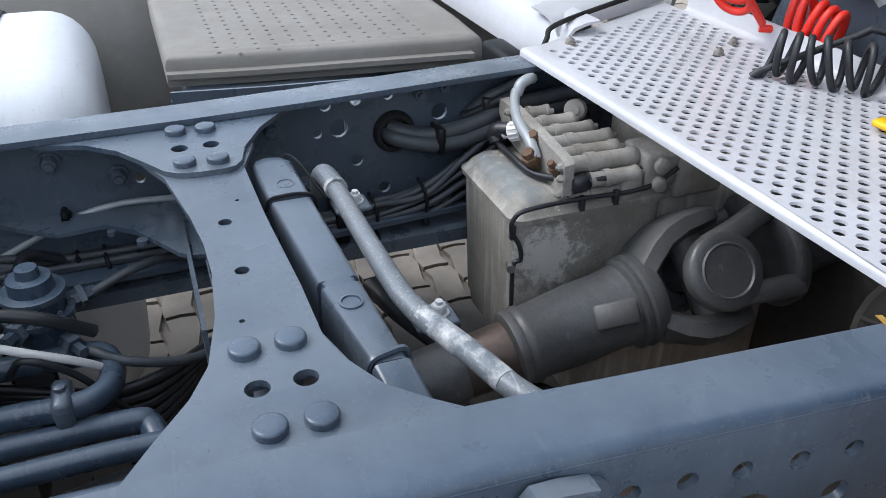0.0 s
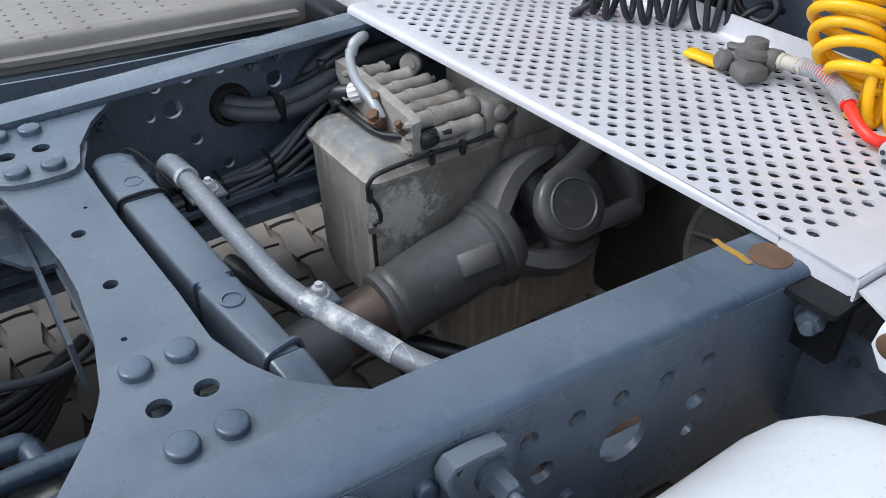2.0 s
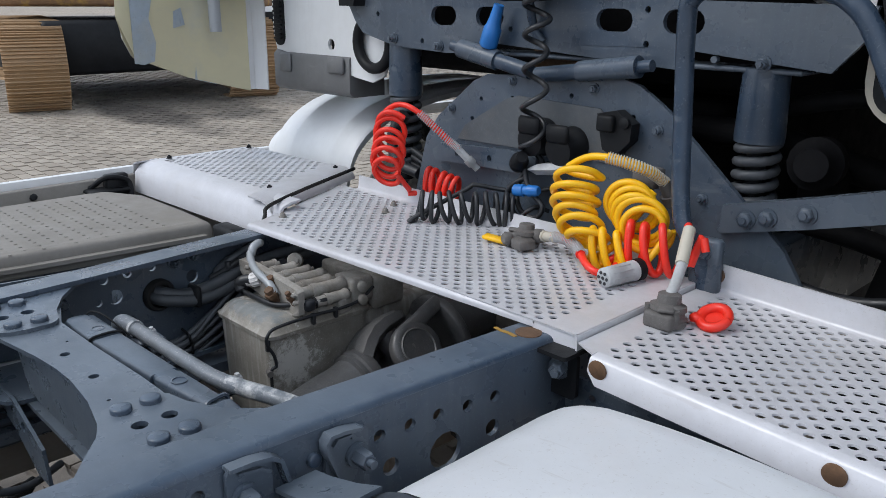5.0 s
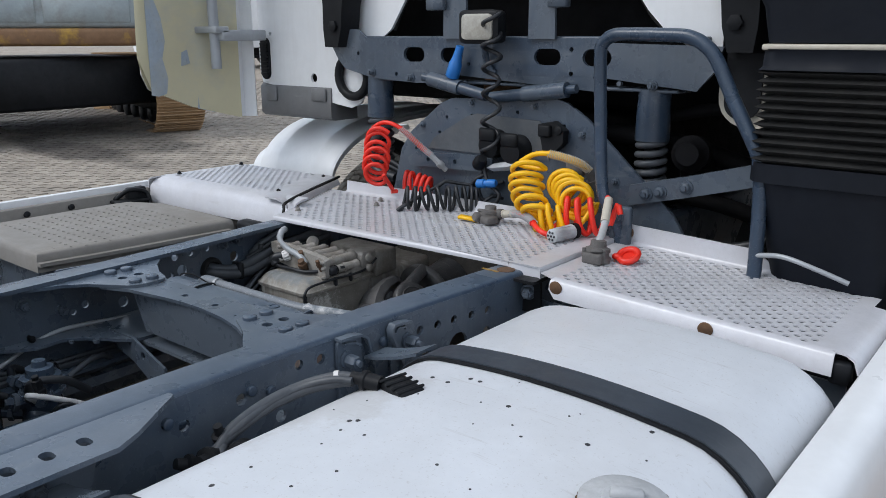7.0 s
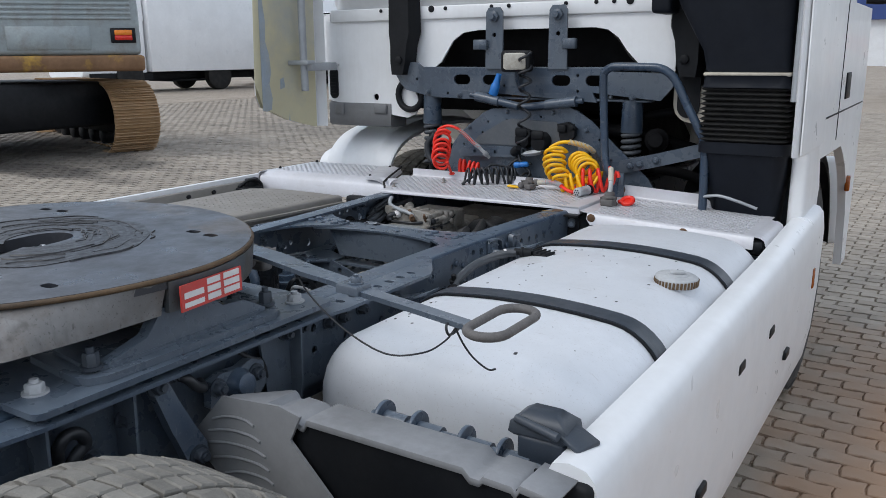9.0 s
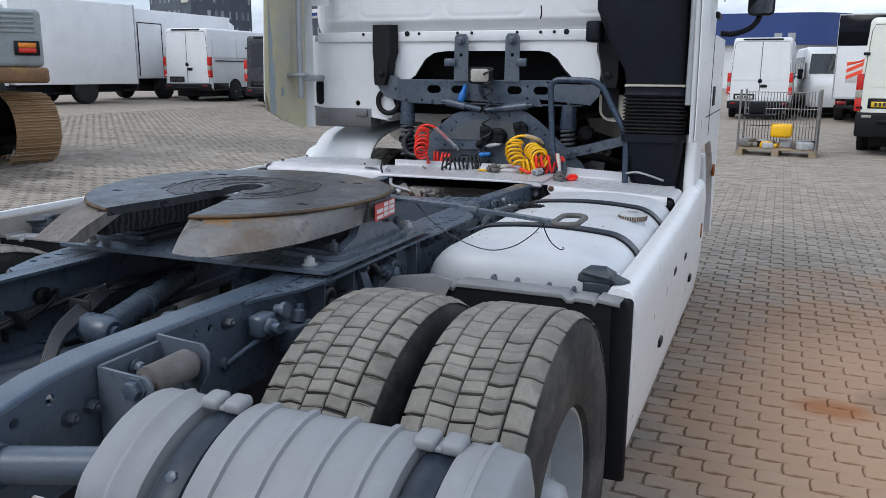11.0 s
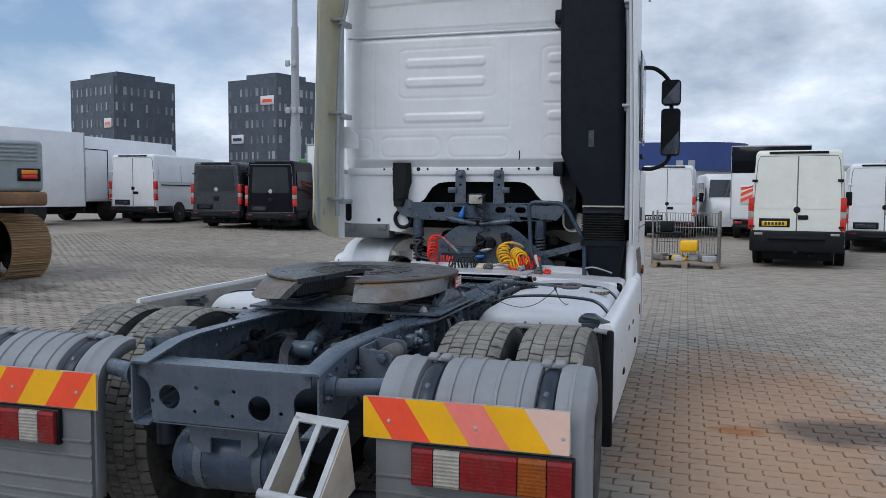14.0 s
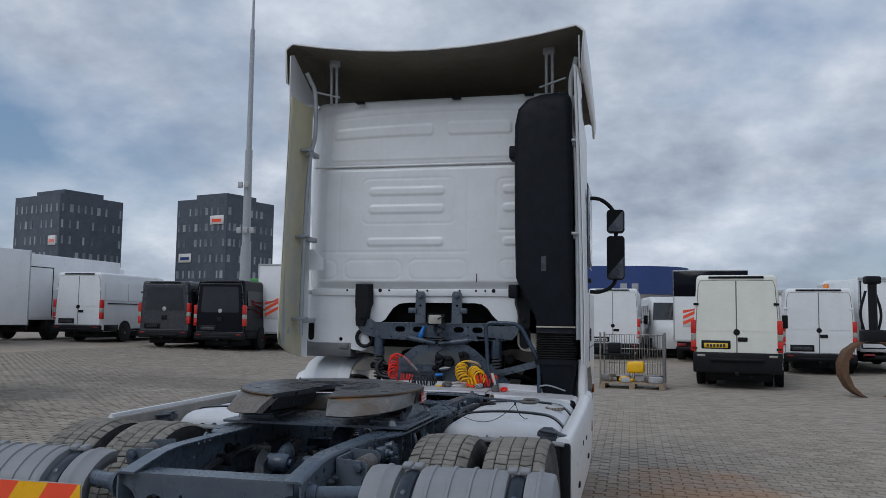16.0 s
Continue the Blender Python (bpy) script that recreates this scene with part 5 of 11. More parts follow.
a0 = math.degrees(math.asin(.15 / R5))
top = [(x, FY + (y - FY) * (FRONT if y > FY else 1)) for x, y in arc2(0, FY, R5, -90 + a0, 270 - a0, 56)]
top = top + [(-.128, .13), (-.085, .26), (-.064, .42), (-.058, FY)] + arc2(0, FY, .058, 180, 0, 10)[1:] + [(.064, .42), (.092, .30), (.135, .12)]
bm = bmesh.new()
plate(bm, top, .026, tilted(-.026), [slot2(x, y, .040, .022) for x, y in ((.255, .728), (.319, .722), (-.255, .728), (-.319, .722), (.36, .30), (-.36, .30))])
fifth = part("fifth_wheel", bm, M["greasy"], truck, "greasy steel trailer coupling plate with worn brown ramps")
bm = bmesh.new()
gr_out = [(.255 * math.cos(radians(a)) * (1 + .03 * math.sin(a * .13)), FY + .255 * math.sin(radians(a)) * (1 + .03 * math.cos(a * .17)) * (FRONT if math.sin(radians(a)) > 0 else 1)) for a in range(-68, 249, 6)]
gr_in = [(.085 * math.cos(radians(a)), FY + .085 * math.sin(radians(a))) for a in range(248, -69, -6)]
plate(bm, gr_out + gr_in, .0018, tilted(-.0005))
part("grease_ring", bm, M["grease"], fifth, "thick smeared black grease")
# ridges of grease pushed up in arcs by the turning trailer
rg_ = random.Random(12)
bm = bmesh.new()
for k in range(46):
    rr, a1_, ln_ = rg_.uniform(.095, .275), rg_.uniform(-65, 200), rg_.uniform(18, 80)
    line = []
    for q in range(11):
        a = radians(min(245, a1_ + ln_ * q / 10))
        r2 = rr + .006 * math.sin(q * .7 + k)
        line.append(TILT @ Vector((r2 * math.cos(a), r2 * math.sin(a) * (FRONT if math.sin(a) > 0 else 1), .0005)))
    hose(bm, line, rg_.uniform(.0012, .0034), 5, smooth=False)
tagged(part("ridged_grease", bm, M["grease"], fifth), "", "", "", "stuff")
rim_pts = [TILT @ Vector((x * 1.002, (y - FY) * 1.002, -.006)) for x, y in top[:57]]
bm = bmesh.new()
hose(bm, rim_pts, .0055, 8, smooth=False)
part("worn_rim", bm, M["rimrust"], fifth, "worn brown rim of the plate")
# skirt under the plate's front and sides, then the sloping entry ramps at the rear
bm = bmesh.new()
rings = []
for a in [-8 + 196 * k / 56 for k in range(57)]:
    c, s_ = math.cos(radians(a)), math.sin(radians(a))
    rings.append([TILT @ Vector((r * c, r * s_ * (FRONT if s_ > 0 else 1), z)) for r, z in ((R5 + .005, -.012), (R5 - .003, -.075), (R5 - .04, -.080), (R5 - .03, -.010))])
loft(bm, rings)
part("plate_skirt", bm, M["skirtrust"], fifth)
LOW = [(.185, -.085), (.25, -.098), (.315, -.085), (.40, .03), (.45, .16), (.475, .30), (.484, .44)]
for side in (1, -1):
    bm = bmesh.new()
    rings = []
    for k in range(19):
        t = k / 18
        a = radians(-90 + a0 + (82 - a0) * t)
        up = Vector((R5 * math.cos(a), R5 * math.sin(a), -.012))
        f = t * (len(LOW) - 1)
        i_ = min(int(f), len(LOW) - 2)
        lx, ly = (LOW[i_][q] + (LOW[i_ + 1][q] - LOW[i_][q]) * (f - i_) for q in (0, 1))
        lo_ = Vector((lx, ly - FY, -.080))
        inn = Vector((-.035 * math.cos(a), .05 * abs(math.sin(a)), -.012))
        rings.append([TILT @ Vector((side * v.x, v.y, v.z)) for v in (up, up * .35 + lo_ * .65 + Vector((0, 0, .006)), lo_, lo_ + inn, up + inn)])
    loft(bm, rings)
    part("ramp_horn", bm, M["ramp"], fifth, "worn steel entry ramp with rusty edges")
    bm = bmesh.new()
    nt_ = [(.150, .040), (.128, .13), (.088, .28), (.064, .42)]
    loft(bm, [[TILT @ Vector((side * (x + d), y - FY, z)) for d, z in ((0, -.012), (.012, -.085), (.05, -.085), (.04, -.012))] for x, y in nt_])
    part("throat_wall", bm, M["grease"], fifth)
for side in (1, -1):
    bm = bmesh.new()
    plate(bm, [(.32, 1.090), (.32, 1.098), (.41, 1.122), (.45, 1.17), (.55, 1.17), (.60, 1.135), (.66, 1.130), (.72, 1.098), (.72, 1.090)], .03, lambda u, v, w: (side * (.43 + w), u, v))
    plate(bm, [(.27, .285), (.44, .262), (.470, .272), (.486, .30), (.490, .72), (.478, .745), (.40, .79), (.25, .80)], .014, lambda u, v, w: (side * u, v, 1.0745 + w))
    plate(bm, [(.30, .315), (.43, .295), (.455, .31), (.462, .335), (.464, .69), (.45, .715), (.39, .745), (.28, .75)], .008, lambda u, v, w: (side * u, v, 1.0880 + w))
    part("pedestal", bm, M["chassis"], fifth)
bm = bmesh.new()
box(bm, -.42, .42, .46, .58, 1.10, 1.19, .02, 2)
part("crossbar", bm, M["skirtrust"], fifth)
for x, y in ((.395, .69), (.44, .742), (.443, .299), (-.395, .69), (-.44, .742), (-.443, .299)):
    bm = bmesh.new()
    bolt_mesh(bm, (x, y, 1.094), (0, 0, 1), .015, .034)
    part("bolt", bm, M["strap"], fifth)
bm = bmesh.new()
n_ = Vector((.965, .26, 0))
lab = Matrix(((-.10, 0, .995, .494), (.995, 0, .10, .545), (0, 1, 0, 1.190), (0, 0, 0, 1)))
box(bm, -.086, .086, -.026, .026, -.002, .002, 0, 1, lab)
sign = part("maker_plate", bm, M["label_red"], fifth, "red rating plate with white printed fields")
for x0_, x1_, z0_, z1_ in [(-.015, .022, .012 - .016 * k, .024 - .016 * k) for k in range(3)] + [(.032, .078, .012 - .016 * k, .024 - .016 * k) for k in range(3)] + [(-.078, -.025, -.002, .010), (-.078, -.025, -.020, -.010)]:
    bm = bmesh.new()
    box(bm, x0_, x1_, z0_, z1_, .0015, .003, 0, 1, lab)
    part("printed_bar", bm, M["paper"], sign)
# release lever with its loop handle
bm = bmesh.new()
loft(bm, [[Vector((x, y + dy, z + dz)) for dy, dz in ((-w, -.005), (w, -.005), (w, .005), (-w, .005))] for x, y, z, w in ((.22, .862, 1.180, .030), (.40, .812, 1.184, .030), (.572, .748, 1.188, .026), (.68, .716, 1.190, .022), (.76, .700, 1.182, .017), (.90, .682, 1.175, .016), (1.028, .664, 1.168, .015))])
lever = part("release_lever", bm, M["chassis"], fifth, "flat steel release lever with a worn loop handle")
bm = bmesh.new()
loop = slot2(0, 0, .180, .076, 10)
hm = pose(1.060, .712, 1.169, 0, 0, 90)
hose(bm, [hm @ Vector((x, y, 0)) for x, y in loop] + [hm @ Vector((*loop[0], 0))], .0088, 10, smooth=False)
part("loop_handle", bm, M["cast"], lever, "worn brown loop handle")
bm = bmesh.new()
bolt_mesh(bm, (.734, .703, 1.196), (0, 0, 1), .012, .016)
part("bolt", bm, M["chassis"], lever)
bm = bmesh.new()
loft(bm, [[Vector((x + dx, y + dy, z)) for dx, dy in ((-w, -w * .7), (w, -w * .9), (w * .9, w * .7), (-w, w))] for x, y, z, w in ((.728, .703, 1.178, .030), (.728, .703, 1.193, .030), (.728, .703, 1.196, .027))])
part("pivot_block", bm, M["chassis"], lever)
bm = bmesh.new()
loft(bm, [[Vector((x + dx, y + dy, z)) for dx, dy in ((-w, -w * .6), (w, -w * .6), (w, w * .6), (-w, w * .6))] for x, y, z, w in ((.22, .885, 1.12, .040), (.225, .89, 1.165, .038), (.23, .895, 1.178, .024))])
turned(bm, (.255, .885, 1.160), (.7, .7, .05), ((0, .016), (.03, .016), (.034, .012), (.045, .012), (.05, .008), (.062, .008)), 12)
box(bm, .25, .335, .845, .880, 1.130, 1.155, .008, 2)
turned(bm, (.26, .85, 1.152), (1, -.3, 0), ((0, .013), (.02, .014), (.026, .010), (.05, .010)), 12)
box(bm, .16, .21, .88, .93, 1.10, 1.165, .012, 2)
part("lock_mechanism", bm, M["cast"], fifth)
bm = bmesh.new()
hose(bm, [(.50, .772, 1.180), (.56, .762, 1.125), (.66, .752, 1.070), (.773, .742, 1.042), (.855, .758, 1.055), (.93, .722, 1.105), (.975, .690, 1.150)], .0020, 6)
hose(bm, [(.982, .670, 1.168), (.990, .684, 1.130), (1.005, .700, 1.095), (1.030, .712, 1.072), (1.045, .716, 1.074)], .0020, 6)
hose(bm, [(.975, .692, 1.166), (.98, .650, 1.168), (.985, .650, 1.150), (.98, .690, 1.148), (.985, .695, 1.164)], .0026, 6)
part("safety_wire", bm, M["black_hose"], lever)

# -- paint mark and worn cap on the right rail --
bm = bmesh.new()
plate(bm, [(-.005, -.024), (.002, -.026), (.005, -.01), (.003, .012), (.0045, .023), (-.002, .025), (-.0045, .008), (-.003, -.008)], .0008, lambda u, v, w: pose(.408, 2.292, zt(2.3) + .0004, 0, 0, 88) @ Vector((u, v, w)))
part("paint_mark", bm, M["exyellow"], truck, "orange chalk mark on the rail")
bm = bmesh.new()
turned(bm, (.436, 2.318, zt(2.3) - .0005), (0, 0, 1), ((0, .022), (.002, .022), (.003, .015)), 18)
part("worn_cap", bm, M["rust"], truck)

# -- perforated deck plates --
def perforated(bm, x0, x1, y0, y1, z, px=.032, py=.0162, r=.0074, lip=.0100, slope=0.0, ml=.010, mr=.010):
    """A sheet of dimpled round holes in staggered rows."""
    fx0, fx1 = (x0 if callable(x0) else lambda y: x0), (x1 if callable(x1) else lambda y: x1)
    zx = fx0(y0)
    ny = int((y1 - y0) / py)
    oy = y0 + ((y1 - y0) - ny * py) / 2

    def Z(x, dz=0.0):
        return z + slope * (x - zx) + dz

    def q(a, b, c, d):
        bm.faces.new([bm.verts.new((p[0], p[1], Z(p[0]))) for p in (a, b, c, d)])

    yt = oy + ny * py
    q((fx0(y0), y0), (fx1(y0), y0), (fx1(oy), oy), (fx0(oy), oy))
    q((fx0(yt), yt), (fx1(yt), yt), (fx1(y1), y1), (fx0(y1), y1))
    for j in range(ny):
        ya, yb = oy + j * py, oy + (j + 1) * py
        la, lb, ra, rb = fx0(ya), fx0(yb), fx1(ya), fx1(yb)
        k0 = math.ceil((max(la, lb) + ml) / px - (.5 if j % 2 else 0))
        xs = (k0 + (.5 if j % 2 else 0)) * px
        nx = int((min(ra, rb) - mr - xs) / px)
        q((la, ya), (xs, ya), (xs, yb), (lb, yb))
        q((xs + nx * px, ya), (ra, ya), (rb, yb), (xs + nx * px, yb))
        for i in range(nx):
            xa = xs + i * px
            cx, cy = xa + px / 2, (ya + yb) / 2
            sq = [(xa + px, cy), (xa + px, yb), (cx, yb), (xa, yb), (xa, cy), (xa, ya), (cx, ya), (xa + px, ya)]
            lo = min(lip, py * .48)
            rg = [[bm.verts.new((x, y, Z(x))) for x, y in sq]]
            for rr, dz in ((lo, 0.0), (r, -.0022), (r * .99, -.0036)):
                rg.append([bm.verts.new((cx + rr * math.cos(k * math.pi / 4), cy + rr * math.sin(k * math.pi / 4), Z(cx, dz))) for k in range(8)])
            for a, b in zip(rg, rg[1:]):
                for k in range(8):
                    bm.faces.new((a[k], a[(k + 1) % 8], b[(k + 1) % 8], b[k]))


def lip_strip(bm, prof, x0, x1):
    """A bent edge along x: profile of (y, z)."""
    loft(bm, [[Vector((x, y, z)) for y, z in prof] for x in (x0, x1)])


DY0, DY1 = 2.322, 2.705


def deck_edge(x):
    """The walkway's rear edge runs a little out of square."""
    return 2.305 + .035 * (x + .40) / .92


bm = bmesh.new()
perforated(bm, lambda y: -.395 - .46 * (y - DY0), .518, DY0 + .012, DY1, 1.064, ml=.014, mr=.04)
rows = []
for x in (-.405, -.1, .2, .43):
    e_ = deck_edge(x)
    rows.append([Vector((x, y, z)) for y, z in ((DY0 + .013, 1.064), (e_ + .008, 1.0632), (e_ + .002, 1.061), (e_, 1.056), (e_, 1.050), (e_ + .003, 1.050), (e_ + .004, 1.056), (e_ + .009, 1.0600), (DY0 + .013, 1.061))])
loft(bm, rows)
rows = []
for x, low in ((.430, 1.050), (.448, 1.040), (.506, 1.034), (.518, 1.040)):
    e_ = deck_edge(x)
    rows.append([Vector((x, y, z)) for y, z in ((DY0 + .013, 1.064), (e_ + .008, 1.0632), (e_ + .002, 1.061), (e_, 1.056), (e_ - .001, low), (e_ + .002, low), (e_ + .004, 1.056), (e_ + .009, 1.0600), (DY0 + .013, 1.061))])
loft(bm, rows)
lip_strip(bm, [(DY1 - .002, 1.064), (DY1 + .006, 1.066), (DY1 + .009, 1.072), (DY1 + .011, 1.100), (DY1 + .014, 1.100), (DY1 + .012, 1.070), (DY1 + .008, 1.061), (DY1 - .002, 1.061)], -.51, .40)
loft(bm, [[Vector((x, y, z)) for x, z in ((.516, 1.064), (.520, 1.062), (.521, 1.036), (.518, 1.036), (.516, 1.058))] for y in (DY0 + .012, DY1)])
deck_mid = part("step_plate", bm, M["deck"], truck, "perforated aluminium walkway plate with bent edges")
for x, y in ((-.395, 2.395), (-.26, 2.60), (-.30, 2.66)):
    bm = bmesh.new()
    bolt_mesh(bm, (x, y, 1.064), (0, 0, 1), .007, .010)
    part("bolt", bm, M["coverbox"], deck_mid)

DRZ = -.042                               # the outer walkway falls off towards the skirt


def drz(x, z):
    return z + DRZ * (x - .525)


bm = bmesh.new()
perforated(bm, .523, 1.160, DY0 + .010, DY1, 1.053, slope=DRZ, ml=.035)
rows = []
for x in (.560, .575, .85, 1.165):
    cut_ = .020 if x < .565 else 0
    rows.append([Vector((x, y, drz(x, z))) for y, z in ((DY0 + .011, 1.053), (DY0 - .002, 1.0515), (DY0 - .008, 1.046), (DY0 - .014, 1.008 + cut_), (DY0 - .011, 1.008 + cut_), (DY0 - .005, 1.045), (DY0, 1.0485), (DY0 + .011, 1.050))])
loft(bm, rows)
plate(bm, [(.5235, DY0 + .012), (.562, DY0 + .012), (.562, DY0 - .004)], .003, lambda u, v, w: (u, v, drz(u, 1.050) + w))
loft(bm, [[Vector((x, y, drz(x, z))) for y, z in ((DY1 - .002, 1.053), (DY1 + .006, 1.055), (DY1 + .009, 1.061), (DY1 + .010, 1.053 + up), (DY1 + .014, 1.053 + up), (DY1 + .013, 1.060), (DY1 + .008, 1.051), (DY1 - .002, 1.050))] for x, up in ((.520, .034), (.527, .050), (.86, .050), (.89, .040), (.93, .014), (1.0, .010))])
loft(bm, [[Vector((x, y, drz(1.16, z))) for x, z in ((1.158, 1.053), (1.185, 1.050), (1.200, 1.040), (1.208, 1.015), (1.205, 1.015), (1.197, 1.038), (1.183, 1.047), (1.158, 1.050))] for y in (DY0 + .002, 2.64)])
deck_r = part("step_plate", bm, M["deck"], truck, "perforated aluminium walkway plate with rusty bolts")
for p, d in (((.578, DY0 - .010, 1.033), (0, -1, -.15)), ((.926, DY0 - .010, 1.016), (0, -1, -.15)), ((.548, DY1 + .010, 1.080), (0, -1, 0))):
    bm = bmesh.new()
    turned(bm, p, d, ((0, .0155), (.004, .0155), (.006, .011)), 16)
    part("bolt", bm, M["rust"], deck_r, "rusty bolt head")
bm = bmesh.new()
box(bm, 1.158, 1.194, DY0 - .006, 2.35, .965, 1.008, .004, 1)
part("end_cap", bm, M["black"], deck_r)

LZ = 1.078
bm = bmesh.new()
perforated(bm, -1.215, lambda y: -.52 - .46 * (y - DY0), 2.47, 2.80, LZ, slope=.012)
loft(bm, [[Vector((x, y, z + .012 * (x + 1.225))) for y, z in ((2.472, LZ), (2.445, LZ - .002), (2.420, LZ - .010), (2.400, LZ - .033), (2.392, .985), (2.397, .985), (2.406, LZ - .036), (2.424, LZ - .015), (2.447, LZ - .007), (2.472, LZ - .004))] for x in (-1.225, -.43)])
loft(bm, [[Vector((x - .46 * (y - DY0), y, z)) for x, z in ((-.522, 1.0868), (-.462, 1.0865), (-.428, 1.078), (-.414, 1.060), (-.418, 1.060), (-.432, 1.075), (-.464, 1.0825), (-.522, 1.0828))] for y in (2.40, 2.80)])
loft(bm, [[Vector((x, y, z)) for x, z in ((-1.213, 1.078), (-1.235, 1.07), (-1.245, 1.03), (-1.245, .98), (-1.240, .98), (-1.240, 1.03), (-1.231, 1.066), (-1.213, 1.074))] for y in (2.40, 2.80)])
deck_l = part("step_plate", bm, M["deck"], truck, "raised perforated aluminium plate with rounded edge")
bm = bmesh.new()
hose(bm, [(-.415, 2.345, 1.03), (-.425, 2.365, 1.066), (-.445, 2.39, 1.082), (-.51, 2.53, 1.088), (-.60, 2.72, 1.088), (-.64, 2.80, 1.087)], .0048, 8)
part("edge_trim", bm, M["rubber"], deck_l)
for x, y in ((-.60, 2.49), (-.69, 2.77), (-1.17, 2.49), (-1.17, 2.77)):
    bm = bmesh.new()
    bolt_mesh(bm, (x, y, 1.083), (0, 0, 1), .007, .009)
    part("bolt", bm, M["black"], deck_l)

# -- fuel tanks with straps --
CROWN = .034


def tank_top(x, x0, x1):
    """How far the sheet bulges upwards across the tank."""
    return CROWN * max(0.0, 1 - ((x - (x0 + x1) / 2) / ((x1 - x0) / 2)) ** 2)


def crowned(pts, x0, x1, z0, z1):
    out = []
    for (xa, za), (xb, zb) in zip(pts, pts[1:] + pts[:1]):
        n = 10 if abs(xb - xa) > .2 else 1
        out += [(xa + (xb - xa) * k / n, za + (zb - za) * k / n) for k in range(n)]
    return [(x, z + (tank_top(x, x0, x1) if z > (z0 + z1) / 2 else 0)) for x, z in out]


def rounded_tank(bm, x0, x1, y0, y1, z0, z1, r, re):
    """A pressed tank: rounded section along y with domed ends."""
    def sec(y, inset):
        pts = crowned(rrect2(x0 + inset, x1 - inset, z0 + inset, z1 - inset, max(.02, r - inset * .5), 7), x0, x1, z0, z1)
        return [Vector((x, y, z)) for x, z in pts]
    lo = []
    for k in range(8):
        s = k / 7
        lo.append((re * (1 - math.cos(math.pi / 2 * s)), re * (1 - math.sin(math.pi / 2 * s))))
    rings = [sec(y0 + d, i) for d, i in lo] + [sec(y1 - d, i) for d, i in reversed(lo)]
    return loft(bm, rings)


def strap_band(bm, x0, x1, z0, z1, r, y, w, th, skew=0.0):
    half = crowned(rrect2(x0, x1, z0, z1, r, 8), x0, x1, z0, z1)
    rings = []
    for x, z in half:
        cx, cz = (x0 + x1) / 2, (z0 + z1) / 2
        zf = z - (tank_top(x, x0, x1) if z > cz else 0)
        n = Vector((x - max(x0 + r, min(x1 - r, x)), zf - max(z0 + r, min(z1 - r, zf))))
        if n.length < 1e-6:
            n = Vector((0, 1 if z > cz else -1))
        n.normalize()
        yy = y + skew * (x - cx)
        rings.append([Vector((x + n.x * a, yy + b, z + n.y * a)) for a, b in ((.001, -w / 2), (th, -w / 2), (th, w / 2), (.001, w / 2))])
    rings.append(rings[0])
    rows = [[bm.verts.new(p) for p in rg] for rg in rings[:-1]]
    rows.append(rows[0])
    for a, b in zip(rows, rows[1:]):
        for k in range(4):
            bm.faces.new((a[k], a[(k + 1) % 4], b[(k + 1) % 4], b[k]))


def fuel_tank(side, x0, x1, y0, y1, z0, z1, straps):
    bm = bmesh.new()
    a, b = (x0, x1) if side > 0 else (-x1, -x0)
    rounded_tank(bm, a, b, y0, y1, z0, z1, .13, .095)
    tk = part("fuel_tank", bm, M["tank"], truck, "white painted fuel tank, dented and specked, held by dark straps")
    for yy in straps:
        bm = bmesh.new()
        strap_band(bm, a, b, z0, z1, .13, yy, .076, .006)
        st = part("strap", bm, M["black"], tk, "dark blue-grey steel strap with rubber edge")
        bm = bmesh.new()
        strap_band(bm, a, b, z0, z1, .13, yy, .064, .0085)
        part("band", bm, M["strap"], st)
    return tk


tank_r = fuel_tank(1, .515, 1.225, 0.775, 2.29, .36, 1.013, (1.212, 1.857))
bm = bmesh.new()
turned(bm, (1.113, 1.600, .995), (0.06, 0, 1), ((0, .052), (.022, .052), (.028, .048), (.032, .046)), 28)
part("filler_neck", bm, M["tank"], tank_r)
bm = bmesh.new()
turned(bm, (1.115, 1.600, 1.028), (0.06, 0, 1), ((0, .054), (.004, .057), (.022, .057), (.026, .053), (.027, .03), (.030, .028), (.030, .001)), 32)
cap = part("fuel_cap", bm, M["galv"], tank_r, "weathered round fuel cap with rusty rim")
bm = bmesh.new()
for k in range(36):
    a = 2 * math.pi * k / 36
    turned(bm, (1.115 + .0565 * math.cos(a), 1.600 + .0565 * math.sin(a), 1.0285), (0.06, 0, 1), ((0, .0035), (.018, .0035)), 6)
tagged(part("knurl", bm, M["rimrust"], cap), "", "", "", "stuff")
bm = bmesh.new()
box(bm, -.020, .020, -.008, .008, 0, .012, .003, 1, pose(1.117, 1.600, 1.056, 0, 3, 30))
part("lock", bm, M["galv"], cap)
for yy in (1.212, 1.857):
    bm = bmesh.new()
    loft(bm, [[Vector((x, yy + dy, z + dz)) for dy, dz in ((-.030, 0), (.030, 0), (.030, .006), (-.030, .006))] for x, z in ((.452, .984), (.485, .990), (.54, 1.006), (.585, 1.024))])
    turned(bm, (.515, yy, 1.004), (-.25, 0, 1), ((0, .006), (.002, .006)), 10)
    part("strap_foot", bm, M["chassis"], tank_r)
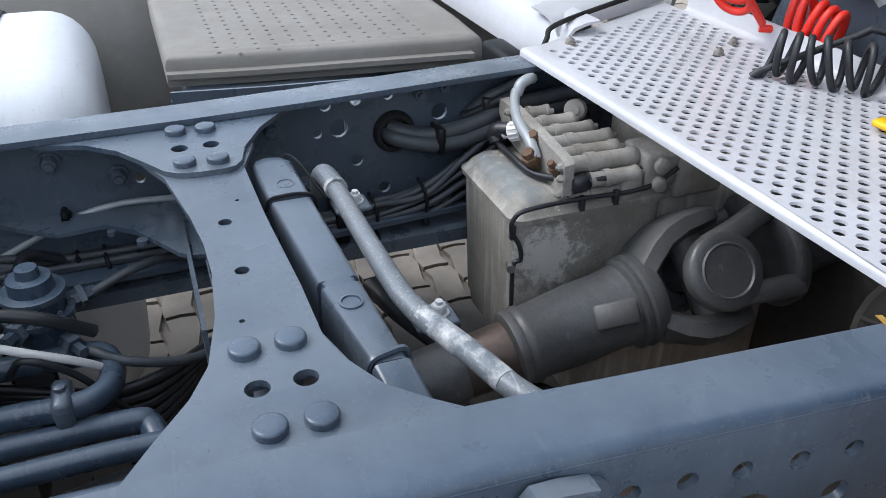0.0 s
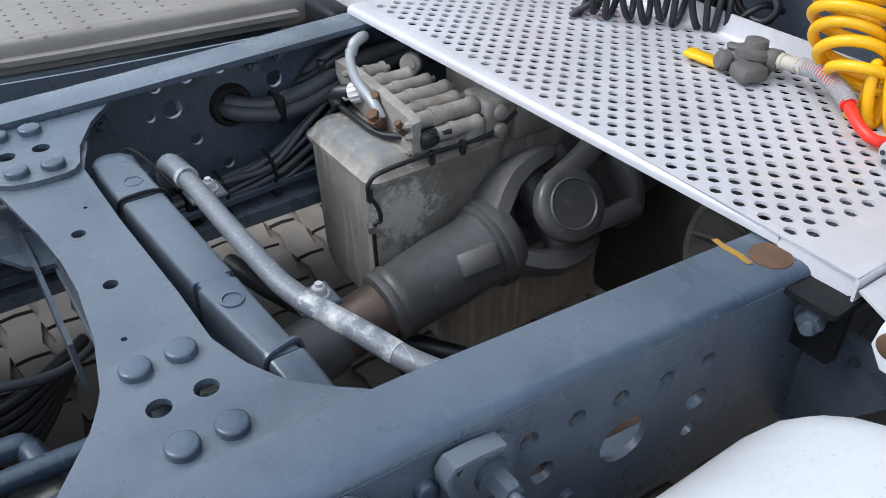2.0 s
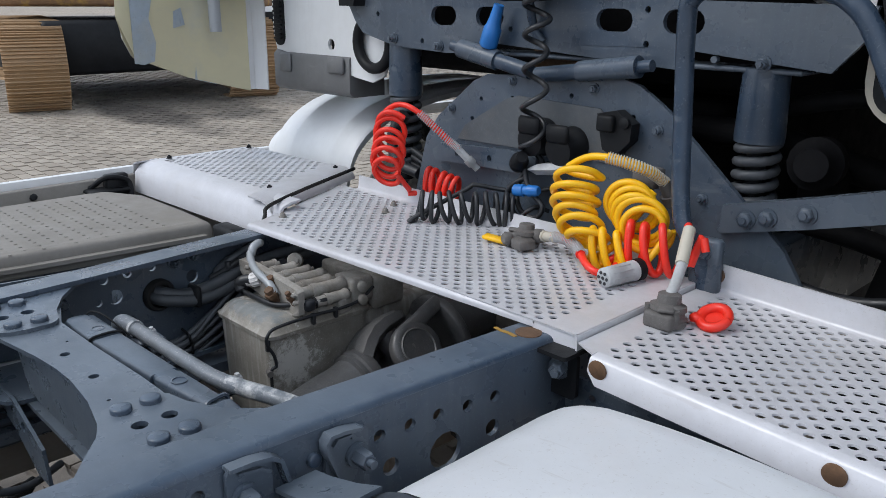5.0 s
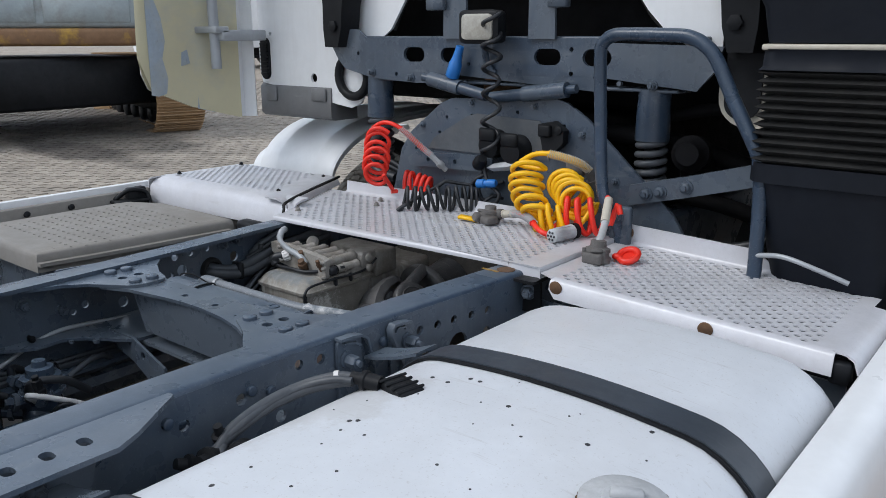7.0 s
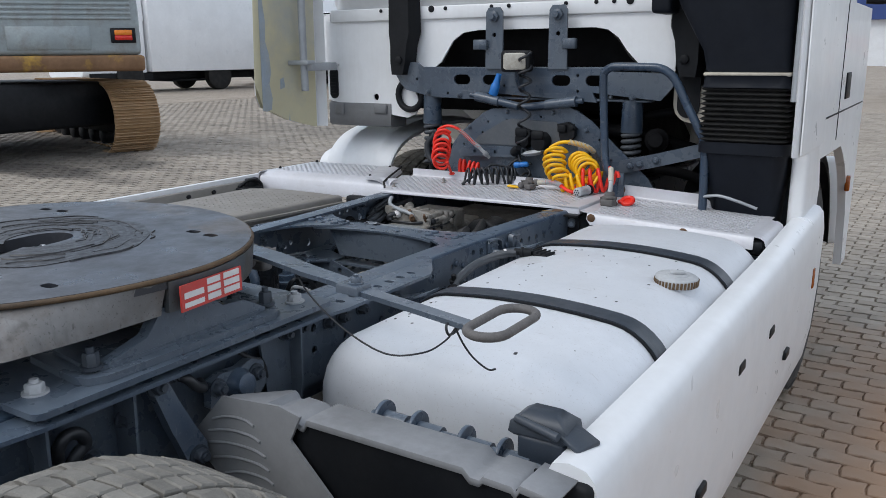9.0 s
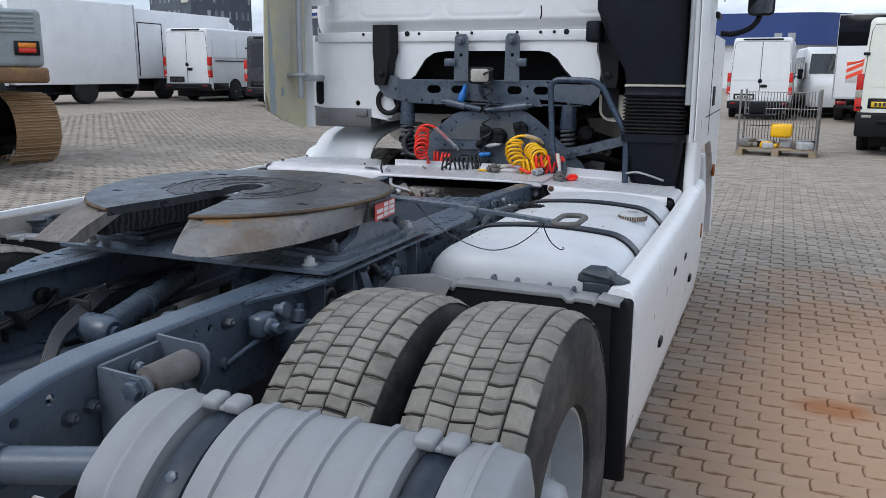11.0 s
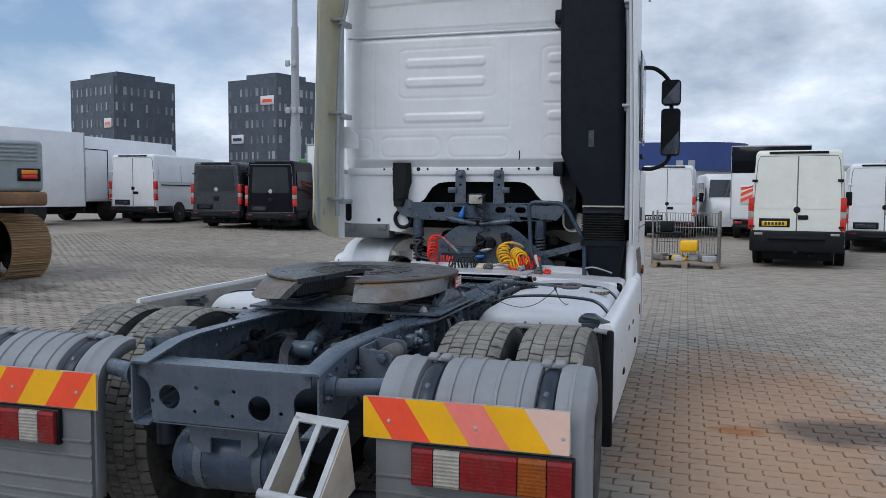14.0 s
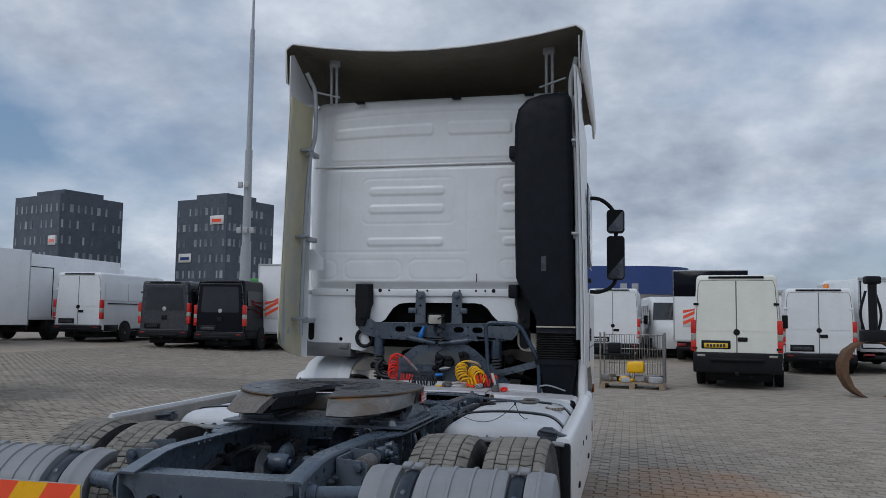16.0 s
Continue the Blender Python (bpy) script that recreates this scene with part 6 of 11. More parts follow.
# sender unit with cables on the tank top
bm = bmesh.new()
turned(bm, (.675, 1.69, 1.000), (0, 0, 1), ((0, .046), (.020, .046), (.024, .040), (.030, .038)), 24)
sender = part("fuel_sender", bm, M["black"], tank_r, "black plastic sender unit with plugs")
bm = bmesh.new()
box(bm, -.030, .036, -.026, .024, 0, .018, .008, 2, pose(.675, 1.69, 1.028, 0, 4, -12))
for k in range(4):
    box(bm, -.026 + .016 * k, -.020 + .016 * k, -.028, .026, .016, .021, .002, 1, pose(.675, 1.69, 1.028, 0, 4, -12))
part("fin_cover", bm, M["black"], sender)
bm = bmesh.new()
turned(bm, (.645, 1.675, 1.040), (-1, -.25, .05), ((0, .014), (.025, .014), (.027, .017), (.034, .017), (.036, .011), (.055, .010)), 14)
part("plug", bm, M["black"], sender)
for k, (r, lift, side_) in enumerate(((.0085, .022, .0), (.007, .012, .010), (.0065, .018, -.012), (.0075, .006, .018), (.010, .004, -.006))):
    bm = bmesh.new()
    hose(bm, [(.61 - .004 * k, 1.665 + side_, 1.036 + lift * .3), (.565, 1.655 + side_, 1.028 + lift * .5), (.52, 1.62 + side_ * .6, 1.012 + lift * .5), (.495 - side_ * .3, 1.56, .995 + lift * .5), (.495 - side_ * .5, 1.49, .978 + lift * .4), (.505 + side_, 1.44, .955), (.495, 1.39, .93)], r, 8)
    part("cable", bm, M["grey_hose"], sender)
for p, r, d in (((.505, 1.45, .955), .018, (.3, -1, .3)), ((.49, 1.43, .945), .014, (-.2, -1, .5)), ((.525, 1.485, .965), .014, (.6, -.8, .2)), ((.485, 1.48, .96), .012, (.1, -.3, 1))):
    bm = bmesh.new()
    turned(bm, p, d, ((-.02, r * .8), (-.005, r), (.012, r), (.014, r * 1.2), (.022, r * 1.2), (.024, r * .7), (.04, r * .6)), 10)
    part("coupling", bm, M["black"], sender)
bm = bmesh.new()
turned(bm, (.560, 1.652, 1.036), (.6, .5, .1), ((0, .0115), (.008, .0115)), 12)
part("band_clamp", bm, M["paper"], sender, "pale band clamp")
# dark stone chips on the tank
rt = random.Random(21)
bm = bmesh.new()
for k in range(60):
    x, y = rt.uniform(.63, 1.10), rt.uniform(.87, 1.82)
    if abs(y - 1.212) < .05:
        continue
    r = rt.choice((.0016, .0020, .0028, .0045))
    turned(bm, (x, y, 1.0128 + tank_top(x, .515, 1.225)), (0, 0, 1), ((0, r), (.0008, r * .8)), 6)
for k in range(22):
    x, z = rt.uniform(.64, 1.10), rt.uniform(.62, .90)
    turned(bm, (x, .7752, z), (0, -1, 0), ((-.001, .0024), (.0008, .0018)), 6)
tagged(part("stone_chips", bm, M["ink"], tank_r), "", "", "", "stuff")
tank_l = fuel_tank(-1, .52, 1.20, .80, 1.62, .36, 1.003, (1.02, 1.42))

# -- battery box cover on the left --
COVER = [(-.715, 1.742), (-.690, 1.90), (-.645, 2.318), (-.655, 2.345), (-.80, 2.352), (-1.06, 2.350), (-1.19, 2.285), (-1.20, 1.742)]
bm = bmesh.new()
rows = []
mid_ = Vector((-.93, 2.05))
for f, z in ((1.0, .955), (1.0, .992), (.992, 1.003), (.975, 1.009), (.93, 1.0105)):
    rows.append([Vector((*(mid_ + (Vector(p) - mid_) * f), z)) for p in COVER])
loft(bm, rows)
cov = part("battery_cover", bm, M["coverbox"], truck, "dusty grey plastic battery cover with raised studs")
bm = bmesh.new()
for i in range(14):
    for j in range(12):
        x, y = -1.13 + i * .032 + (.017 if j % 2 else 0), 1.84 + j * .036
        turned(bm, (x, y, 1.0108), (0, 0, 1), ((0, .0042), (.0018, .003)), 6)
tagged(part("studs", bm, M["coverbox"], cov), "", "", "", "stuff")
bm = bmesh.new()
loft(bm, [[Vector((x + dx, y, z)) for dx, z in ((0, 1.0108), (.010, 1.0125), (.020, 1.0108))] for x, y in ((-.745, 1.80), (-.725, 1.95), (-.685, 2.31))])
loft(bm, [[Vector((x + dx, y, z)) for dx, z in ((0, .985), (.020, .985), (.020, .975), (0, .975))] for x, y in ((-.715, 1.742), (-.690, 1.90), (-.645, 2.318))])
part("rim_bead", bm, M["coverbox"], cov)
bm = bmesh.new()
loft(bm, [[Vector((x + dx, y, z)) for dx, z in ((-.03, .955), (.0, .955), (.0, .985), (-.006, .985), (-.006, .961), (-.03, .961))] for x, y in ((-.600, 1.74), (-.575, 1.90), (-.535, 2.32))])
for yb_ in (1.78, 2.02, 2.28):
    box(bm, -.52, -.45, yb_, yb_ + .02, .90, .985, .004, 1)
box(bm, -1.16, -.70, 1.78, 2.32, .55, .955, .01, 1)
part("battery_box", bm, M["chassis"], cov)
bm = bmesh.new()
box(bm, -.62, -.50, 2.325, 2.375, .955, 1.015, .012, 2)
part("hinge", bm, M["black"], cov)

# -- side skirts --
def skirt(side, y0, y1, rise=0.0):
    prof = [(1.205, .965), (1.215, .985), (1.245, .992), (1.275, .985), (1.292, .965), (1.300, .90), (1.296, .70), (1.285, .52), (1.265, .40), (1.245, .36), (1.235, .36), (1.255, .42), (1.275, .53), (1.284, .70), (1.288, .89), (1.272, .955), (1.235, .965)]
    if side < 0:
        prof = [(1.264, .972), (1.268, .988), (1.282, .990), (1.292, .972)] + prof[5:15] + [(1.276, .95), (1.266, .955)]
    bm = bmesh.new()
    rings = []
    for y in [y0 + (y1 - y0) * k / 14 for k in range(15)]:
        up = .012 * max(0, (y - 1.2)) + .035 * max(0, (y - 2.1))
        rings.append([Vector((side * x, y, z + (up * (side > 0) + rise) * max(0, (z - .4) / .6))) for x, z in prof])
    loft(bm, rings)
    return bm


sk = part("side_skirt", skirt(1, .60, 2.98), M["white"], truck, "white moulded side skirt panel with slots")
bm = bmesh.new()
box(bm, 1.16, 1.29, .585, .615, .37, .965, .012, 2)
part("skirt_end", bm, M["black"], sk)
for y, z in ((1.62, .82), (2.02, .80), (1.28, .62), (2.35, .62)):
    bm = bmesh.new()
    box(bm, 1.284, 1.302, y - .035, y + .035, z - .016, z + .016, .006, 2)
    part("slot", bm, M["black"], sk)
bm = bmesh.new()
box(bm, 1.280, 1.303, 2.80, 2.83, .74, .82, .004, 1)
part("marker_lamp", bm, M["lens_amber"], sk)
sl = part("side_skirt", skirt(-1, .30, 2.98, .068), M["white"], truck, "white moulded side skirt panel, dirty inside")
# inner side, carried down to .17 so that no light passes under the skirt
bm = bmesh.new()
box(bm, -1.262, -1.236, .32, 2.95, .17, 1.035, .004, 1)
part("liner", bm, M["coverbox"], sl, "dirty grey inner side of the skirt")
bm = bmesh.new()
hose(bm, [(-1.235, 2.26, 1.01), (-1.20, 2.30, 1.045), (-1.19, 2.36, 1.03), (-1.17, 2.36, .98)], .008, 8)
box(bm, -1.236, -1.17, 2.24, 2.36, 1.0, 1.012, .004, 1)
box(bm, -1.236, -1.20, 2.30, 2.37, .97, 1.05, .006, 1)
part("latch", bm, M["black"], sl)
for yb_ in (1.72, 1.95, 2.10):
    bm = bmesh.new()
    turned(bm, (-1.236, yb_, 1.01), (1, 0, .4), ((0, .010), (.012, .010), (.014, .005)), 8)
    part("bolt", bm, M["black"], sl)

# -- wheels --
def tyre_mesh(r, w, n_blocks=46):
    """Carcass with rounded shoulders; the tread is separate blocks."""
    bm = bmesh.new()
    prof = [(.29, -w * .40), (.30, -w * .47), (.36, -w * .52), (.43, -w * .53), (r - .050, -w * .50), (r - .022, -w * .465), (r - .014, -w * .42), (r - .012, 0), (r - .014, w * .42), (r - .022, w * .465), (r - .050, w * .50), (.43, w * .53), (.36, w * .52), (.30, w * .47), (.29, w * .40)]
    n = 64
    rows = [[bm.verts.new((x, rr * math.cos(2 * math.pi * k / n), rr * math.sin(2 * math.pi * k / n))) for rr, x in prof] for k in range(n)]
    for k in range(n):
        a, b = rows[k], rows[(k + 1) % n]
        for i in range(len(prof) - 1):
            bm.faces.new((a[i], a[i + 1], b[i + 1], b[i]))
    return bm


def tread_mesh(r, w, n=50):
    bm = bmesh.new()
    rnd = random.Random(4)
    lanes = [(-.478, -.300, 0.0), (-.284, -.100, .5), (-.088, .088, .0), (.100, .284, .5), (.300, .478, 0.0)]
    for a0, a1, ph in lanes:
        edge = abs(a0 + a1) > .6
        for k in range(n):
            jit = rnd.uniform(-.02, .02)
            t0 = 2 * math.pi * (k + ph + .05 + jit) / n
            t1 = 2 * math.pi * (k + ph + .95 + jit) / n
            x0, x1 = a0 * w, a1 * w
            sk = .003 * (1 if (a0 + a1) < 0 else -1) * (0 if edge else 1)
            top = r - (.004 if edge else 0) - rnd.random() * .001
            cz = 0 if edge else .0025 * (1 if ph else -1)
            tm, gap = (t0 + t1) / 2, .0006 / r
            for ta, tb in (((t0, tm - gap), (tm + gap, t1)) if not edge else ((t0, t1),)):
                rings_ = []
                for rr, ins in ((r - .018, 0.0), (top - .003, .0), (top, .003)):
                    row = []
                    for x, t, c in ((x0 + ins, ta + ins * 2, 0), ((x0 + x1) / 2, ta + ins * 2, cz), (x1 - ins, ta + ins * 2, 0), (x1 - ins, tb - ins * 2, 0), ((x0 + x1) / 2, tb - ins * 2, cz), (x0 + ins, tb - ins * 2, 0)):
                        tt = t + c / r + (sk / r if x > (x0 + x1) / 2 else -sk / r)
                        dr = -.012 if edge and abs(x) > .44 * w and rr > r - .015 else 0
                        row.append(bm.verts.new((x, (rr + dr) * math.cos(tt), (rr + dr) * math.sin(tt))))
                    rings_.append(row)
                for a, b in zip(rings_, rings_[1:]):
                    for i in range(6):
                        bm.faces.new((a[i], a[(i + 1) % 6], b[(i + 1) % 6], b[i]))
                bm.faces.new(rings_[-1])
    return bm


def rim_mesh(bm, w, dish):
    turned(bm, (-w * .42, 0, 0), (1, 0, 0), ((0, .30), (.01, .285), (w * .3, .275), (w * .6, .275), (w * .83, .285), (w * .84, .30)), 40, caps=False)
    turned(bm, (dish, 0, 0), (1, 0, 0), ((0, .278), (.012, .278), (.014, .20), (.03, .17), (.03, .12), (.06, .11), (.10, .10), (.12, .06), (.12, .001)), 40)
    for k in range(10):
        a = 2 * math.pi * k / 10
        turned(bm, (dish + .028, .145 * math.cos(a), .145 * math.sin(a)), (1, 0, 0), ((0, .014), (.022, .013)), 6)


TR, TW = .535, .285
tyre_src = tread_src = rim_src = None


def wheel(x, y, flip, nm="wheel", tw=TW):
    global tyre_src, tread_src, rim_src
    e = new(nm)
    e.empty_display_size = .1
    e.parent = truck
    e.matrix_basis = pose(x, y, TR, random.uniform(0, 360), 0, 180 if flip else 0)
    if tyre_src is None:
        tyre_src = part("tyre", tyre_mesh(TR, tw), M["sidewall"], e, "black truck tyre with dusty block tread")
        tread_src = part("tread", tread_mesh(TR, tw), M["tread"], e, "dusty grey-brown tread blocks", 0)
        bm = bmesh.new()
        rim_mesh(bm, tw, .02)
        rim_src = part("rim", bm, M["tube"], e)
    else:
        for s in (tyre_src, tread_src, rim_src):
            o = s.copy()
            scene.collection.objects.link(o)
            o.parent = e
    return e


for x, y, f in ((1.105, 0, False), (.765, 0, True), (-1.105, 0, True), (-.765, 0, False), (1.02, 3.62, False), (-1.02, 3.62, True)):
    wheel(x, y, f)
bm = bmesh.new()
cyl(bm, (-.95, 0, .535), (.95, 0, .535), .085, 20)
turned(bm, (-.24, 0, .56), (1, 0, 0), ((0, .10), (.08, .19), (.24, .24), (.40, .19), (.48, .10)), 28)
turned(bm, (0, .15, .58), (0, 1, .05), ((0, .17), (.14, .12), (.24, .08), (.28, .08)), 20)
part("rear_axle", bm, M["chassis"], truck, "blue-grey rear drive axle")
# air suspension, links and dampers inside the rear bay
bm = bmesh.new()
hose(bm, [(0.03, .35, .86), (0.0, .12, .86), (-.10, -.12, .83), (-.30, -.35, .80)], .045, 12)
turned(bm, (.02, .12, .84), (1, .3, 0), ((-.07, .062), (-.05, .07), (.05, .07), (.07, .062)), 20)
part("axle_link", bm, M["strap"], truck)
bm = bmesh.new()
turned(bm, (.02, .06, .86), (.2, -.3, .9), ((0, .02), (.03, .02), (.03, .03), (.06, .03)), 6)
part("link_joint", bm, M["chassis"], truck)
bm = bmesh.new()
hose(bm, [(0.06, .38, .92), (0.05, .5, .98), (.02, .7, 1.0)], .05, 12)
part("link_arm", bm, M["chassis"], truck)
for side in (1, -1):
    bm = bmesh.new()
    turned(bm, (side * .58, -.42, .56), (0, 0, 1), ((0, .09), (.05, .115), (.15, .115), (.22, .09), (.24, .05), (.26, .05)), 20)
    part("air_bellows", bm, M["rubber"], truck)
    bm = bmesh.new()
    # open-topped bracket: a back plate on the rail and two cheeks holding the damper eye
    plate(bm, [(-.610, .84), (-.610, 1.046), (-.440, 1.046), (-.440, .84)], .010, lambda u, v, w: (CX + side * (.398 + w), u, v))
    for yy, top_ in ((-.614, 1.040), (-.442, 1.056)):
        plate(bm, [(.42, .84), (.42, top_ + .004), (.47, top_), (.540, top_ - .004), (.556, top_ - .022), (.552, .985), (.53, .95), (.515, .84)], .008, lambda u, v, w, yy=yy: (side * u, yy + w, v))
    sb = part("damper_bracket", bm, M["chassis"], truck)
    bm = bmesh.new()
    turned(bm, (side * .518, -.604, 1.012), (0, 1, 0), ((0, .020), (.02, .020), (.022, .034), (.140, .034), (.142, .022), (.160, .022)), 20)
    part("damper_eye", bm, M["cast"], sb, "bare grey damper eye")
    bm = bmesh.new()
    turned(bm, (side * .518, -.615, 1.012), (0, -1, 0), ((0, .026), (.004, .026), (.004, .019), (.020, .019), (.022, .014)), 6)
    part("bolt", bm, M["chassis"], sb)
    bm = bmesh.new()
    bolt_mesh(bm, (side * .436, -.525, 1.015), (side, 0, 0), .013, .022)
    part("bolt", bm, M["chassis"], sb)
    bm = bmesh.new()
    turned(bm, (side * .520, -.525, .56), (0, 0, 1), ((0, .04), (.33, .04), (.335, .050), (.40, .050), (.42, .030), (.44, .028)), 18)
    part("damper", bm, M["strap"], sb)
    bm = bmesh.new()
    hose(bm, [(side * .425, -.21, .912), (side * .44, -.17, .93), (side * .455, -.10, .948), (side * .47, .0, .945), (side * .48, .09, .945)], .008, 8)
    turned(bm, (side * .405, -.21, .912), (side, 0, 0), ((0, .016), (.02, .016), (.024, .010)), 10)
    box(bm, *sorted((side * .43, side * .48)), -.13, -.06, .955, 1.015, .012, 2)
    box(bm, *sorted((side * .43, side * .50)), -.02, .07, .88, .96, .014, 2)
    turned(bm, (side * .47, -.10, .985), (side, -.2, 0), ((0, .022), (.025, .022), (.03, .014), (.05, .014)), 12)
    turned(bm, (side * .46, -.04, 1.01), (side, 0, .1), ((0, .016), (.02, .016), (.022, .022), (.035, .022)), 8)
    turned(bm, (side * .48, .03, .96), (0, .3, 1), ((0, .02), (.03, .02), (.035, .012), (.05, .012)), 10)
    vlv = part("level_valve", bm, M["chassis"], truck)
    for y, z in ((-.687, .962), (-.634, .968), (-.905, .915), (-.193, 1.014)):
        bm = bmesh.new()
        bolt_mesh(bm, (CX + side * hw(y), y, z), (side, 0, 0), .013, .026)
        part("bolt", bm, M["strap"], truck)
rear_loom = new("hose_loom")
rear_loom.parent = truck
rear_loom["label"] = "tied bundle of hoses and cables over the axle"
for k in range(9):
    j = .011 * k
    bm = bmesh.new()
    w_ = math.sin(k * 2.4)
    hose(bm, [(-.32 + j * .5, -.85, .885 + .008 * w_), (-.30 + j * .4, -.567, .905 + .010 * w_), (-.335 + j * .3, -.20 + .02 * w_, .930 - .007 * w_), (-.305 + j * .2, .02, .950 + .010 * w_), (-.25 + j * .3, .11 + .03 * w_, .958 + .008 * w_), (-.29 + j * .3, .34, .95), (-.30, .55, .94)], .0065 + .0015 * (k % 3), 8)
    part("hose", bm, M["grey_hose" if k % 4 == 1 else "black_hose"], rear_loom)
bm = bmesh.new()
hose(bm, [(-.40, -.75, .85), (-.385, -.35, .855), (-.375, .0, .90), (-.36, .35, .92)], .010, 8)
for y in (-.66, -.45, -.2):
    box(bm, -.40, -.34, y - .004, y + .004, .86, .915, .003, 1)
part("cable_loom", bm, M["black_hose"], truck)

# -- loops of hose and round joint over the axle --
bm = bmesh.new()
turned(bm, (-.14, -.45, .80), (1, .35, 0), ((0, .06), (.02, .085), (.10, .098), (.22, .10), (.30, .095), (.33, .07)), 26)
part("axle_housing_cover", bm, M["strap"], truck)
bm = bmesh.new()
turned(bm, (-.045, -.15, .925), (1, -.1, 0), ((-.06, .030), (-.045, .042), (.045, .042), (.06, .030), (.06, .018), (.075, .018)), 20)
cyl(bm, (-.045, -.12, .925), (-.21, .42, .93), .038, 16)
cyl(bm, (-.105, .08, .926), (-.118, .12, .926), .043, 16)
part("torque_rod", bm, M["chassis"], truck)
loops = new("hose_loops")
loops.parent = truck
loops["label"] = "loops of dusty air hose over the axle"
for k in range(7):
    o = .013 * k
    bm = bmesh.new()
    hose(bm, [(-.30 + o * .2, .28 - o, .955), (-.25 + o * .3, .12 - o, .968 - o * .1), (-.19 + o * .3, .01, .985 - o * .15), (-.135 + o * .4, -.12, .982 - o * .25), (-.115 + o * .4, -.23, .945 - o * .2), (-.09 + o * .5, -.30, .89), (-.08 + o * .6, -.34, .82), (-.05 + o, -.33, .74)], .0062, 8)
    part("hose", bm, M["black_hose"], loops)
for x, y, z in ((-.300, -.52, .915), (-.322, -.20, .935), (-.150, -.13, .975)):
    bm = bmesh.new()
    box(bm, x - .02, x + .06, y - .005, y + .005, z - .03, z + .022, .004, 1)
    part("tie", bm, M["black"], loops)
for y, z in ((-.50, .935), (-.20, .96), (.05, .97), (.05, .90), (-.35, .90)):
    bm = bmesh.new()
    bolt_mesh(bm, (-.405, y, z), (1, 0, 0), .012, .022)
    part("bolt", bm, M["chassis"], truck)
bm = bmesh.new()
turned(bm, (-.39, -.06, .955), (1, 0, .2), ((0, .02), (.03, .02), (.03, .028), (.05, .028), (.055, .014), (.08, .014)), 8)
hose(bm, [(-.33, -.06, .965), (-.30, -.05, .985), (-.28, -.10, .96), (-.29, -.2, .92)], .006, 8)
part("pipe_union", bm, M["black"], truck)
# unseen drums and beams, added to hold light off the ground below
for side in (1, -1):
    bm = bmesh.new()
    turned(bm, (side * .42, 0, .535), (side, 0, 0), ((0, .12), (.02, .20), (.16, .21), (.18, .21)), 28)
    part("brake_drum", bm, M["black"], truck)
    bm = bmesh.new()
    loft(bm, [[Vector((side * x, y, z + dz)) for x, dz in ((.44, -.04), (.53, -.04), (.53, .04), (.44, .04))] for y, z in ((.62, .70), (.40, .56), (.10, .43), (-.20, .42), (-.52, .52))])
    part("spring_beam", bm, M["black"], truck)
# axle bulk added unseen to block light: brake chambers, stabiliser and the drive head
for side in (1, -1):
    bm = bmesh.new()
    turned(bm, (side * .46, -.26, .56), (0, -1, .15), ((0, .06), (.02, .085), (.09, .085), (.10, .092), (.12, .092), (.13, .085), (.22, .08), (.24, .05)), 22)
    part("brake_chamber", bm, M["black"], truck)
bm = bmesh.new()
hose(bm, [(-.60, -.25, .42), (-.55, -.42, .40), (-.40, -.48, .40), (.40, -.48, .40), (.55, -.42, .40), (.60, -.25, .42)], .028, 12)
part("stabiliser_bar", bm, M["black"], truck)
# mass added low between the rails, in place of axle gear, to block light
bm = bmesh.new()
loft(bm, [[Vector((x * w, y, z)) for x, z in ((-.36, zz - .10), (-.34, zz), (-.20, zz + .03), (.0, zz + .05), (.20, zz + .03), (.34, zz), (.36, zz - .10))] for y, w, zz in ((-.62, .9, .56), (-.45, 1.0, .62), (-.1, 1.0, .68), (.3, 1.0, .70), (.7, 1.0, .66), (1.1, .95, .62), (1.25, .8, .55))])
part("axle_head_bulk", bm, M["shade_black"], truck, "black mass added in place of axle gear to keep the bay dark")

# -- rear crossmember --
bm = bmesh.new()
face = [(-.365, .995), (.365, .995)] + [(.365, .955)] + arc2(.365, .885, .068, 90, 200, 8) + [(.29, .79), (.27, .78)] + [(-.27, .78), (-.29, .79)] + arc2(-.365, .885, .068, -20, 90, 8)[0:] + [(-.365, .955)]
small = [disc2(x, z, .008, 10) for x, z in ((-.101, .919), (-.108, .829), (.055, .916), (.050, .825), (-.291, .858), (.247, .850))] + [disc2(-.015, .870, .013, 12)]
plate(bm, face, .008, upright(-.925), [disc2(-.217, .878, .046, 22), disc2(.160, .863, .046, 22)] + small)
tp = [(-.384, -.925), (.384, -.925), (.384, -.70), (.34, -.72), (.30, -.76), (.27, -.80), (-.27, -.80), (-.30, -.76), (-.34, -.72), (-.384, -.70)]
plate(bm, tp, .008, lambda u, v, w: (u, v, .995 + w + .0))
plate(bm, [(-.30, -.925), (.30, -.925), (.28, -.84), (-.28, -.84)], .008, flat(.775))
rx = part("rear_crossmember", bm, M["chassis"], truck, "pressed steel end crossmember with large round holes")
for side in (1, -1):
    for z in (.94, .86, .80):
        bm = bmesh.new()
        bolt_mesh(bm, (side * hw(-.9), -.90, z), (side, 0, 0), .012, .02)
        part("bolt", bm, M["chassis"], rx)

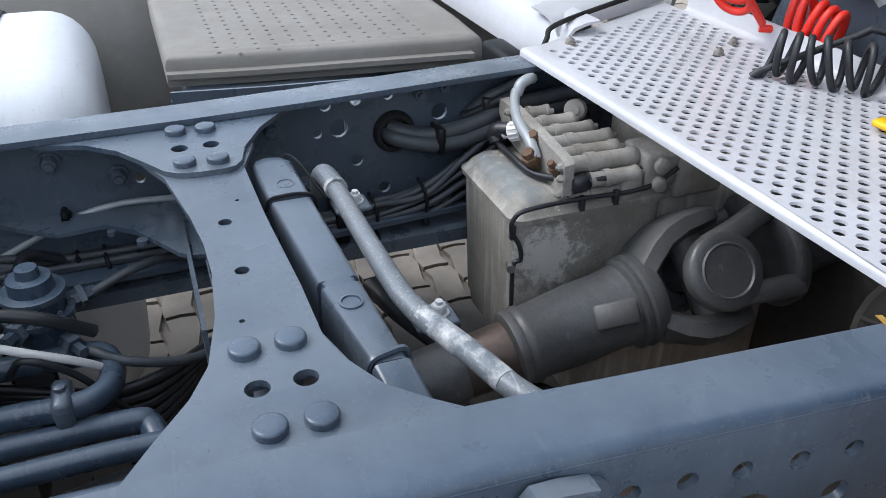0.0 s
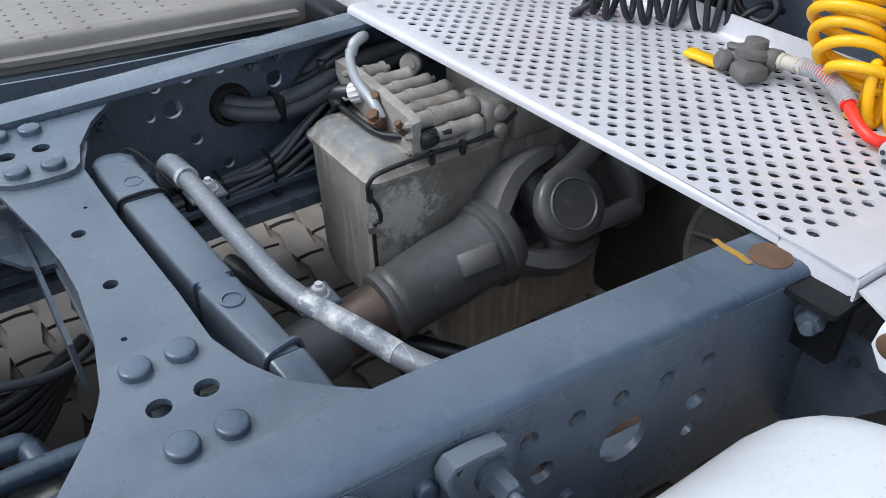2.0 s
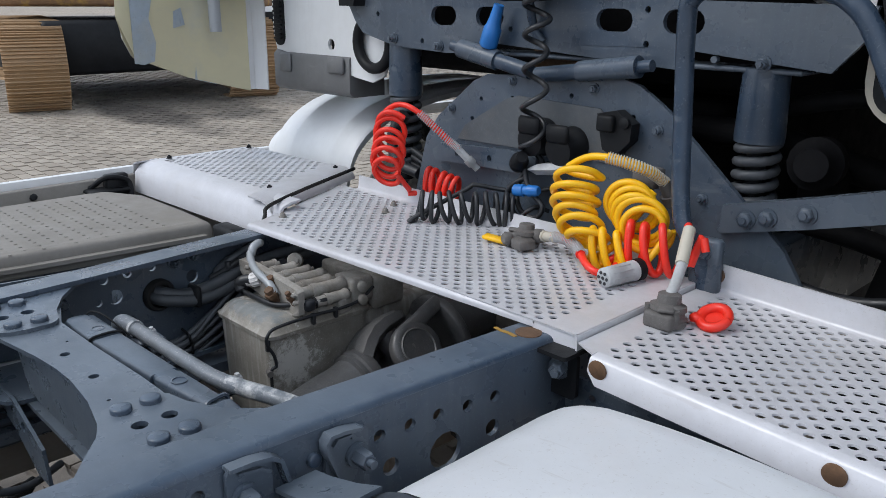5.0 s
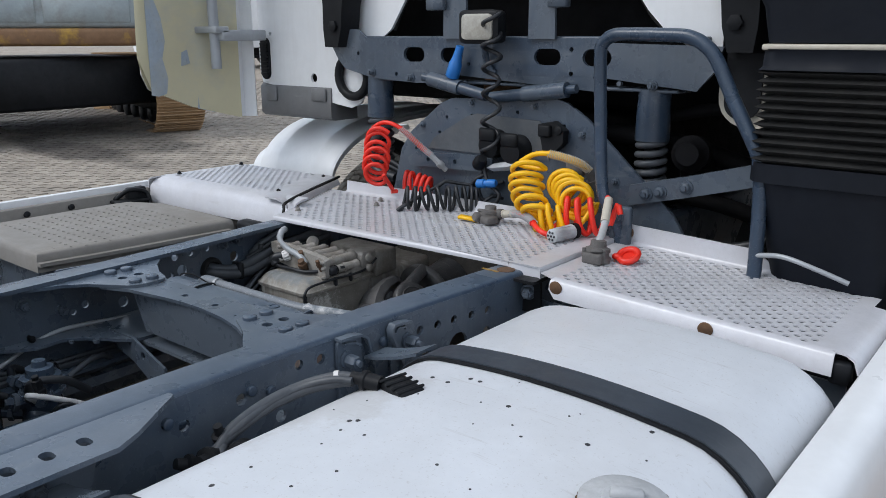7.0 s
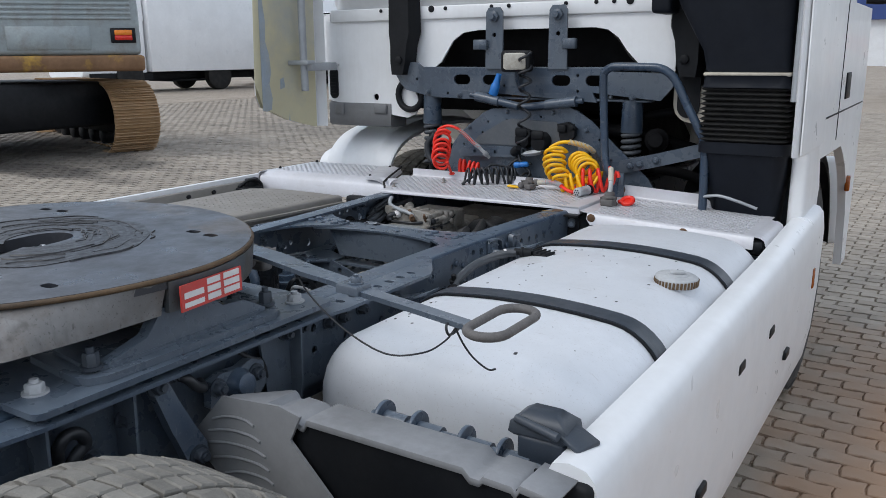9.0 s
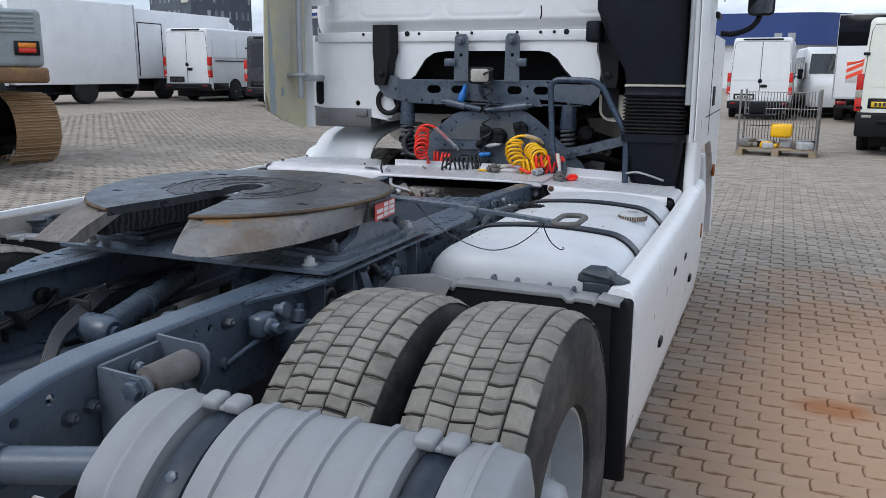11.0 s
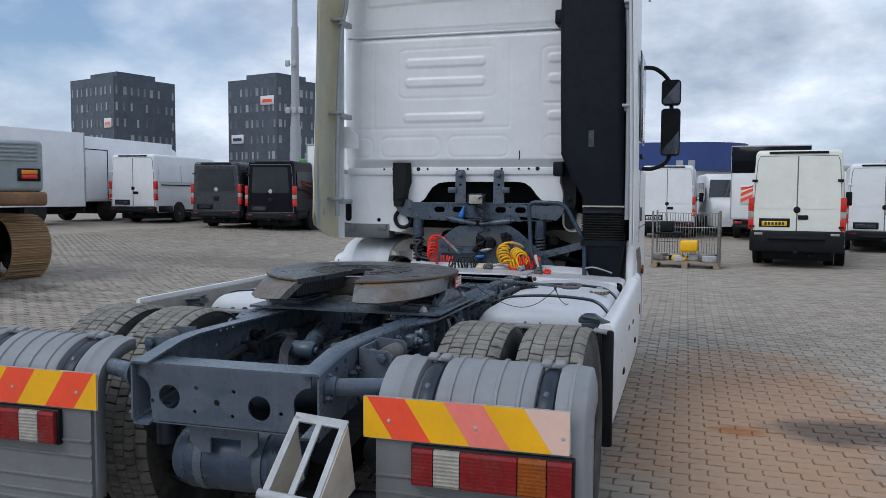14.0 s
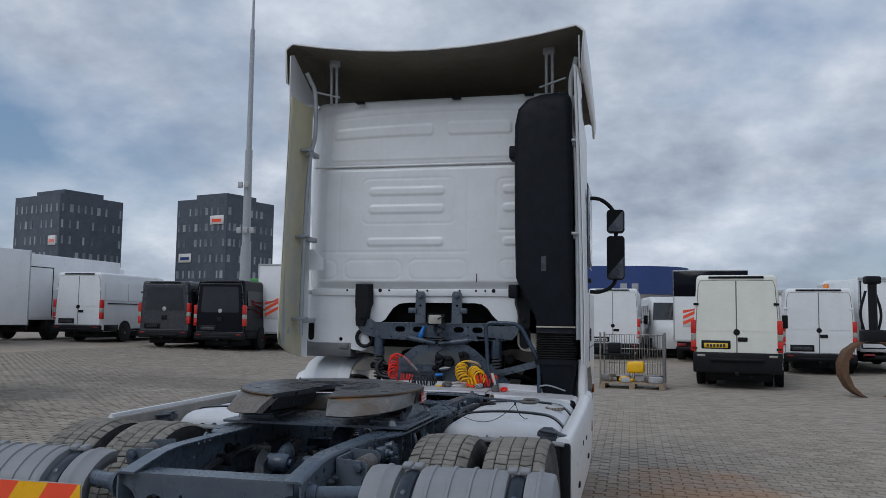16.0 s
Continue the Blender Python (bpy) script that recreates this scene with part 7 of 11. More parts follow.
# -- air reservoir under the rear --
bm = bmesh.new()
turned(bm, (-.30, -.72, .60), (1, 0, 0), ((0, .02), (.006, .07), (.02, .105), (.045, .122), (.08, .128), (.085, .131), (.09, .128), (.44, .128), (.445, .131), (.45, .128), (.485, .122), (.51, .105), (.524, .07), (.53, .02)), 36)
res = part("air_reservoir", bm, M["chassis"], truck, "blue-grey painted cylindrical air tank")
bm = bmesh.new()
plate(bm, [(-.17, .78), (.12, .78), (.12, .70), (.08, .66), (.05, .66), (.05, .72), (-.08, .72), (-.08, .66), (-.12, .66), (-.17, .70)], .008, upright(-.868))
part("bracket", bm, M["chassis"], res)
bm = bmesh.new()
for x in (-.155, .10):
    bm = bmesh.new()
    loft(bm, [[Vector((x + dx, -.72 + rr * math.sin(a), .60 + rr * math.cos(a))) for dx, rr in ((-.018, .129), (-.018, .133), (.018, .133), (.018, .129))] for a in [radians(-170 + 20 * k) for k in range(18)]])
    part("strap", bm, M["chassis"], res)

# -- folding step at the rear --
def lerp3(a, b, t):
    return Vector(a).lerp(Vector(b), t)


A, B, C, D = Vector((.335, -.985, .865)), Vector((.530, -.985, .850)), Vector((.315, -1.19, .660)), Vector((.515, -1.19, .645))
bm = bmesh.new()
nrm = (B - A).cross(C - A).normalized()


def bar(bm, p, q, w, th):
    d, (p, q) = (Vector(q) - Vector(p)).normalized(), (Vector(p), Vector(q))
    s = d.cross(nrm).normalized()
    loft(bm, [[c + s * a + nrm * b for a, b in ((-w, -th), (w, -th), (w, th), (-w, th))] for c in (p, q)])


bar(bm, A, B, .016, .005)
for t_ in (.06, .5, .94):
    bar(bm, lerp3(A, B, t_), lerp3(C, D, t_), .010, .005)
step = part("folding_step", bm, M["galv"], truck, "galvanised folding step with cream side plates")
bm = bmesh.new()
cyl(bm, C - (D - C) * .06, D + (D - C) * .06, .017, 16)
part("tread_tube", bm, M["galv"], step)
for p, q in ((A, C), (B, D)):
    bm = bmesh.new()
    ps = [p, q, q + Vector((0, .04, -.09)), p + Vector((0, .06, -.24))]
    o = Vector((.004, 0, 0))
    loft(bm, [[v - o for v in ps], [v + o for v in ps]])
    part("side_plate", bm, M["cream"], step, "cream painted side plate with rust")

# -- rear mudguards, reflective boards and lamp clusters --
def mudguard(side):
    e = new("mudguard")
    e.parent = truck
    e["label"] = "ribbed grey plastic mudguard with reflective board"
    x0, x1 = .590, 1.335
    base = [(-.620, 1.026), (-.650, 1.029), (-.69, 1.024), (-.74, 1.008), (-.79, .980), (-.84, .935), (-.865, .86), (-.872, .78), (-.872, .42)]
    line = smooth_line([(0, y, z) for y, z in base], 4)

    def offs(i, d):
        a, b = line[max(0, i - 1)], line[min(len(line) - 1, i + 1)]
        tg = (b - a).normalized()
        return line[i] + Vector((0, tg.z, -tg.y)) * d

    # height profile across: end shells proud, two strap gaps sunk
    prof = []
    for u, d in ((.0, -.05), (.002, .0), (.03, .006), (.085, .006), (.092, .012), (.105, .012), (.112, .006), (.150, .004), (.168, -.002), (.172, -.030), (.282, -.030), (.286, .002), (.30, .008)):
        prof.append((u, d))
    for k in range(4):
        c = .352 + .108 * k
        prof += [(c - .012, .008), (c - .008, .015), (c + .008, .015), (c + .012, .008)]
    prof += [(.735, .008), (.748, .002), (.752, -.030), (.838, -.030), (.842, .002), (.855, .008), (.898, .008), (.905, .015), (.918, .015), (.925, .008), (.975, .004), (.985, -.002), (1.0, -.05), (1.006, -.115)]
    bm = bmesh.new()
    rows = []
    for i in range(len(line)):
        row = []
        for u, d in prof:
            p = offs(i, d)
            row.append(bm.verts.new((side * (x0 + (x1 - x0) * u), p.y, p.z)))
        rows.append(row)
    for a, b in zip(rows, rows[1:]):
        for k in range(len(prof) - 1):
            bm.faces.new((a[k], a[k + 1], b[k + 1], b[k]))
    ob = part("shell", bm, M["fender"], e)
    sm = ob.modifiers.new("thick", "SOLIDIFY")
    sm.thickness, sm.offset = .004, -1
    for u in (.227, .795):
        bm = bmesh.new()
        xx = x0 + (x1 - x0) * u
        loft(bm, [[Vector((side * (xx + dx), *(offs(i, -.026 + dd)).yz)) for dx, dd in ((-.030, 0), (-.026, .012), (-.010, .018), (.010, .018), (.026, .012), (.030, 0))] for i in range(0, len(line) - 8)])
        part("strap", bm, M["strap"], e)
        bm = bmesh.new()
        p = offs(3, .004)
        box(bm, -.044, -.004, -.024, .020, -.008, .016, .008, 2, pose(side * xx, p.y, p.z, 8))
        box(bm, .004, .044, -.024, .020, -.008, .016, .008, 2, pose(side * xx, p.y, p.z, 8))
        box(bm, -.031, .031, -.02, .016, -.008, .004, .003, 1, pose(side * xx, p.y, p.z, 8))
        part("clip", bm, M["fender"], e)
        bm = bmesh.new()
        p = offs(17, -.014)
        turned(bm, (side * xx, p.y, p.z), (0, -.8, .6), ((0, .011), (.01, .011), (.012, .006)), 6)
        part("bolt", bm, M["chassis"], e)
    bm = bmesh.new()
    cyl(bm, (side * hw(-.85), -.87, .945), (side * .66, -.745, .938), .034, 20)
    turned(bm, (side * hw(-.85), -.87, .945), (side, .18, 0), ((0, .06), (.012, .06), (.016, .046), (.05, .040)), 20)
    for dz, dy in ((.045, .0), (-.045, .0), (0, .05)):
        bolt_mesh(bm, (side * (hw(-.85) + .01), -.87 + dy, .945 + dz), (side, 0, 0), .011, .02)
    part("support_tube", bm, M["chassis"], e)
    # reflective board with slanted stripes
    bx0, bx1, bz0, bz1, by = .556, 1.280, .790, .940, -.905
    bm = bmesh.new()
    plate(bm, rrect2(bx0, bx1, bz0, bz1, .008, 3), .003, lambda u, v, w: (side * u, by + .001 + w, v))
    board = part("reflective_board", bm, M["galv"], e, "yellow and red diagonally striped reflective board")
    n = 5
    wd = (bx1 - bx0) / n
    hh = bz1 - bz0
    sl = .095
    cuts = [bx0 + .015 + .1385 * k for k in range(6)]
    cols = ["haz_yellow", "haz_red", "haz_yellow", "haz_faded" if side > 0 else "haz_red", "haz_yellow", "haz_pale" if side > 0 else "haz_faded"]
    edges_ = [(bx0 - .2, bx0 - .2)] + [(c, c + sl) for c in cuts[:5]] + [(bx1 + .2, bx1 + .2)]
    for k in range(6):
        (t0, b0), (t1, b1) = edges_[k], edges_[k + 1]
        poly = []
        for q in ((t0, bz1), (t1, bz1), (b1, bz0), (b0, bz0)):
            poly.append(q)
        # clip to the board
        def clip(pl, lim, keep):
            out_ = []
            for i, a in enumerate(pl):
                b = pl[(i + 1) % len(pl)]
                ia, ib = keep(a[0] - lim), keep(b[0] - lim)
                if ia:
                    out_.append(a)
                if ia != ib:
                    tt = (lim - a[0]) / (b[0] - a[0])
                    out_.append((lim, a[1] + (b[1] - a[1]) * tt))
            return out_
        poly = clip(clip(poly, bx0 + .003, lambda v: v >= 0), bx1 - .003, lambda v: v <= 0)
        if len(poly) > 2:
            bm = bmesh.new()
            plate(bm, [(x, max(bz0 + .003, min(bz1 - .003, z))) for x, z in poly], .002, lambda u, v, w: (side * u, by - .003 + w, v))
            part("stripe", bm, M[cols[k]], board)
    for x in (.653, .962, 1.255):
        bm = bmesh.new()
        turned(bm, (side * x, by - .003, .857 if x < 1.2 else .848), (0, -1, 0), ((0, .007), (.003, .006), (.004, .003)), 12)
        part("rivet", bm, M["galv"], board)
    # flap body below with ribs, and the lamp cluster
    bm = bmesh.new()
    ridge = [(-.872, .30), (-.892, .30)] + [q for z in (.40, .44, .50, .60, .66) for q in ((-.892, z - .006), (-.899, z - .003), (-.899, z + .003), (-.892, z + .006))] + [(-.892, .79), (-.872, .79)]
    loft(bm, [[Vector((side * x, y, z)) for y, z in ridge] for x in (.60, 1.285)])
    part("flap", bm, M["flap"], e)
    bm = bmesh.new()
    box(bm, side * .60 if side > 0 else -1.27, side * 1.27 if side > 0 else -.60, -.885, -.880, .06, .34, .002, 1)
    part("rubber_flap", bm, M["rubber"], e)
    bm = bmesh.new()
    xa, xb = sorted((side * .735, side * 1.295))
    box(bm, xa, xb, -.915, -.88, .640, .782, .006, 2)
    lamp = part("tail_lamp", bm, M["black"], e, "rear lamp cluster with red, clear and amber lenses")
    for a, b, c, nm in ((.745, .818, "lens_red", "lens"), (.822, .912, "lens_clear", "lens"), (.916, 1.108, "lens_red", "lens"), (1.112, 1.205, "lens_amber", "lens"), (1.209, 1.288, "lens_red", "lens")):
        xa, xb = sorted((side * a, side * b))
        bm = bmesh.new()
        wave = [(-.912, .648), (-.930, .648)] + [q for k in range(9) for q in ((-.932, .655 + .013 * k), (-.9350, .6565 + .013 * k), (-.9350, .6600 + .013 * k), (-.932, .6615 + .013 * k))] + [(-.930, .775), (-.912, .775)]
        loft(bm, [[Vector((x, y, z)) for y, z in wave] for x in (xa, xb)])
        ln = part(nm, bm, M[c], lamp)
    return e


mudguard(1)
mudguard(-1)
# front half of the mudguard behind the tank: an upright splash panel
for side in (1, -1):
    xs = [(.540, -.004), (.548, .0), (.640, .002), (.648, -.012), (.668, -.012), (.674, -.004), (.722, -.006), (.734, -.014), (.742, -.014), (.750, .0), (1.090, .0), (1.104, -.014), (1.122, -.014), (1.128, -.006), (1.180, -.008), (1.188, -.016), (1.196, -.002), (1.262, -.010)]
    base = [(.622, .925), (.621, .968), (.614, .976), (.530, .980), (.522, .977), (.5195, .966)]
    bm = bmesh.new()
    rows = [[bm.verts.new((side * x, y, z + d)) for x, d in xs] for y, z in base]
    for row in rows[:3]:
        for v in row:
            v.co.x = side * max(abs(v.co.x), .625 + (abs(v.co.x) - .54) * .05)
    for a, b in zip(rows, rows[1:]):
        for k in range(len(xs) - 1):
            bm.faces.new((a[k], a[k + 1], b[k + 1], b[k]))
    ob = part("splash_panel", bm, M["splash"], truck, "moulded grey splash panel in front of the rear wheels")
    sm = ob.modifiers.new("thick", "SOLIDIFY")
    sm.thickness = .004
    # lower face of the grey panel; wheel-well shade and dirt are in its black
    bm = bmesh.new()
    rows = []
    for k in range(9):
        z = .958 - .069 * k
        rows.append([Vector((side * x, .526 + .06 * (k / 8) ** 2 + dy, z + .006)) for x, dy in ((.56, 0), (.9, 0), (1.235, 0), (1.235, .012), (.9, .012), (.56, .012))])
    loft(bm, rows)
    part("inner_liner", bm, M["black"], ob)
    bm = bmesh.new()
    corner = [(.535, .980), (.428, .864), (.560, .765), (.62, .70), (.80, .70), (.815, .835), (.715, .930), (.742, .985), (.690, .995)]
    plate(bm, corner, .006, lambda u, v, w: (side * u, .512 + w, v))
    face_ = part("corner_face", bm, M["splash"], ob)
    for k, (xa, za, ln_) in enumerate(((.505, .925, .115), (.490, .895, .145), (.478, .866, .170), (.500, .838, .155), (.530, .812, .135), (.555, .786, .120))):
        bm = bmesh.new()
        pts = [(xa, za), (xa + ln_ * .4, za + .016), (xa + ln_ * .8, za + .019), (xa + ln_, za + .012)]
        hose(bm, [(side * x, .511, z) for x, z in pts], .0030, 6)
        part("pressed_rib", bm, M["splash"], face_)
    bm = bmesh.new()
    box(bm, -.045, .045, -.030, .030, -.09, -.01, .008, 2, pose(side * 1.165, .685, 1.0))
    loft(bm, [[Vector((side * (1.160 + x), .690 + y, z)) for x, y in ((-.062 * s_, -.040 * s_), (.062 * s_, -.040 * s_), (.062 * s_, .040 * s_), (-.062 * s_, .040 * s_))] for z, s_ in ((.985, .75), (.992, .9), (1.012, .85), (1.032, .40))])
    latch = part("latch_box", bm, M["strap"], ob)
    bm = bmesh.new()
    box(bm, -.012, .075, -.030, .028, -.006, .005, .003, 1, pose(side * 1.185, .690, 1.012, 0, 16 * side, -18 * side))
    turned(bm, (side * 1.12, .655, 1.02), (side, -.2, -.1), ((0, .008), (.09, .008)), 8)
    part("lever", bm, M["strap"], latch)
    bm = bmesh.new()
    cyl(bm, (side * .80, .660, .944), (side * 1.17, .660, .932), .013, 14)
    part("support_bar", bm, M["chassis"], ob)
    for k in range(4):
        bm = bmesh.new()
        x = (.823, .902, 1.008, 1.088)[k]
        turned(bm, (side * x, .660, .944 - .004 * k), (side, .03, -.01), ((0, .020), (.0, .037), (.002, .038), (.006, .038), (.008, .037), (.009, .018)), 22)
        turned(bm, (side * (x + .009), .660, .944 - .004 * k), (side, .03, -.01), ((0, .019), (.05, .018)), 16)
        part("roller", bm, M["chassis"], ob)

# ---- cab ----
CY = 2.88
bm = bmesh.new()


def cab_ring(y, w, z0, z1, r=.14):
    return [Vector((x, y, z)) for x, z in rrect2(-w, w, z0, z1, r, 5)]


loft(bm, [cab_ring(CY + .06, 1.14, 1.84, 3.50, .10), cab_ring(CY + .10, 1.185, 1.82, 3.54, .12), cab_ring(3.3, 1.20, 1.60, 3.56), cab_ring(4.2, 1.195, 1.25, 3.50), cab_ring(4.6, 1.15, 1.0, 3.3, .2), cab_ring(4.95, 1.04, .9, 2.4, .25)])
cab = part("cab", bm, M["white"], truck, "white high-roof sleeper cab, dusty, with open fairings")
# pressed back wall: a grid relief with recessed fields and ribs
# raised ribs (x0, x1, z0, z1), pressed outlines, and straight grooves of the sheet
RIBS = [(-.617, .062, 2.668, 2.748), (-.620, .060, 2.510, 2.592), (-.632, .055, 2.226, 2.305), (.56, .95, 2.668, 2.748), (.56, .95, 2.510, 2.592), (.56, .95, 2.226, 2.305),
        (-.995, -.05, 3.195, 3.300), (.078, .66, 3.191, 3.312)]
OUTLINES = [(-.682, .154, 2.426, 2.82), (.512, 1.0, 2.36, 2.80), (-1.03, .76, 2.985, 3.40), (-1.10, -.905, 1.945, 2.108), (-.828, -.32, 1.945, 2.110), (-.248, .252, 1.945, 2.113), (.53, .95, 1.945, 2.111)]
GROOVES = [("v", -.893, 2.18, 2.88), ("v", .262, 2.18, 2.88), ("h", 2.181, -1.05, .262), ("h", 2.36, .52, .95)]


def rect_dist(x, z, r, rad=.06):
    """Signed distance to a rounded rectangle."""
    cx, cz, hx, hz = (r[0] + r[1]) / 2, (r[2] + r[3]) / 2, (r[1] - r[0]) / 2, (r[3] - r[2]) / 2
    rad = min(rad, hx, hz)
    qx, qz = abs(x - cx) - hx + rad, abs(z - cz) - hz + rad
    return math.hypot(max(qx, 0), max(qz, 0)) + min(max(qx, qz), 0) - rad


def soft_box(v, a, b, s):
    return max(0.0, min(1.0, min(v - a, b - v) / s + .5))


bm = bmesh.new()
xs = np.linspace(-1.145, 1.145, 230)
zs = np.linspace(1.86, 3.53, 170)
grid = []
for z in zs:
    row = []
    for x in xs:
        d = .0
        for r_ in RIBS:
            d += .009 * max(0.0, min(1.0, -rect_dist(x, z, r_, .035) / .014))
        for r_ in OUTLINES:
            d -= .0045 * max(0.0, 1 - abs(rect_dist(x, z, r_)) / .011)
        for ax_, at_, lo_, hi_ in GROOVES:
            u_, w_ = (x, z) if ax_ == "v" else (z, x)
            if lo_ < w_ < hi_:
                d -= .005 * max(0.0, 1 - abs(u_ - at_) / .011)
        # the lower panel bulges out; its edges and the cross seam fall back
        bul = soft_box(x, -1.06, 1.06, .10) * soft_box(z, 1.90, 2.92, .05)
        d += .045 * bul + .02 * soft_box(z, 2.965, 3.48, .06) * soft_box(x, -1.07, 1.07, .12)
        edge = max(0.0, abs(x) - 1.07) ** 2 * 5 + max(0.0, z - 3.44) ** 2 * 5
        xx = x * (1 - .055 * max(0.0, (z - 2.7) / .8))
        zz = z - .06 * (abs(x) / 1.1) ** 2.5 * max(0.0, (z - 3.0) / .5)
        row.append(bm.verts.new((xx, CY + .045 - d + edge, zz)))
    grid.append(row)
for a, b in zip(grid, grid[1:]):
    for k in range(len(xs) - 1):
        bm.faces.new((a[k], a[k + 1], b[k + 1], b[k]))
bw = part("back_panel", bm, M["white"], cab, "pressed white sheet back wall with ribs", 60)
bw.modifiers.new("thick", "SOLIDIFY").thickness = .003
bm = bmesh.new()
box(bm, -1.13, 1.10, CY + .0, CY + .03, 2.928, 2.945, .005, 1)
box(bm, -1.13, 1.12, CY - .002, CY + .03, 1.80, 1.862, .006, 2)
part("seam_flange", bm, M["white"], cab)
for x in (-.80, -.72, -.64, -.50, -.42, -.17, -.08, .20, .34, .42, .49, .62):
    bm = bmesh.new()
    r = .016 if x in (-.50, .49) else .009
    turned(bm, (x, CY - .002, 1.848), (0, -1, 0), ((0, r), (.004, r), (.006, r * .6)), 12)
    part("bolt", bm, M["black"], cab)
bm = bmesh.new()
hose(bm, [(.352, CY - .052, 1.99), (.356, CY - .054, 1.95), (.350, CY - .053, 1.915)], .004, 6)
part("scratch", bm, M["black"], cab)
# lower apron with the arch
bm = bmesh.new()
apron = [(-1.17, 1.81), (-1.17, 1.45), (-1.155, 1.40), (-1.05, 1.385), (-.9, 1.37), (-.74, 1.335), (-.66, 1.325), (-.61, 1.345), (-.585, 1.39), (-.60, 1.44), (-.64, 1.50), (-.62, 1.545), (-.50, 1.57), (-.455, 1.60), (-.42, 1.65), (-.385, 1.70), (-.33, 1.735), (-.25, 1.745), (.33, 1.745), (.39, 1.735), (.44, 1.70), (.48, 1.645), (.53, 1.595), (.60, 1.55), (.66, 1.53), (.70, 1.50), (1.16, 1.50), (1.17, 1.56), (1.17, 1.81)]
plate(bm, apron, .010, upright(CY + .012), [disc2(-.855, 1.425, .017), disc2(-1.10, 1.585, .008)])
part("apron", bm, M["white"], cab)
bm = bmesh.new()
loft(bm, [[Vector((x, y, z)) for y, z in ((2.90, 1.40), (2.885, 1.385), (2.885, 1.285), (2.90, 1.272), (3.02, 1.272), (3.02, 1.40))] for x in (-1.165, -1.0, -.76)])
box(bm, -1.12, -1.06, 2.872, 2.886, 1.33, 1.39, .006, 1)
box(bm, -.86, -.78, 2.872, 2.886, 1.34, 1.39, .006, 1)
part("sill", bm, M["flap"], cab, "battered grey sill under the cab corner")
bm = bmesh.new()
plate(bm, slot2(0, 0, .16, .052), .012, lambda u, v, w: (-1.128 + v, CY + .004 + w, 1.492 + u))
vent = part("vent", bm, M["black"], cab)
bm = bmesh.new()
for k in range(9):
    box(bm, -1.148, -1.108, CY - .004, CY + .008, 1.432 + .014 * k, 1.438 + .014 * k)
part("louvre", bm, M["black"], vent)
bm = bmesh.new()
hose(bm, [(-.46, CY + .03, 1.60), (-.40, CY + .03, 1.70), (-.31, CY + .03, 1.75), (0, CY + .03, 1.757), (.34, CY + .03, 1.75), (.43, CY + .03, 1.705), (.49, CY + .03, 1.63), (.53, CY + .03, 1.595)], .010, 8)
part("arch_seal", bm, M["rubber"], cab)
# underside, engine and tunnel behind the beam; their shade is in the near-black colour
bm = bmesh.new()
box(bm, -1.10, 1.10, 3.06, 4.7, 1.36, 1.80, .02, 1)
part("cab_floor", bm, M["shade_black"], cab)
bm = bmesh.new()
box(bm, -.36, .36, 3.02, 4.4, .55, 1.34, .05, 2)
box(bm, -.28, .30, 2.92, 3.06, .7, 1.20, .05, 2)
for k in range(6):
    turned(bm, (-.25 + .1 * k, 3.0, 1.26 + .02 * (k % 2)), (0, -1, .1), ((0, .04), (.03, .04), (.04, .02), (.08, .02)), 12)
eng = part("engine", bm, M["shade_black"], truck, "dark greasy engine and gearbox in the shade")
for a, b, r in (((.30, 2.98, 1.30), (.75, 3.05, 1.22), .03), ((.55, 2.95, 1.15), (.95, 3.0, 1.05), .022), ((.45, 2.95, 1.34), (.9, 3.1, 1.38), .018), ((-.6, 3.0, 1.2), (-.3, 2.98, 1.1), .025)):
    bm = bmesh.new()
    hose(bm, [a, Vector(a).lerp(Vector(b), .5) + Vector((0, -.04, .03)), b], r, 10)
    part("pipe", bm, M["shade_black"], eng)
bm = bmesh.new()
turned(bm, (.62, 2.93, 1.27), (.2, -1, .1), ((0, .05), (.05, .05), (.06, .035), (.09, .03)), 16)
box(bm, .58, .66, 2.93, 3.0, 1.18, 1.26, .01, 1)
part("compressor", bm, M["shade_black"], eng)
bm = bmesh.new()
turned(bm, (.02, 2.97, 1.43), (1, 0, .1), ((-.12, .03), (-.1, .05), (.08, .05), (.12, .03)), 16)
part("exhaust_elbow", bm, M["rust"], eng)

# -- cab suspension beam, posts and work lamp --
bm = bmesh.new()
bo = [(-.69, 1.545), (-.66, 1.500), (-.627, 1.468), (-.50, 1.441), (-.30, 1.430), (-.233, 1.432), (-.158, 1.462), (.353, 1.470), (.374, 1.428), (.653, 1.441), (.698, 1.494), (.715, 1.553), (.40, 1.560), (.38, 1.572), (-.52, 1.572), (-.56, 1.60), (-.66, 1.60)]
sh = [slot2(x, 1.520, .090, .046) for x in (-.304, -.147, .204, .364)]
plate(bm, bo, .012, upright(2.835), sh + [disc2(x, z, .007, 8) for x, z in ((-.383, 1.456), (-.08, 1.494), (.283, 1.542), (.284, 1.475), (.434, 1.453), (-.56, 1.52))])
box(bm, -.62, .66, 2.845, 2.93, 1.565, 1.577, .003, 1)
box(bm, -.50, .60, 2.845, 2.93, 1.432, 1.442, .003, 1)
sus = part("cab_beam", bm, M["chassis"], truck, "blue-grey cab suspension beam with oval holes")
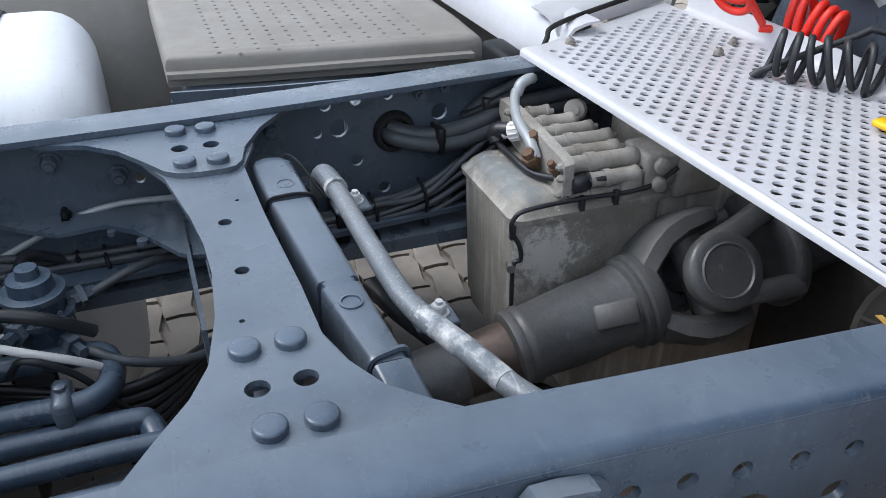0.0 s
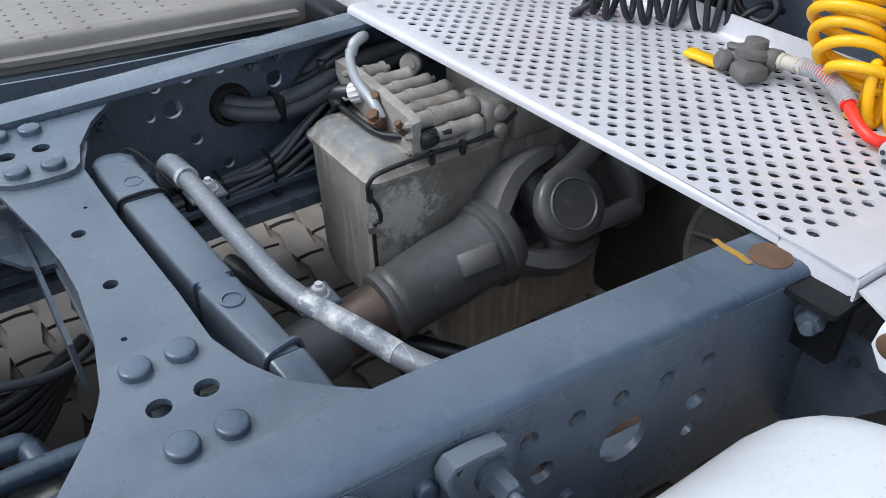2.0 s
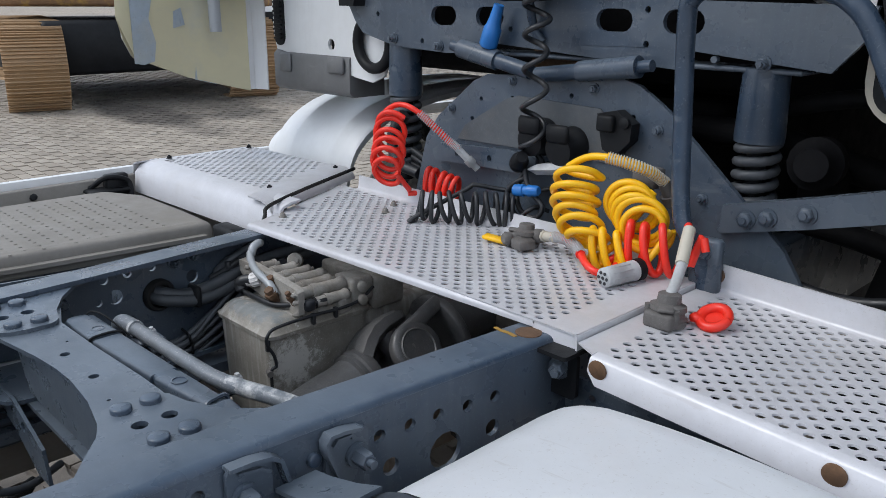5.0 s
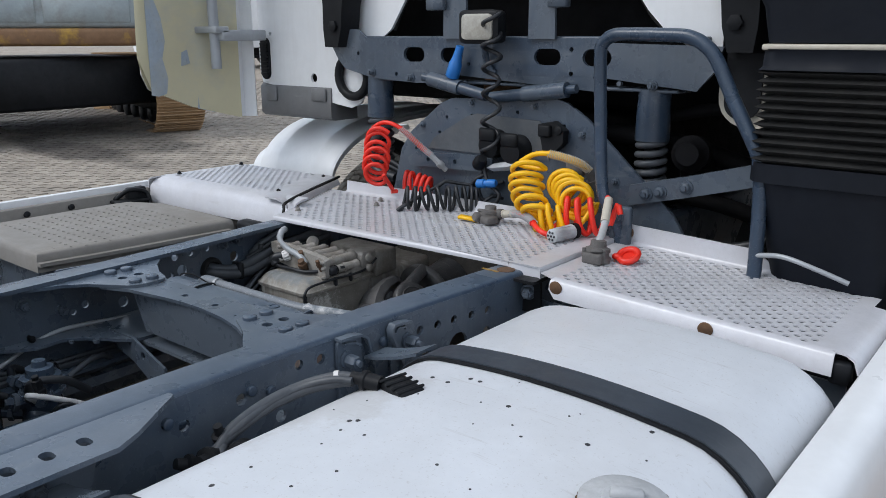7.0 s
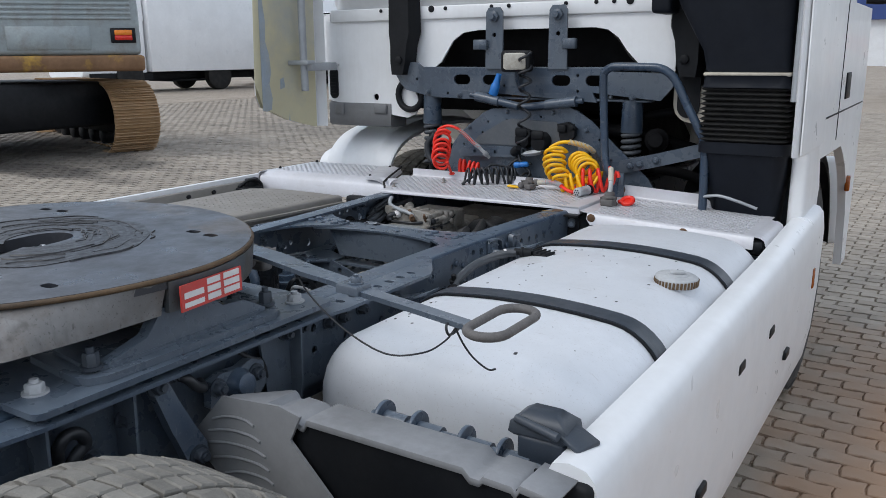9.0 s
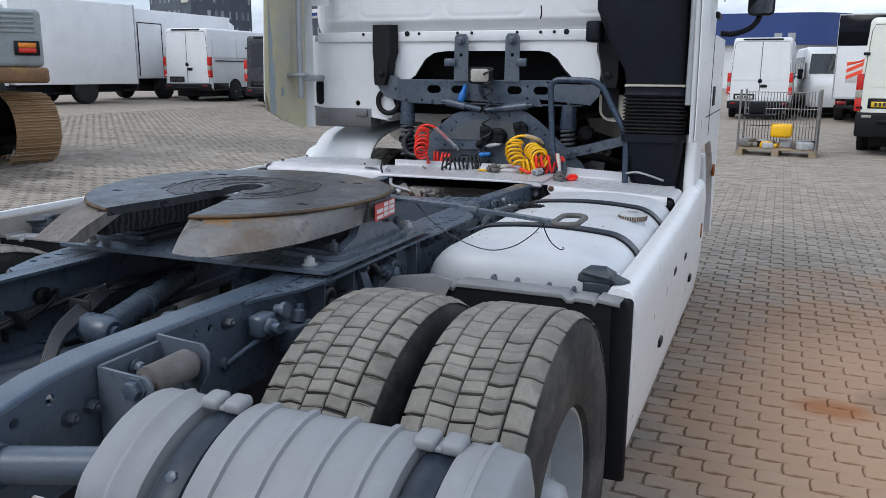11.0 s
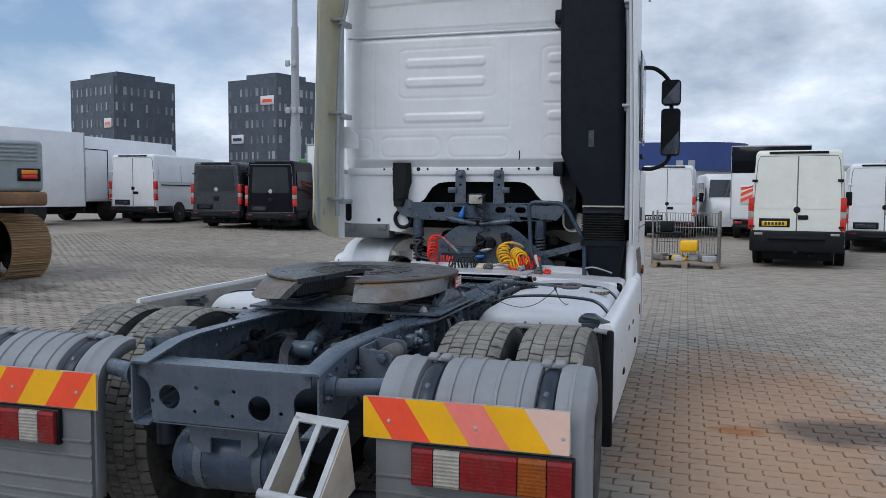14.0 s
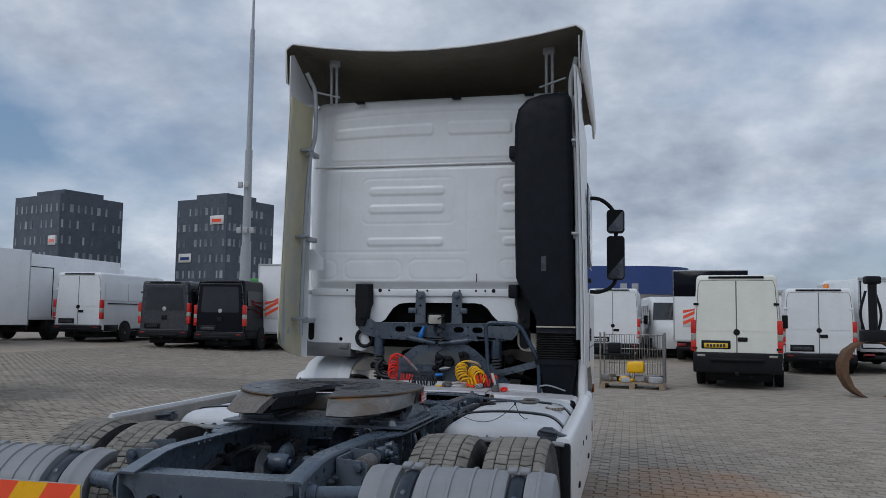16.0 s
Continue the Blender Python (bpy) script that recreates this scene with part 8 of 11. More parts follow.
for x0 in (-.125, .190):
    bm = bmesh.new()
    plate(bm, [(x0 - .045, 1.57), (x0 + .045, 1.57), (x0 + .042, 1.82), (x0 + .028, 1.84), (x0 - .028, 1.84), (x0 - .042, 1.82)], .010, upright(2.822), [disc2(x0, 1.72, .010)])
    box(bm, x0 - .045, x0 - .038, 2.832, 2.88, 1.58, 1.80, .002, 1)
    turned(bm, (x0 - .0, 2.82, 1.80), (0, -1, 0), ((0, .025), (.012, .025), (.016, .014), (.03, .014)), 6)
    box(bm, x0 - .10 if x0 < 0 else x0 + .03, x0 - .03 if x0 < 0 else x0 + .09, 2.80, 2.83, 1.655, 1.70, .004, 1)
    part("post", bm, M["chassis"], sus)
for x, z in ((-.493, 1.459), (.533, 1.451), (-.317, 1.446)):
    bm = bmesh.new()
    bolt_mesh(bm, (x, 2.835, z), (0, -1, 0), .011, .018)
    part("bolt", bm, M["chassis"], sus)
for a, b in (((-.235, 2.80, 1.452), (.015, 2.80, 1.405)), ((.325, 2.80, 1.437), (.035, 2.80, 1.40))):
    bm = bmesh.new()
    a, b = Vector(a), Vector(b)
    turned(bm, a, b - a, ((0, .012), (.03, .012), (.03, .0225), ((b - a).length * .60, .0225), ((b - a).length * .60, .0175), ((b - a).length, .0175)), 18)
    part("damper", bm, M["chassis"], sus)
bm = bmesh.new()
rows = []
for y, s in ((2.742, .062), (2.748, .070), (2.79, .068), (2.81, .050), (2.82, .020)):
    rows.append([Vector((.022 + x, y, 1.604 + z * .68)) for x, z in rrect2(-s, s, -s, s, s * .3, 4)])
loft(bm, rows)
wl = part("work_lamp", bm, M["black"], truck, "square work lamp with dusty lens")
bm = bmesh.new()
loft(bm, [[Vector((.022 + x, y, 1.604 + z * .66)) for x, z in rrect2(-s, s, -s, s, s * .3, 4)] for y, s in ((2.744, .056), (2.738, .054), (2.735, .045))])
part("lens", bm, M["lens_clear"], wl)
bm = bmesh.new()
hose(bm, [(.003, 2.80, 1.56), (.003, 2.82, 1.50), (.02, 2.83, 1.47)], .010, 8)
part("stem", bm, M["chassis"], wl)
# dark cab mounts
for s, x0 in ((-1, -.640), (1, .752)):
    bm = bmesh.new()
    rows = []
    for z, wd, dx in ((1.90, .080, 0), (1.74, .084, 0), (1.68, .068, .005), (1.60, .062, .01), (1.54, .045, .015)):
        rows.append([Vector((x0 + dx * s + x, y, z)) for x, y in ((-wd, 2.87), (-wd * .7, 2.80), (wd * .7, 2.80), (wd, 2.87))])
    loft(bm, rows)
    turned(bm, (x0, 2.80, 1.61), (0, -1, 0), ((0, .02), (.01, .02), (.014, .012)), 6)
    part("cab_mount", bm, M["black"], truck, "dark moulded cab mount")
    bm = bmesh.new()
    rx_ = -.63
    if s < 0:
        hose(bm, [(rx_ + .072 * math.cos(a_), 2.875, 1.44 + .072 * math.sin(a_)) for a_ in [2 * math.pi * k / 24 for k in range(25)]], .016, 10, smooth=False)
        part("mount_ring", bm, M["black"], truck)
    else:
        plate(bm, rrect2(.690, .905, 1.352, 1.84, .075, 6), .012, upright(2.892))
        pad = part("mount_pad", bm, M["cream"], truck, "cream painted pad behind the cab mount")
        bm = bmesh.new()
        plate(bm, rrect2(.708, .800, 1.372, 1.62, .044, 6), .008, upright(2.882))
        part("dark_recess", bm, M["black"], pad)
# springs with cups
for x0, zc0, zc1, zb in ((-.500, 1.305, 1.45, 1.10), (.520, 1.303, 1.44, 1.12)):
    bm = bmesh.new()
    turned(bm, (x0, 2.88, zc0), (0, 0, 1), ((0, .040), (0, .046), (.01, .047), (.08, .045), (zc1 - zc0, .043)), 24)
    cup = part("spring_leg", bm, M["chassis"], truck, "spring and damper leg under the cab")
    bm = bmesh.new()
    hose(bm, coil((x0, 2.88, zb), (x0, 2.88, zc0 + .01), .036, 7.5, 16, 0), .0098, 8, smooth=False)
    part("spring", bm, M["grey_hose"], cup)
    bm = bmesh.new()
    cyl(bm, (x0, 2.88, zb - .03), (x0, 2.88, zc0), .020, 12)
    part("piston", bm, M["black"], cup)
# triangular bracket plate
bm = bmesh.new()
tri = [(-.40, 1.02), (-.345, 1.215), (-.30, 1.275), (-.175, 1.372), (-.13, 1.39), (.25, 1.405), (.29, 1.395), (.36, 1.35), (.62, 1.12), (.66, 1.06), (.62, 1.02)]
plate(bm, tri, .012, upright(2.815), [disc2(x, z, .006, 8) for x, z in ((-.15, 1.33), (-.05, 1.34), (.12, 1.36), (.28, 1.33), (-.18, 1.28), (.40, 1.27), (-.28, 1.22), (.02, 1.31))])
tp = part("bracket_plate", bm, M["chassis"], truck, "large blue-grey trapezoid bracket plate")
bm = bmesh.new()
plate(bm, [(-.29, 1.165), (.045, 1.175), (.045, 1.215), (-.05, 1.222), (-.27, 1.21), (-.30, 1.19)], .012, upright(2.793), [disc2(-.21, 1.192, .008), disc2(-.10, 1.194, .008), disc2(.015, 1.196, .008)])
part("coupling_rail", bm, M["chassis"], tp)
for x, z in ((-.25, 1.30), (.34, 1.31), (.18, 1.38), (.45, 1.19), (-.05, 1.38), (.50, 1.14)):
    bm = bmesh.new()
    bolt_mesh(bm, (x, 2.815, z), (0, -1, 0), .009, .012)
    part("bolt", bm, M["chassis"], tp)
bm = bmesh.new()
plate(bm, [(-.225, 1.226), (-.20, 1.262), (-.065, 1.338), (-.03, 1.348), (.20, 1.340), (.245, 1.30), (.235, 1.228)], .004, upright(2.8105))
part("cover_panel", bm, M["dustpanel"], tp, "dusty grey centre panel")
bm = bmesh.new()
plate(bm, [(.215, 1.335), (.262, 1.345), (.300, 1.320), (.298, 1.285), (.262, 1.250), (.232, 1.262)], .030, upright(2.780))
box(bm, .222, .262, 2.765, 2.790, 1.300, 1.335, .006, 2)
turned(bm, (.285, 2.782, 1.322), (0, -1, 0), ((0, .012), (.008, .012), (.010, .006)), 8)
part("plug_bracket", bm, M["black"], tp, "black cast plug bracket")
bm = bmesh.new()
loft(bm, [[Vector((x, y, z)) for y, z in ((2.76, zc - h), (2.752, zc), (2.76, zc + h), (2.80, zc + h), (2.80, zc - h))] for x, zc, h in ((.055, 1.196, .004), (.075, 1.198, .012), (.125, 1.206, .013), (.150, 1.212, .004))])
part("worn_bracket", bm, M["galv"], tp, "worn bare metal bracket")
for x, z in ((.055, 1.265), (.135, 1.255)):
    bm = bmesh.new()
    turned(bm, (x, 2.815, z), (0, -1, -.1), ((0, .042), (.02, .042), (.025, .036), (.06, .034), (.062, .028)), 22)
    box(bm, x - .03, x + .03, 2.745, 2.76, z + .01, z + .05, .006, 1)
    part("socket", bm, M["black"], tp, "black trailer socket with hinged lid")
bm = bmesh.new()
loft(bm, [[Vector((x, y, z)) for y, z in ((2.80, 1.14 + h - .028), (2.80, 1.14 + h + .028), (2.83, 1.14 + h + .028), (2.83, 1.14 + h - .028))] for x, h in ((.50, .02), (.66, .06), (.93, .135), (.96, .14))])
arm = part("stabiliser_arm", bm, M["chassis"], truck, "flat steel arm with bolts")
for x, h in ((.55, .03), (.59, .04), (.66, .06)):
    bm = bmesh.new()
    bolt_mesh(bm, (x, 2.80, 1.14 + h), (0, -1, 0), .014, .016)
    part("bolt", bm, M["chassis"], arm)
bm = bmesh.new()
hose(bm, [(.50, 2.90, 1.10), (.60, 2.86, 1.055), (.75, 2.85, 1.045), (.87, 2.88, 1.09), (.92, 2.92, 1.2)], .012, 8)
hose(bm, [(.50, 2.92, 1.08), (.62, 2.88, 1.04), (.78, 2.87, 1.03), (.90, 2.90, 1.09), (.94, 2.95, 1.2)], .008, 8)
for k in range(4):
    hose(bm, [(-.45, 2.86, 1.10 + .02 * k), (-.30, 2.84, 1.09 + .012 * k), (-.1, 2.85, 1.11), (.1, 2.84, 1.13 - .01 * k), (.2, 2.86, 1.10)], .009, 8)
hose(bm, [(-.46, 2.84, 1.26), (-.50, 2.83, 1.20), (-.47, 2.82, 1.13), (-.38, 2.82, 1.11)], .016, 10)
part("hose_run", bm, M["black_hose"], truck)
bm = bmesh.new()
hose(bm, [(.53, 2.705, 1.03), (.527, 2.70, 1.09), (.508, 2.67, 1.152), (.487, 2.67, 1.207), (.474, 2.67, 1.386), (.466, 2.67, 1.53), (.472, 2.67, 1.562), (.498, 2.67, 1.580), (.54, 2.67, 1.583), (.66, 2.67, 1.581), (.70, 2.67, 1.576), (.735, 2.67, 1.558), (.765, 2.67, 1.525), (.813, 2.67, 1.434), (.868, 2.67, 1.337), (.885, 2.67, 1.290), (.892, 2.67, 1.189), (.894, 2.67, 1.075), (.894, 2.67, 1.030)], .0165, 14, 5)
gr = part("grab_handle", bm, M["chassis"], truck, "bent blue-grey tubular grab handle")
bm = bmesh.new()
box(bm, .500, .560, 2.690, 2.715, 1.04, 1.15, .006, 1)
bolt_mesh(bm, (.530, 2.690, 1.125), (0, -1, 0), .011, .016)
part("foot", bm, M["chassis"], gr)

# -- air intake with bellows --
bm = bmesh.new()
rows = []
for z, xa, xb, ya, r in ((1.565, .875, 1.175, 2.66, .02), (1.64, .86, 1.175, 2.65, .03), (1.80, .77, 1.175, 2.63, .04), (1.95, .705, 1.17, 2.62, .05), (2.4, .695, 1.165, 2.62, .05), (2.95, .69, 1.16, 2.62, .05), (3.20, .69, 1.155, 2.625, .06), (3.33, .715, 1.155, 2.64, .06), (3.41, .78, 1.15, 2.66, .06), (3.45, .88, 1.145, 2.69, .05), (3.465, .98, 1.13, 2.72, .03)):
    rows.append([Vector((x, y, z)) for x, y in rrect2(xa, xb, ya, 2.89, r, 4)])
loft(bm, rows)
duct = part("intake_duct", bm, M["intake"], truck, "tall dark plastic air intake duct")
for z0 in (1.84, 2.98):
    for x0_, x1_ in ((.64, .72), (1.15, 1.20)):
        bm = bmesh.new()
        box(bm, x0_, x1_, 2.69, 2.86, z0 - .055, z0 + .055, .015, 2)
        part("lug", bm, M["intake"], duct)
bm = bmesh.new()
rows = []
for k in range(23):
    z, s = 1.305 + .0094 * k, (.012 if k % 2 else -.006)
    rows.append([Vector((x, y, z)) for x, y in rrect2(.872 - s, 1.180 + s, 2.645 - s, 2.88 + s, .04, 4)])
loft(bm, rows)
part("bellows", bm, M["rubber"], duct, "ribbed black rubber bellows")
bm = bmesh.new()
box(bm, .872, 1.182, 2.64, 2.885, 1.550, 1.563, .003, 1)
part("clamp_band", bm, M["cream"], duct, "dull bright clamp band")
bm = bmesh.new()
loft(bm, [[Vector((x, y, z)) for x, y in rrect2(.872 - d, 1.182 + d, 2.640 - d, 2.885 + d, .04, 4)] for z, d in ((1.508, .010), (1.515, .004), (1.548, .002), (1.552, .006))])
part("bellows_collar", bm, M["intake"], duct)
bm = bmesh.new()
loft(bm, [[Vector((x, y, z)) for x, y in rrect2(xa, xb, ya, 2.9, .05, 4)] for z, xa, xb, ya in ((.80, .95, 1.15, 2.72), (1.06, .905, 1.16, 2.69), (1.20, .885, 1.18, 2.66), (1.26, .875, 1.185, 2.65), (1.262, .86, 1.195, 2.64), (1.305, .86, 1.195, 2.64))])
part("filter_box", bm, M["intake"], duct)
bm = bmesh.new()
hose(bm, [(.90, 2.66, 1.09), (.96, 2.645, 1.10), (1.03, 2.645, 1.085), (1.10, 2.66, 1.06)], .006, 8)
part("wire", bm, M["tube"], duct)
bm = bmesh.new()
box(bm, .915, .955, 2.615, 2.618, 2.0, 2.12, 0, 1, None)
part("scuff", bm, mat("scuffed_plastic", (0.06, 0.065, 0.075), 0.6, var=0.5, scale=40), duct)

# -- side fairings, roof spoiler --
def fairing_low(y):
    """Lower edge of the left fairing: falls towards the cab, rounded at its free corner."""
    t = (y - 2.40) / .40
    return 1.372 - .105 * t + .085 * max(0.0, 1 - t / .16) ** 2


def side_fairing(side):
    YF = 2.80 if side < 0 else 2.96
    bm = bmesh.new()
    rows, outer = [], []
    for k in range(25):
        f_ = k / 24
        lean = .055 * f_ ** 1.5
        xo = 1.230 - lean if side < 0 else 1.262 - lean
        y0 = (2.385 if side < 0 else 2.47) + .02 * math.sin(f_ * 3.1)
        ring_, skin_ = [], []
        for x, y in ((xo - .030, YF), (xo - .004, YF - .11), (xo, 2.60), (xo - .006, y0 + .045), (xo - .010, y0 + .02), (xo - .022, y0), (xo - .030, y0 + .012), (xo - .026, y0 + .045), (xo - .016, 2.60), (xo - .020, YF - .11), (xo - .046, YF)):
            lo = fairing_low(y) if side < 0 else 1.28
            ring_.append(Vector((side * x, y, lo + (((3.46 if side < 0 else 3.62)) - lo) * f_)))
        for x, y in ((xo + .001, YF), (xo + .002, 2.60), (xo - .002, y0 + .045), (xo - .004, y0 + .02), (xo + .001, y0 + .02), (xo + .003, y0 + .045), (xo + .007, 2.60), (xo + .006, YF)):
            lo = (fairing_low(y) if side < 0 else 1.285) + .004
            skin_.append(Vector((side * x, y, lo + (((3.45 if side < 0 else 3.61)) - lo) * f_)))
        rows.append(ring_)
        outer.append(skin_)
    loft(bm, rows)
    f = part("side_fairing", bm, [M["grp"] if side < 0 else M["white"]], truck, "narrow cab side fairing, raw yellowish inside with peeling grey paint" if side < 0 else "narrow white cab side fairing")
    bm = bmesh.new()
    loft(bm, outer)
    part("outer_skin", bm, M["white"], f)
    bm = bmesh.new()
    xt = 1.10 if side < 0 else 1.172
    hose(bm, [(side * (xt + .02), 2.62, 3.72), (side * xt, 2.66, 3.66), (side * (xt - .03), 2.70, 3.55), (side * (xt - .03), 2.72, 3.2), (side * (xt - .0), 2.70, 3.0), (side * (xt + .02), 2.68, 2.6), (side * (xt + .03), 2.66, 1.9), (side * (xt + .03), 2.66, 1.46)], .019, 10)
    tb = part("stay_tube", bm, M["tube"], f)
    for z in (3.05, 2.30, 1.60) if side < 0 else (3.05, 2.30):
        bm = bmesh.new()
        box(bm, side * (xt - .02) if side > 0 else -(xt + .12), side * (xt + .06) if side > 0 else -(xt - .02), 2.63, 2.69, z - .012, z + .012, .004, 1)
        box(bm, side * (xt - .02) if side > 0 else -(xt + .03), side * (xt + .03) if side > 0 else -(xt - .02), 2.66, 2.86, z - .04, z + .0, .004, 1)
        part("hinge", bm, M["tube"], tb)
    bm = bmesh.new()
    plate(bm, [(1.0, 2.02), (1.13, 2.02), (1.13, 2.20), (1.09, 2.20), (1.0, 2.12)], .008, lambda u, v, w: (side * u, 2.80 + w, v), [disc2(1.04, 2.06, .008), disc2(1.10, 2.06, .008)])
    part("hinge_bracket", bm, M["white"], f)
    if side < 0:
        bm = bmesh.new()
        loft(bm, [[Vector((x, y, z)) for x, y in ((-1.20, YF - .004), (-1.205, YF + .03), (-1.15, YF + .05), (-1.146, YF + .044), (-1.196, YF + .026), (-1.192, YF - .004))] for z in (1.27, 2.2, 3.5)])
        part("edge_flange", bm, M["white"], f)
        for poly in ([(2.426, 1.372), (2.455, 1.366), (2.49, 1.375), (2.50, 1.43), (2.482, 1.50), (2.498, 1.56), (2.488, 1.64), (2.465, 1.70), (2.47, 1.79), (2.452, 1.90), (2.438, 2.02), (2.426, 2.02)],
                     [(2.62, 1.312), (2.70, 1.292), (2.74, 1.30), (2.73, 1.36), (2.69, 1.35), (2.665, 1.40), (2.63, 1.38)], [(2.56, 1.47), (2.60, 1.48), (2.59, 1.53), (2.565, 1.52)]):
            bm = bmesh.new()
            plate(bm, poly, .0012, lambda u, v, w: (-(1.2032 + (u - 2.43) * .059) + .0010 + .055 * max(0.0, (v - 1.36) / 2.1) ** 1.5 + w, u, v))
            part("paint_patch", bm, M["bluegrey"], f, "remaining patch of blue-grey paint")
    return f


side_fairing(-1)
side_fairing(1)
# black strip added to stand for the dark gap between duct and fairing
bm = bmesh.new()
box(bm, 1.178, 1.226, 2.830, 2.875, 1.24, 3.44, .006, 2)
gap_strip_ob = part("fairing_seal", bm, M["black"], truck, "black strip filling the dark gap beside the air intake")
bm = bmesh.new()
inner_ = []
PX = [-1.27, -1.265, -1.245, -1.20, -1.12, -.9, -.6, -.3, 0, .3, .6, .9, 1.12, 1.20, 1.245, 1.265, 1.27]


def spoiler_z(x, y):
    t = (y - 2.48) / 2.1
    edge = 3.825 + .125 * min(1.0, abs(x) / 1.2) ** 2.0
    top = edge + .12 * t * (1 - t) - .30 * t * t
    if abs(x) > 1.19:
        return top - (1 - math.cos(min(1, (abs(x) - 1.19) / .08) * math.pi / 2)) * .06
    return top


rows = []
for y in [2.48, 2.50, 2.56, 2.7, 2.9, 3.2, 3.6, 4.0, 4.3, 4.58]:
    low = 3.60 - .02 * (y - 2.48)
    rows.append([bm.verts.new((PX[0] * .985, y, min(low, spoiler_z(0, y) - .05)))] + [bm.verts.new((x, y, spoiler_z(x, y))) for x in PX] + [bm.verts.new((PX[-1] * .985, y, min(low, spoiler_z(0, y) - .05)))])
for a, b in zip(rows, rows[1:]):
    for k in range(len(a) - 1):
        bm.faces.new((a[k], a[k + 1], b[k + 1], b[k]))
sp = part("roof_spoiler", bm, [M["white"], M["roofliner"], M["roofliner"]], truck, "large roof spoiler, bare and dark underneath")
so = sp.modifiers.new("thick", "SOLIDIFY")
so.thickness, so.offset, so.material_offset, so.material_offset_rim = .018, -1, 1, 0
for side in (-1, 1):
    bm = bmesh.new()
    plate(bm, [(2.50, 3.44), (2.49, 3.84), (2.56, 3.87), (3.05, 3.62), (3.05, 3.44)] if side < 0 else [(2.52, 3.60), (2.50, 3.86), (2.60, 3.88), (2.95, 3.60)], .008, lambda u, v, w: (side * (1.225 - w), u, v))
    part("side_web", bm, M["white"], sp)
    bm = bmesh.new()
    for dx in (0, .05):
        hose(bm, [(side * (.93 + dx), 2.86, 3.50), (side * (.93 + dx), 2.84, 3.86)], .014, 8, smooth=False)
    box(bm, min(side * .90, side * 1.0), max(side * .90, side * 1.0), 2.83, 2.87, 3.83, 3.90, .006, 1)
    hose(bm, [(side * .88, 2.80, 3.54), (side * 1.10, 2.70, 3.58)], .009, 8, smooth=False)
    part("strut", bm, M["tube"], sp)
for x in (-.72, .15, .78):
    bm = bmesh.new()
    box(bm, x - .04, x + .04, 2.86, 2.92, 3.50, 3.525, .008, 1)
    part("clip", bm, M["black"], sp)

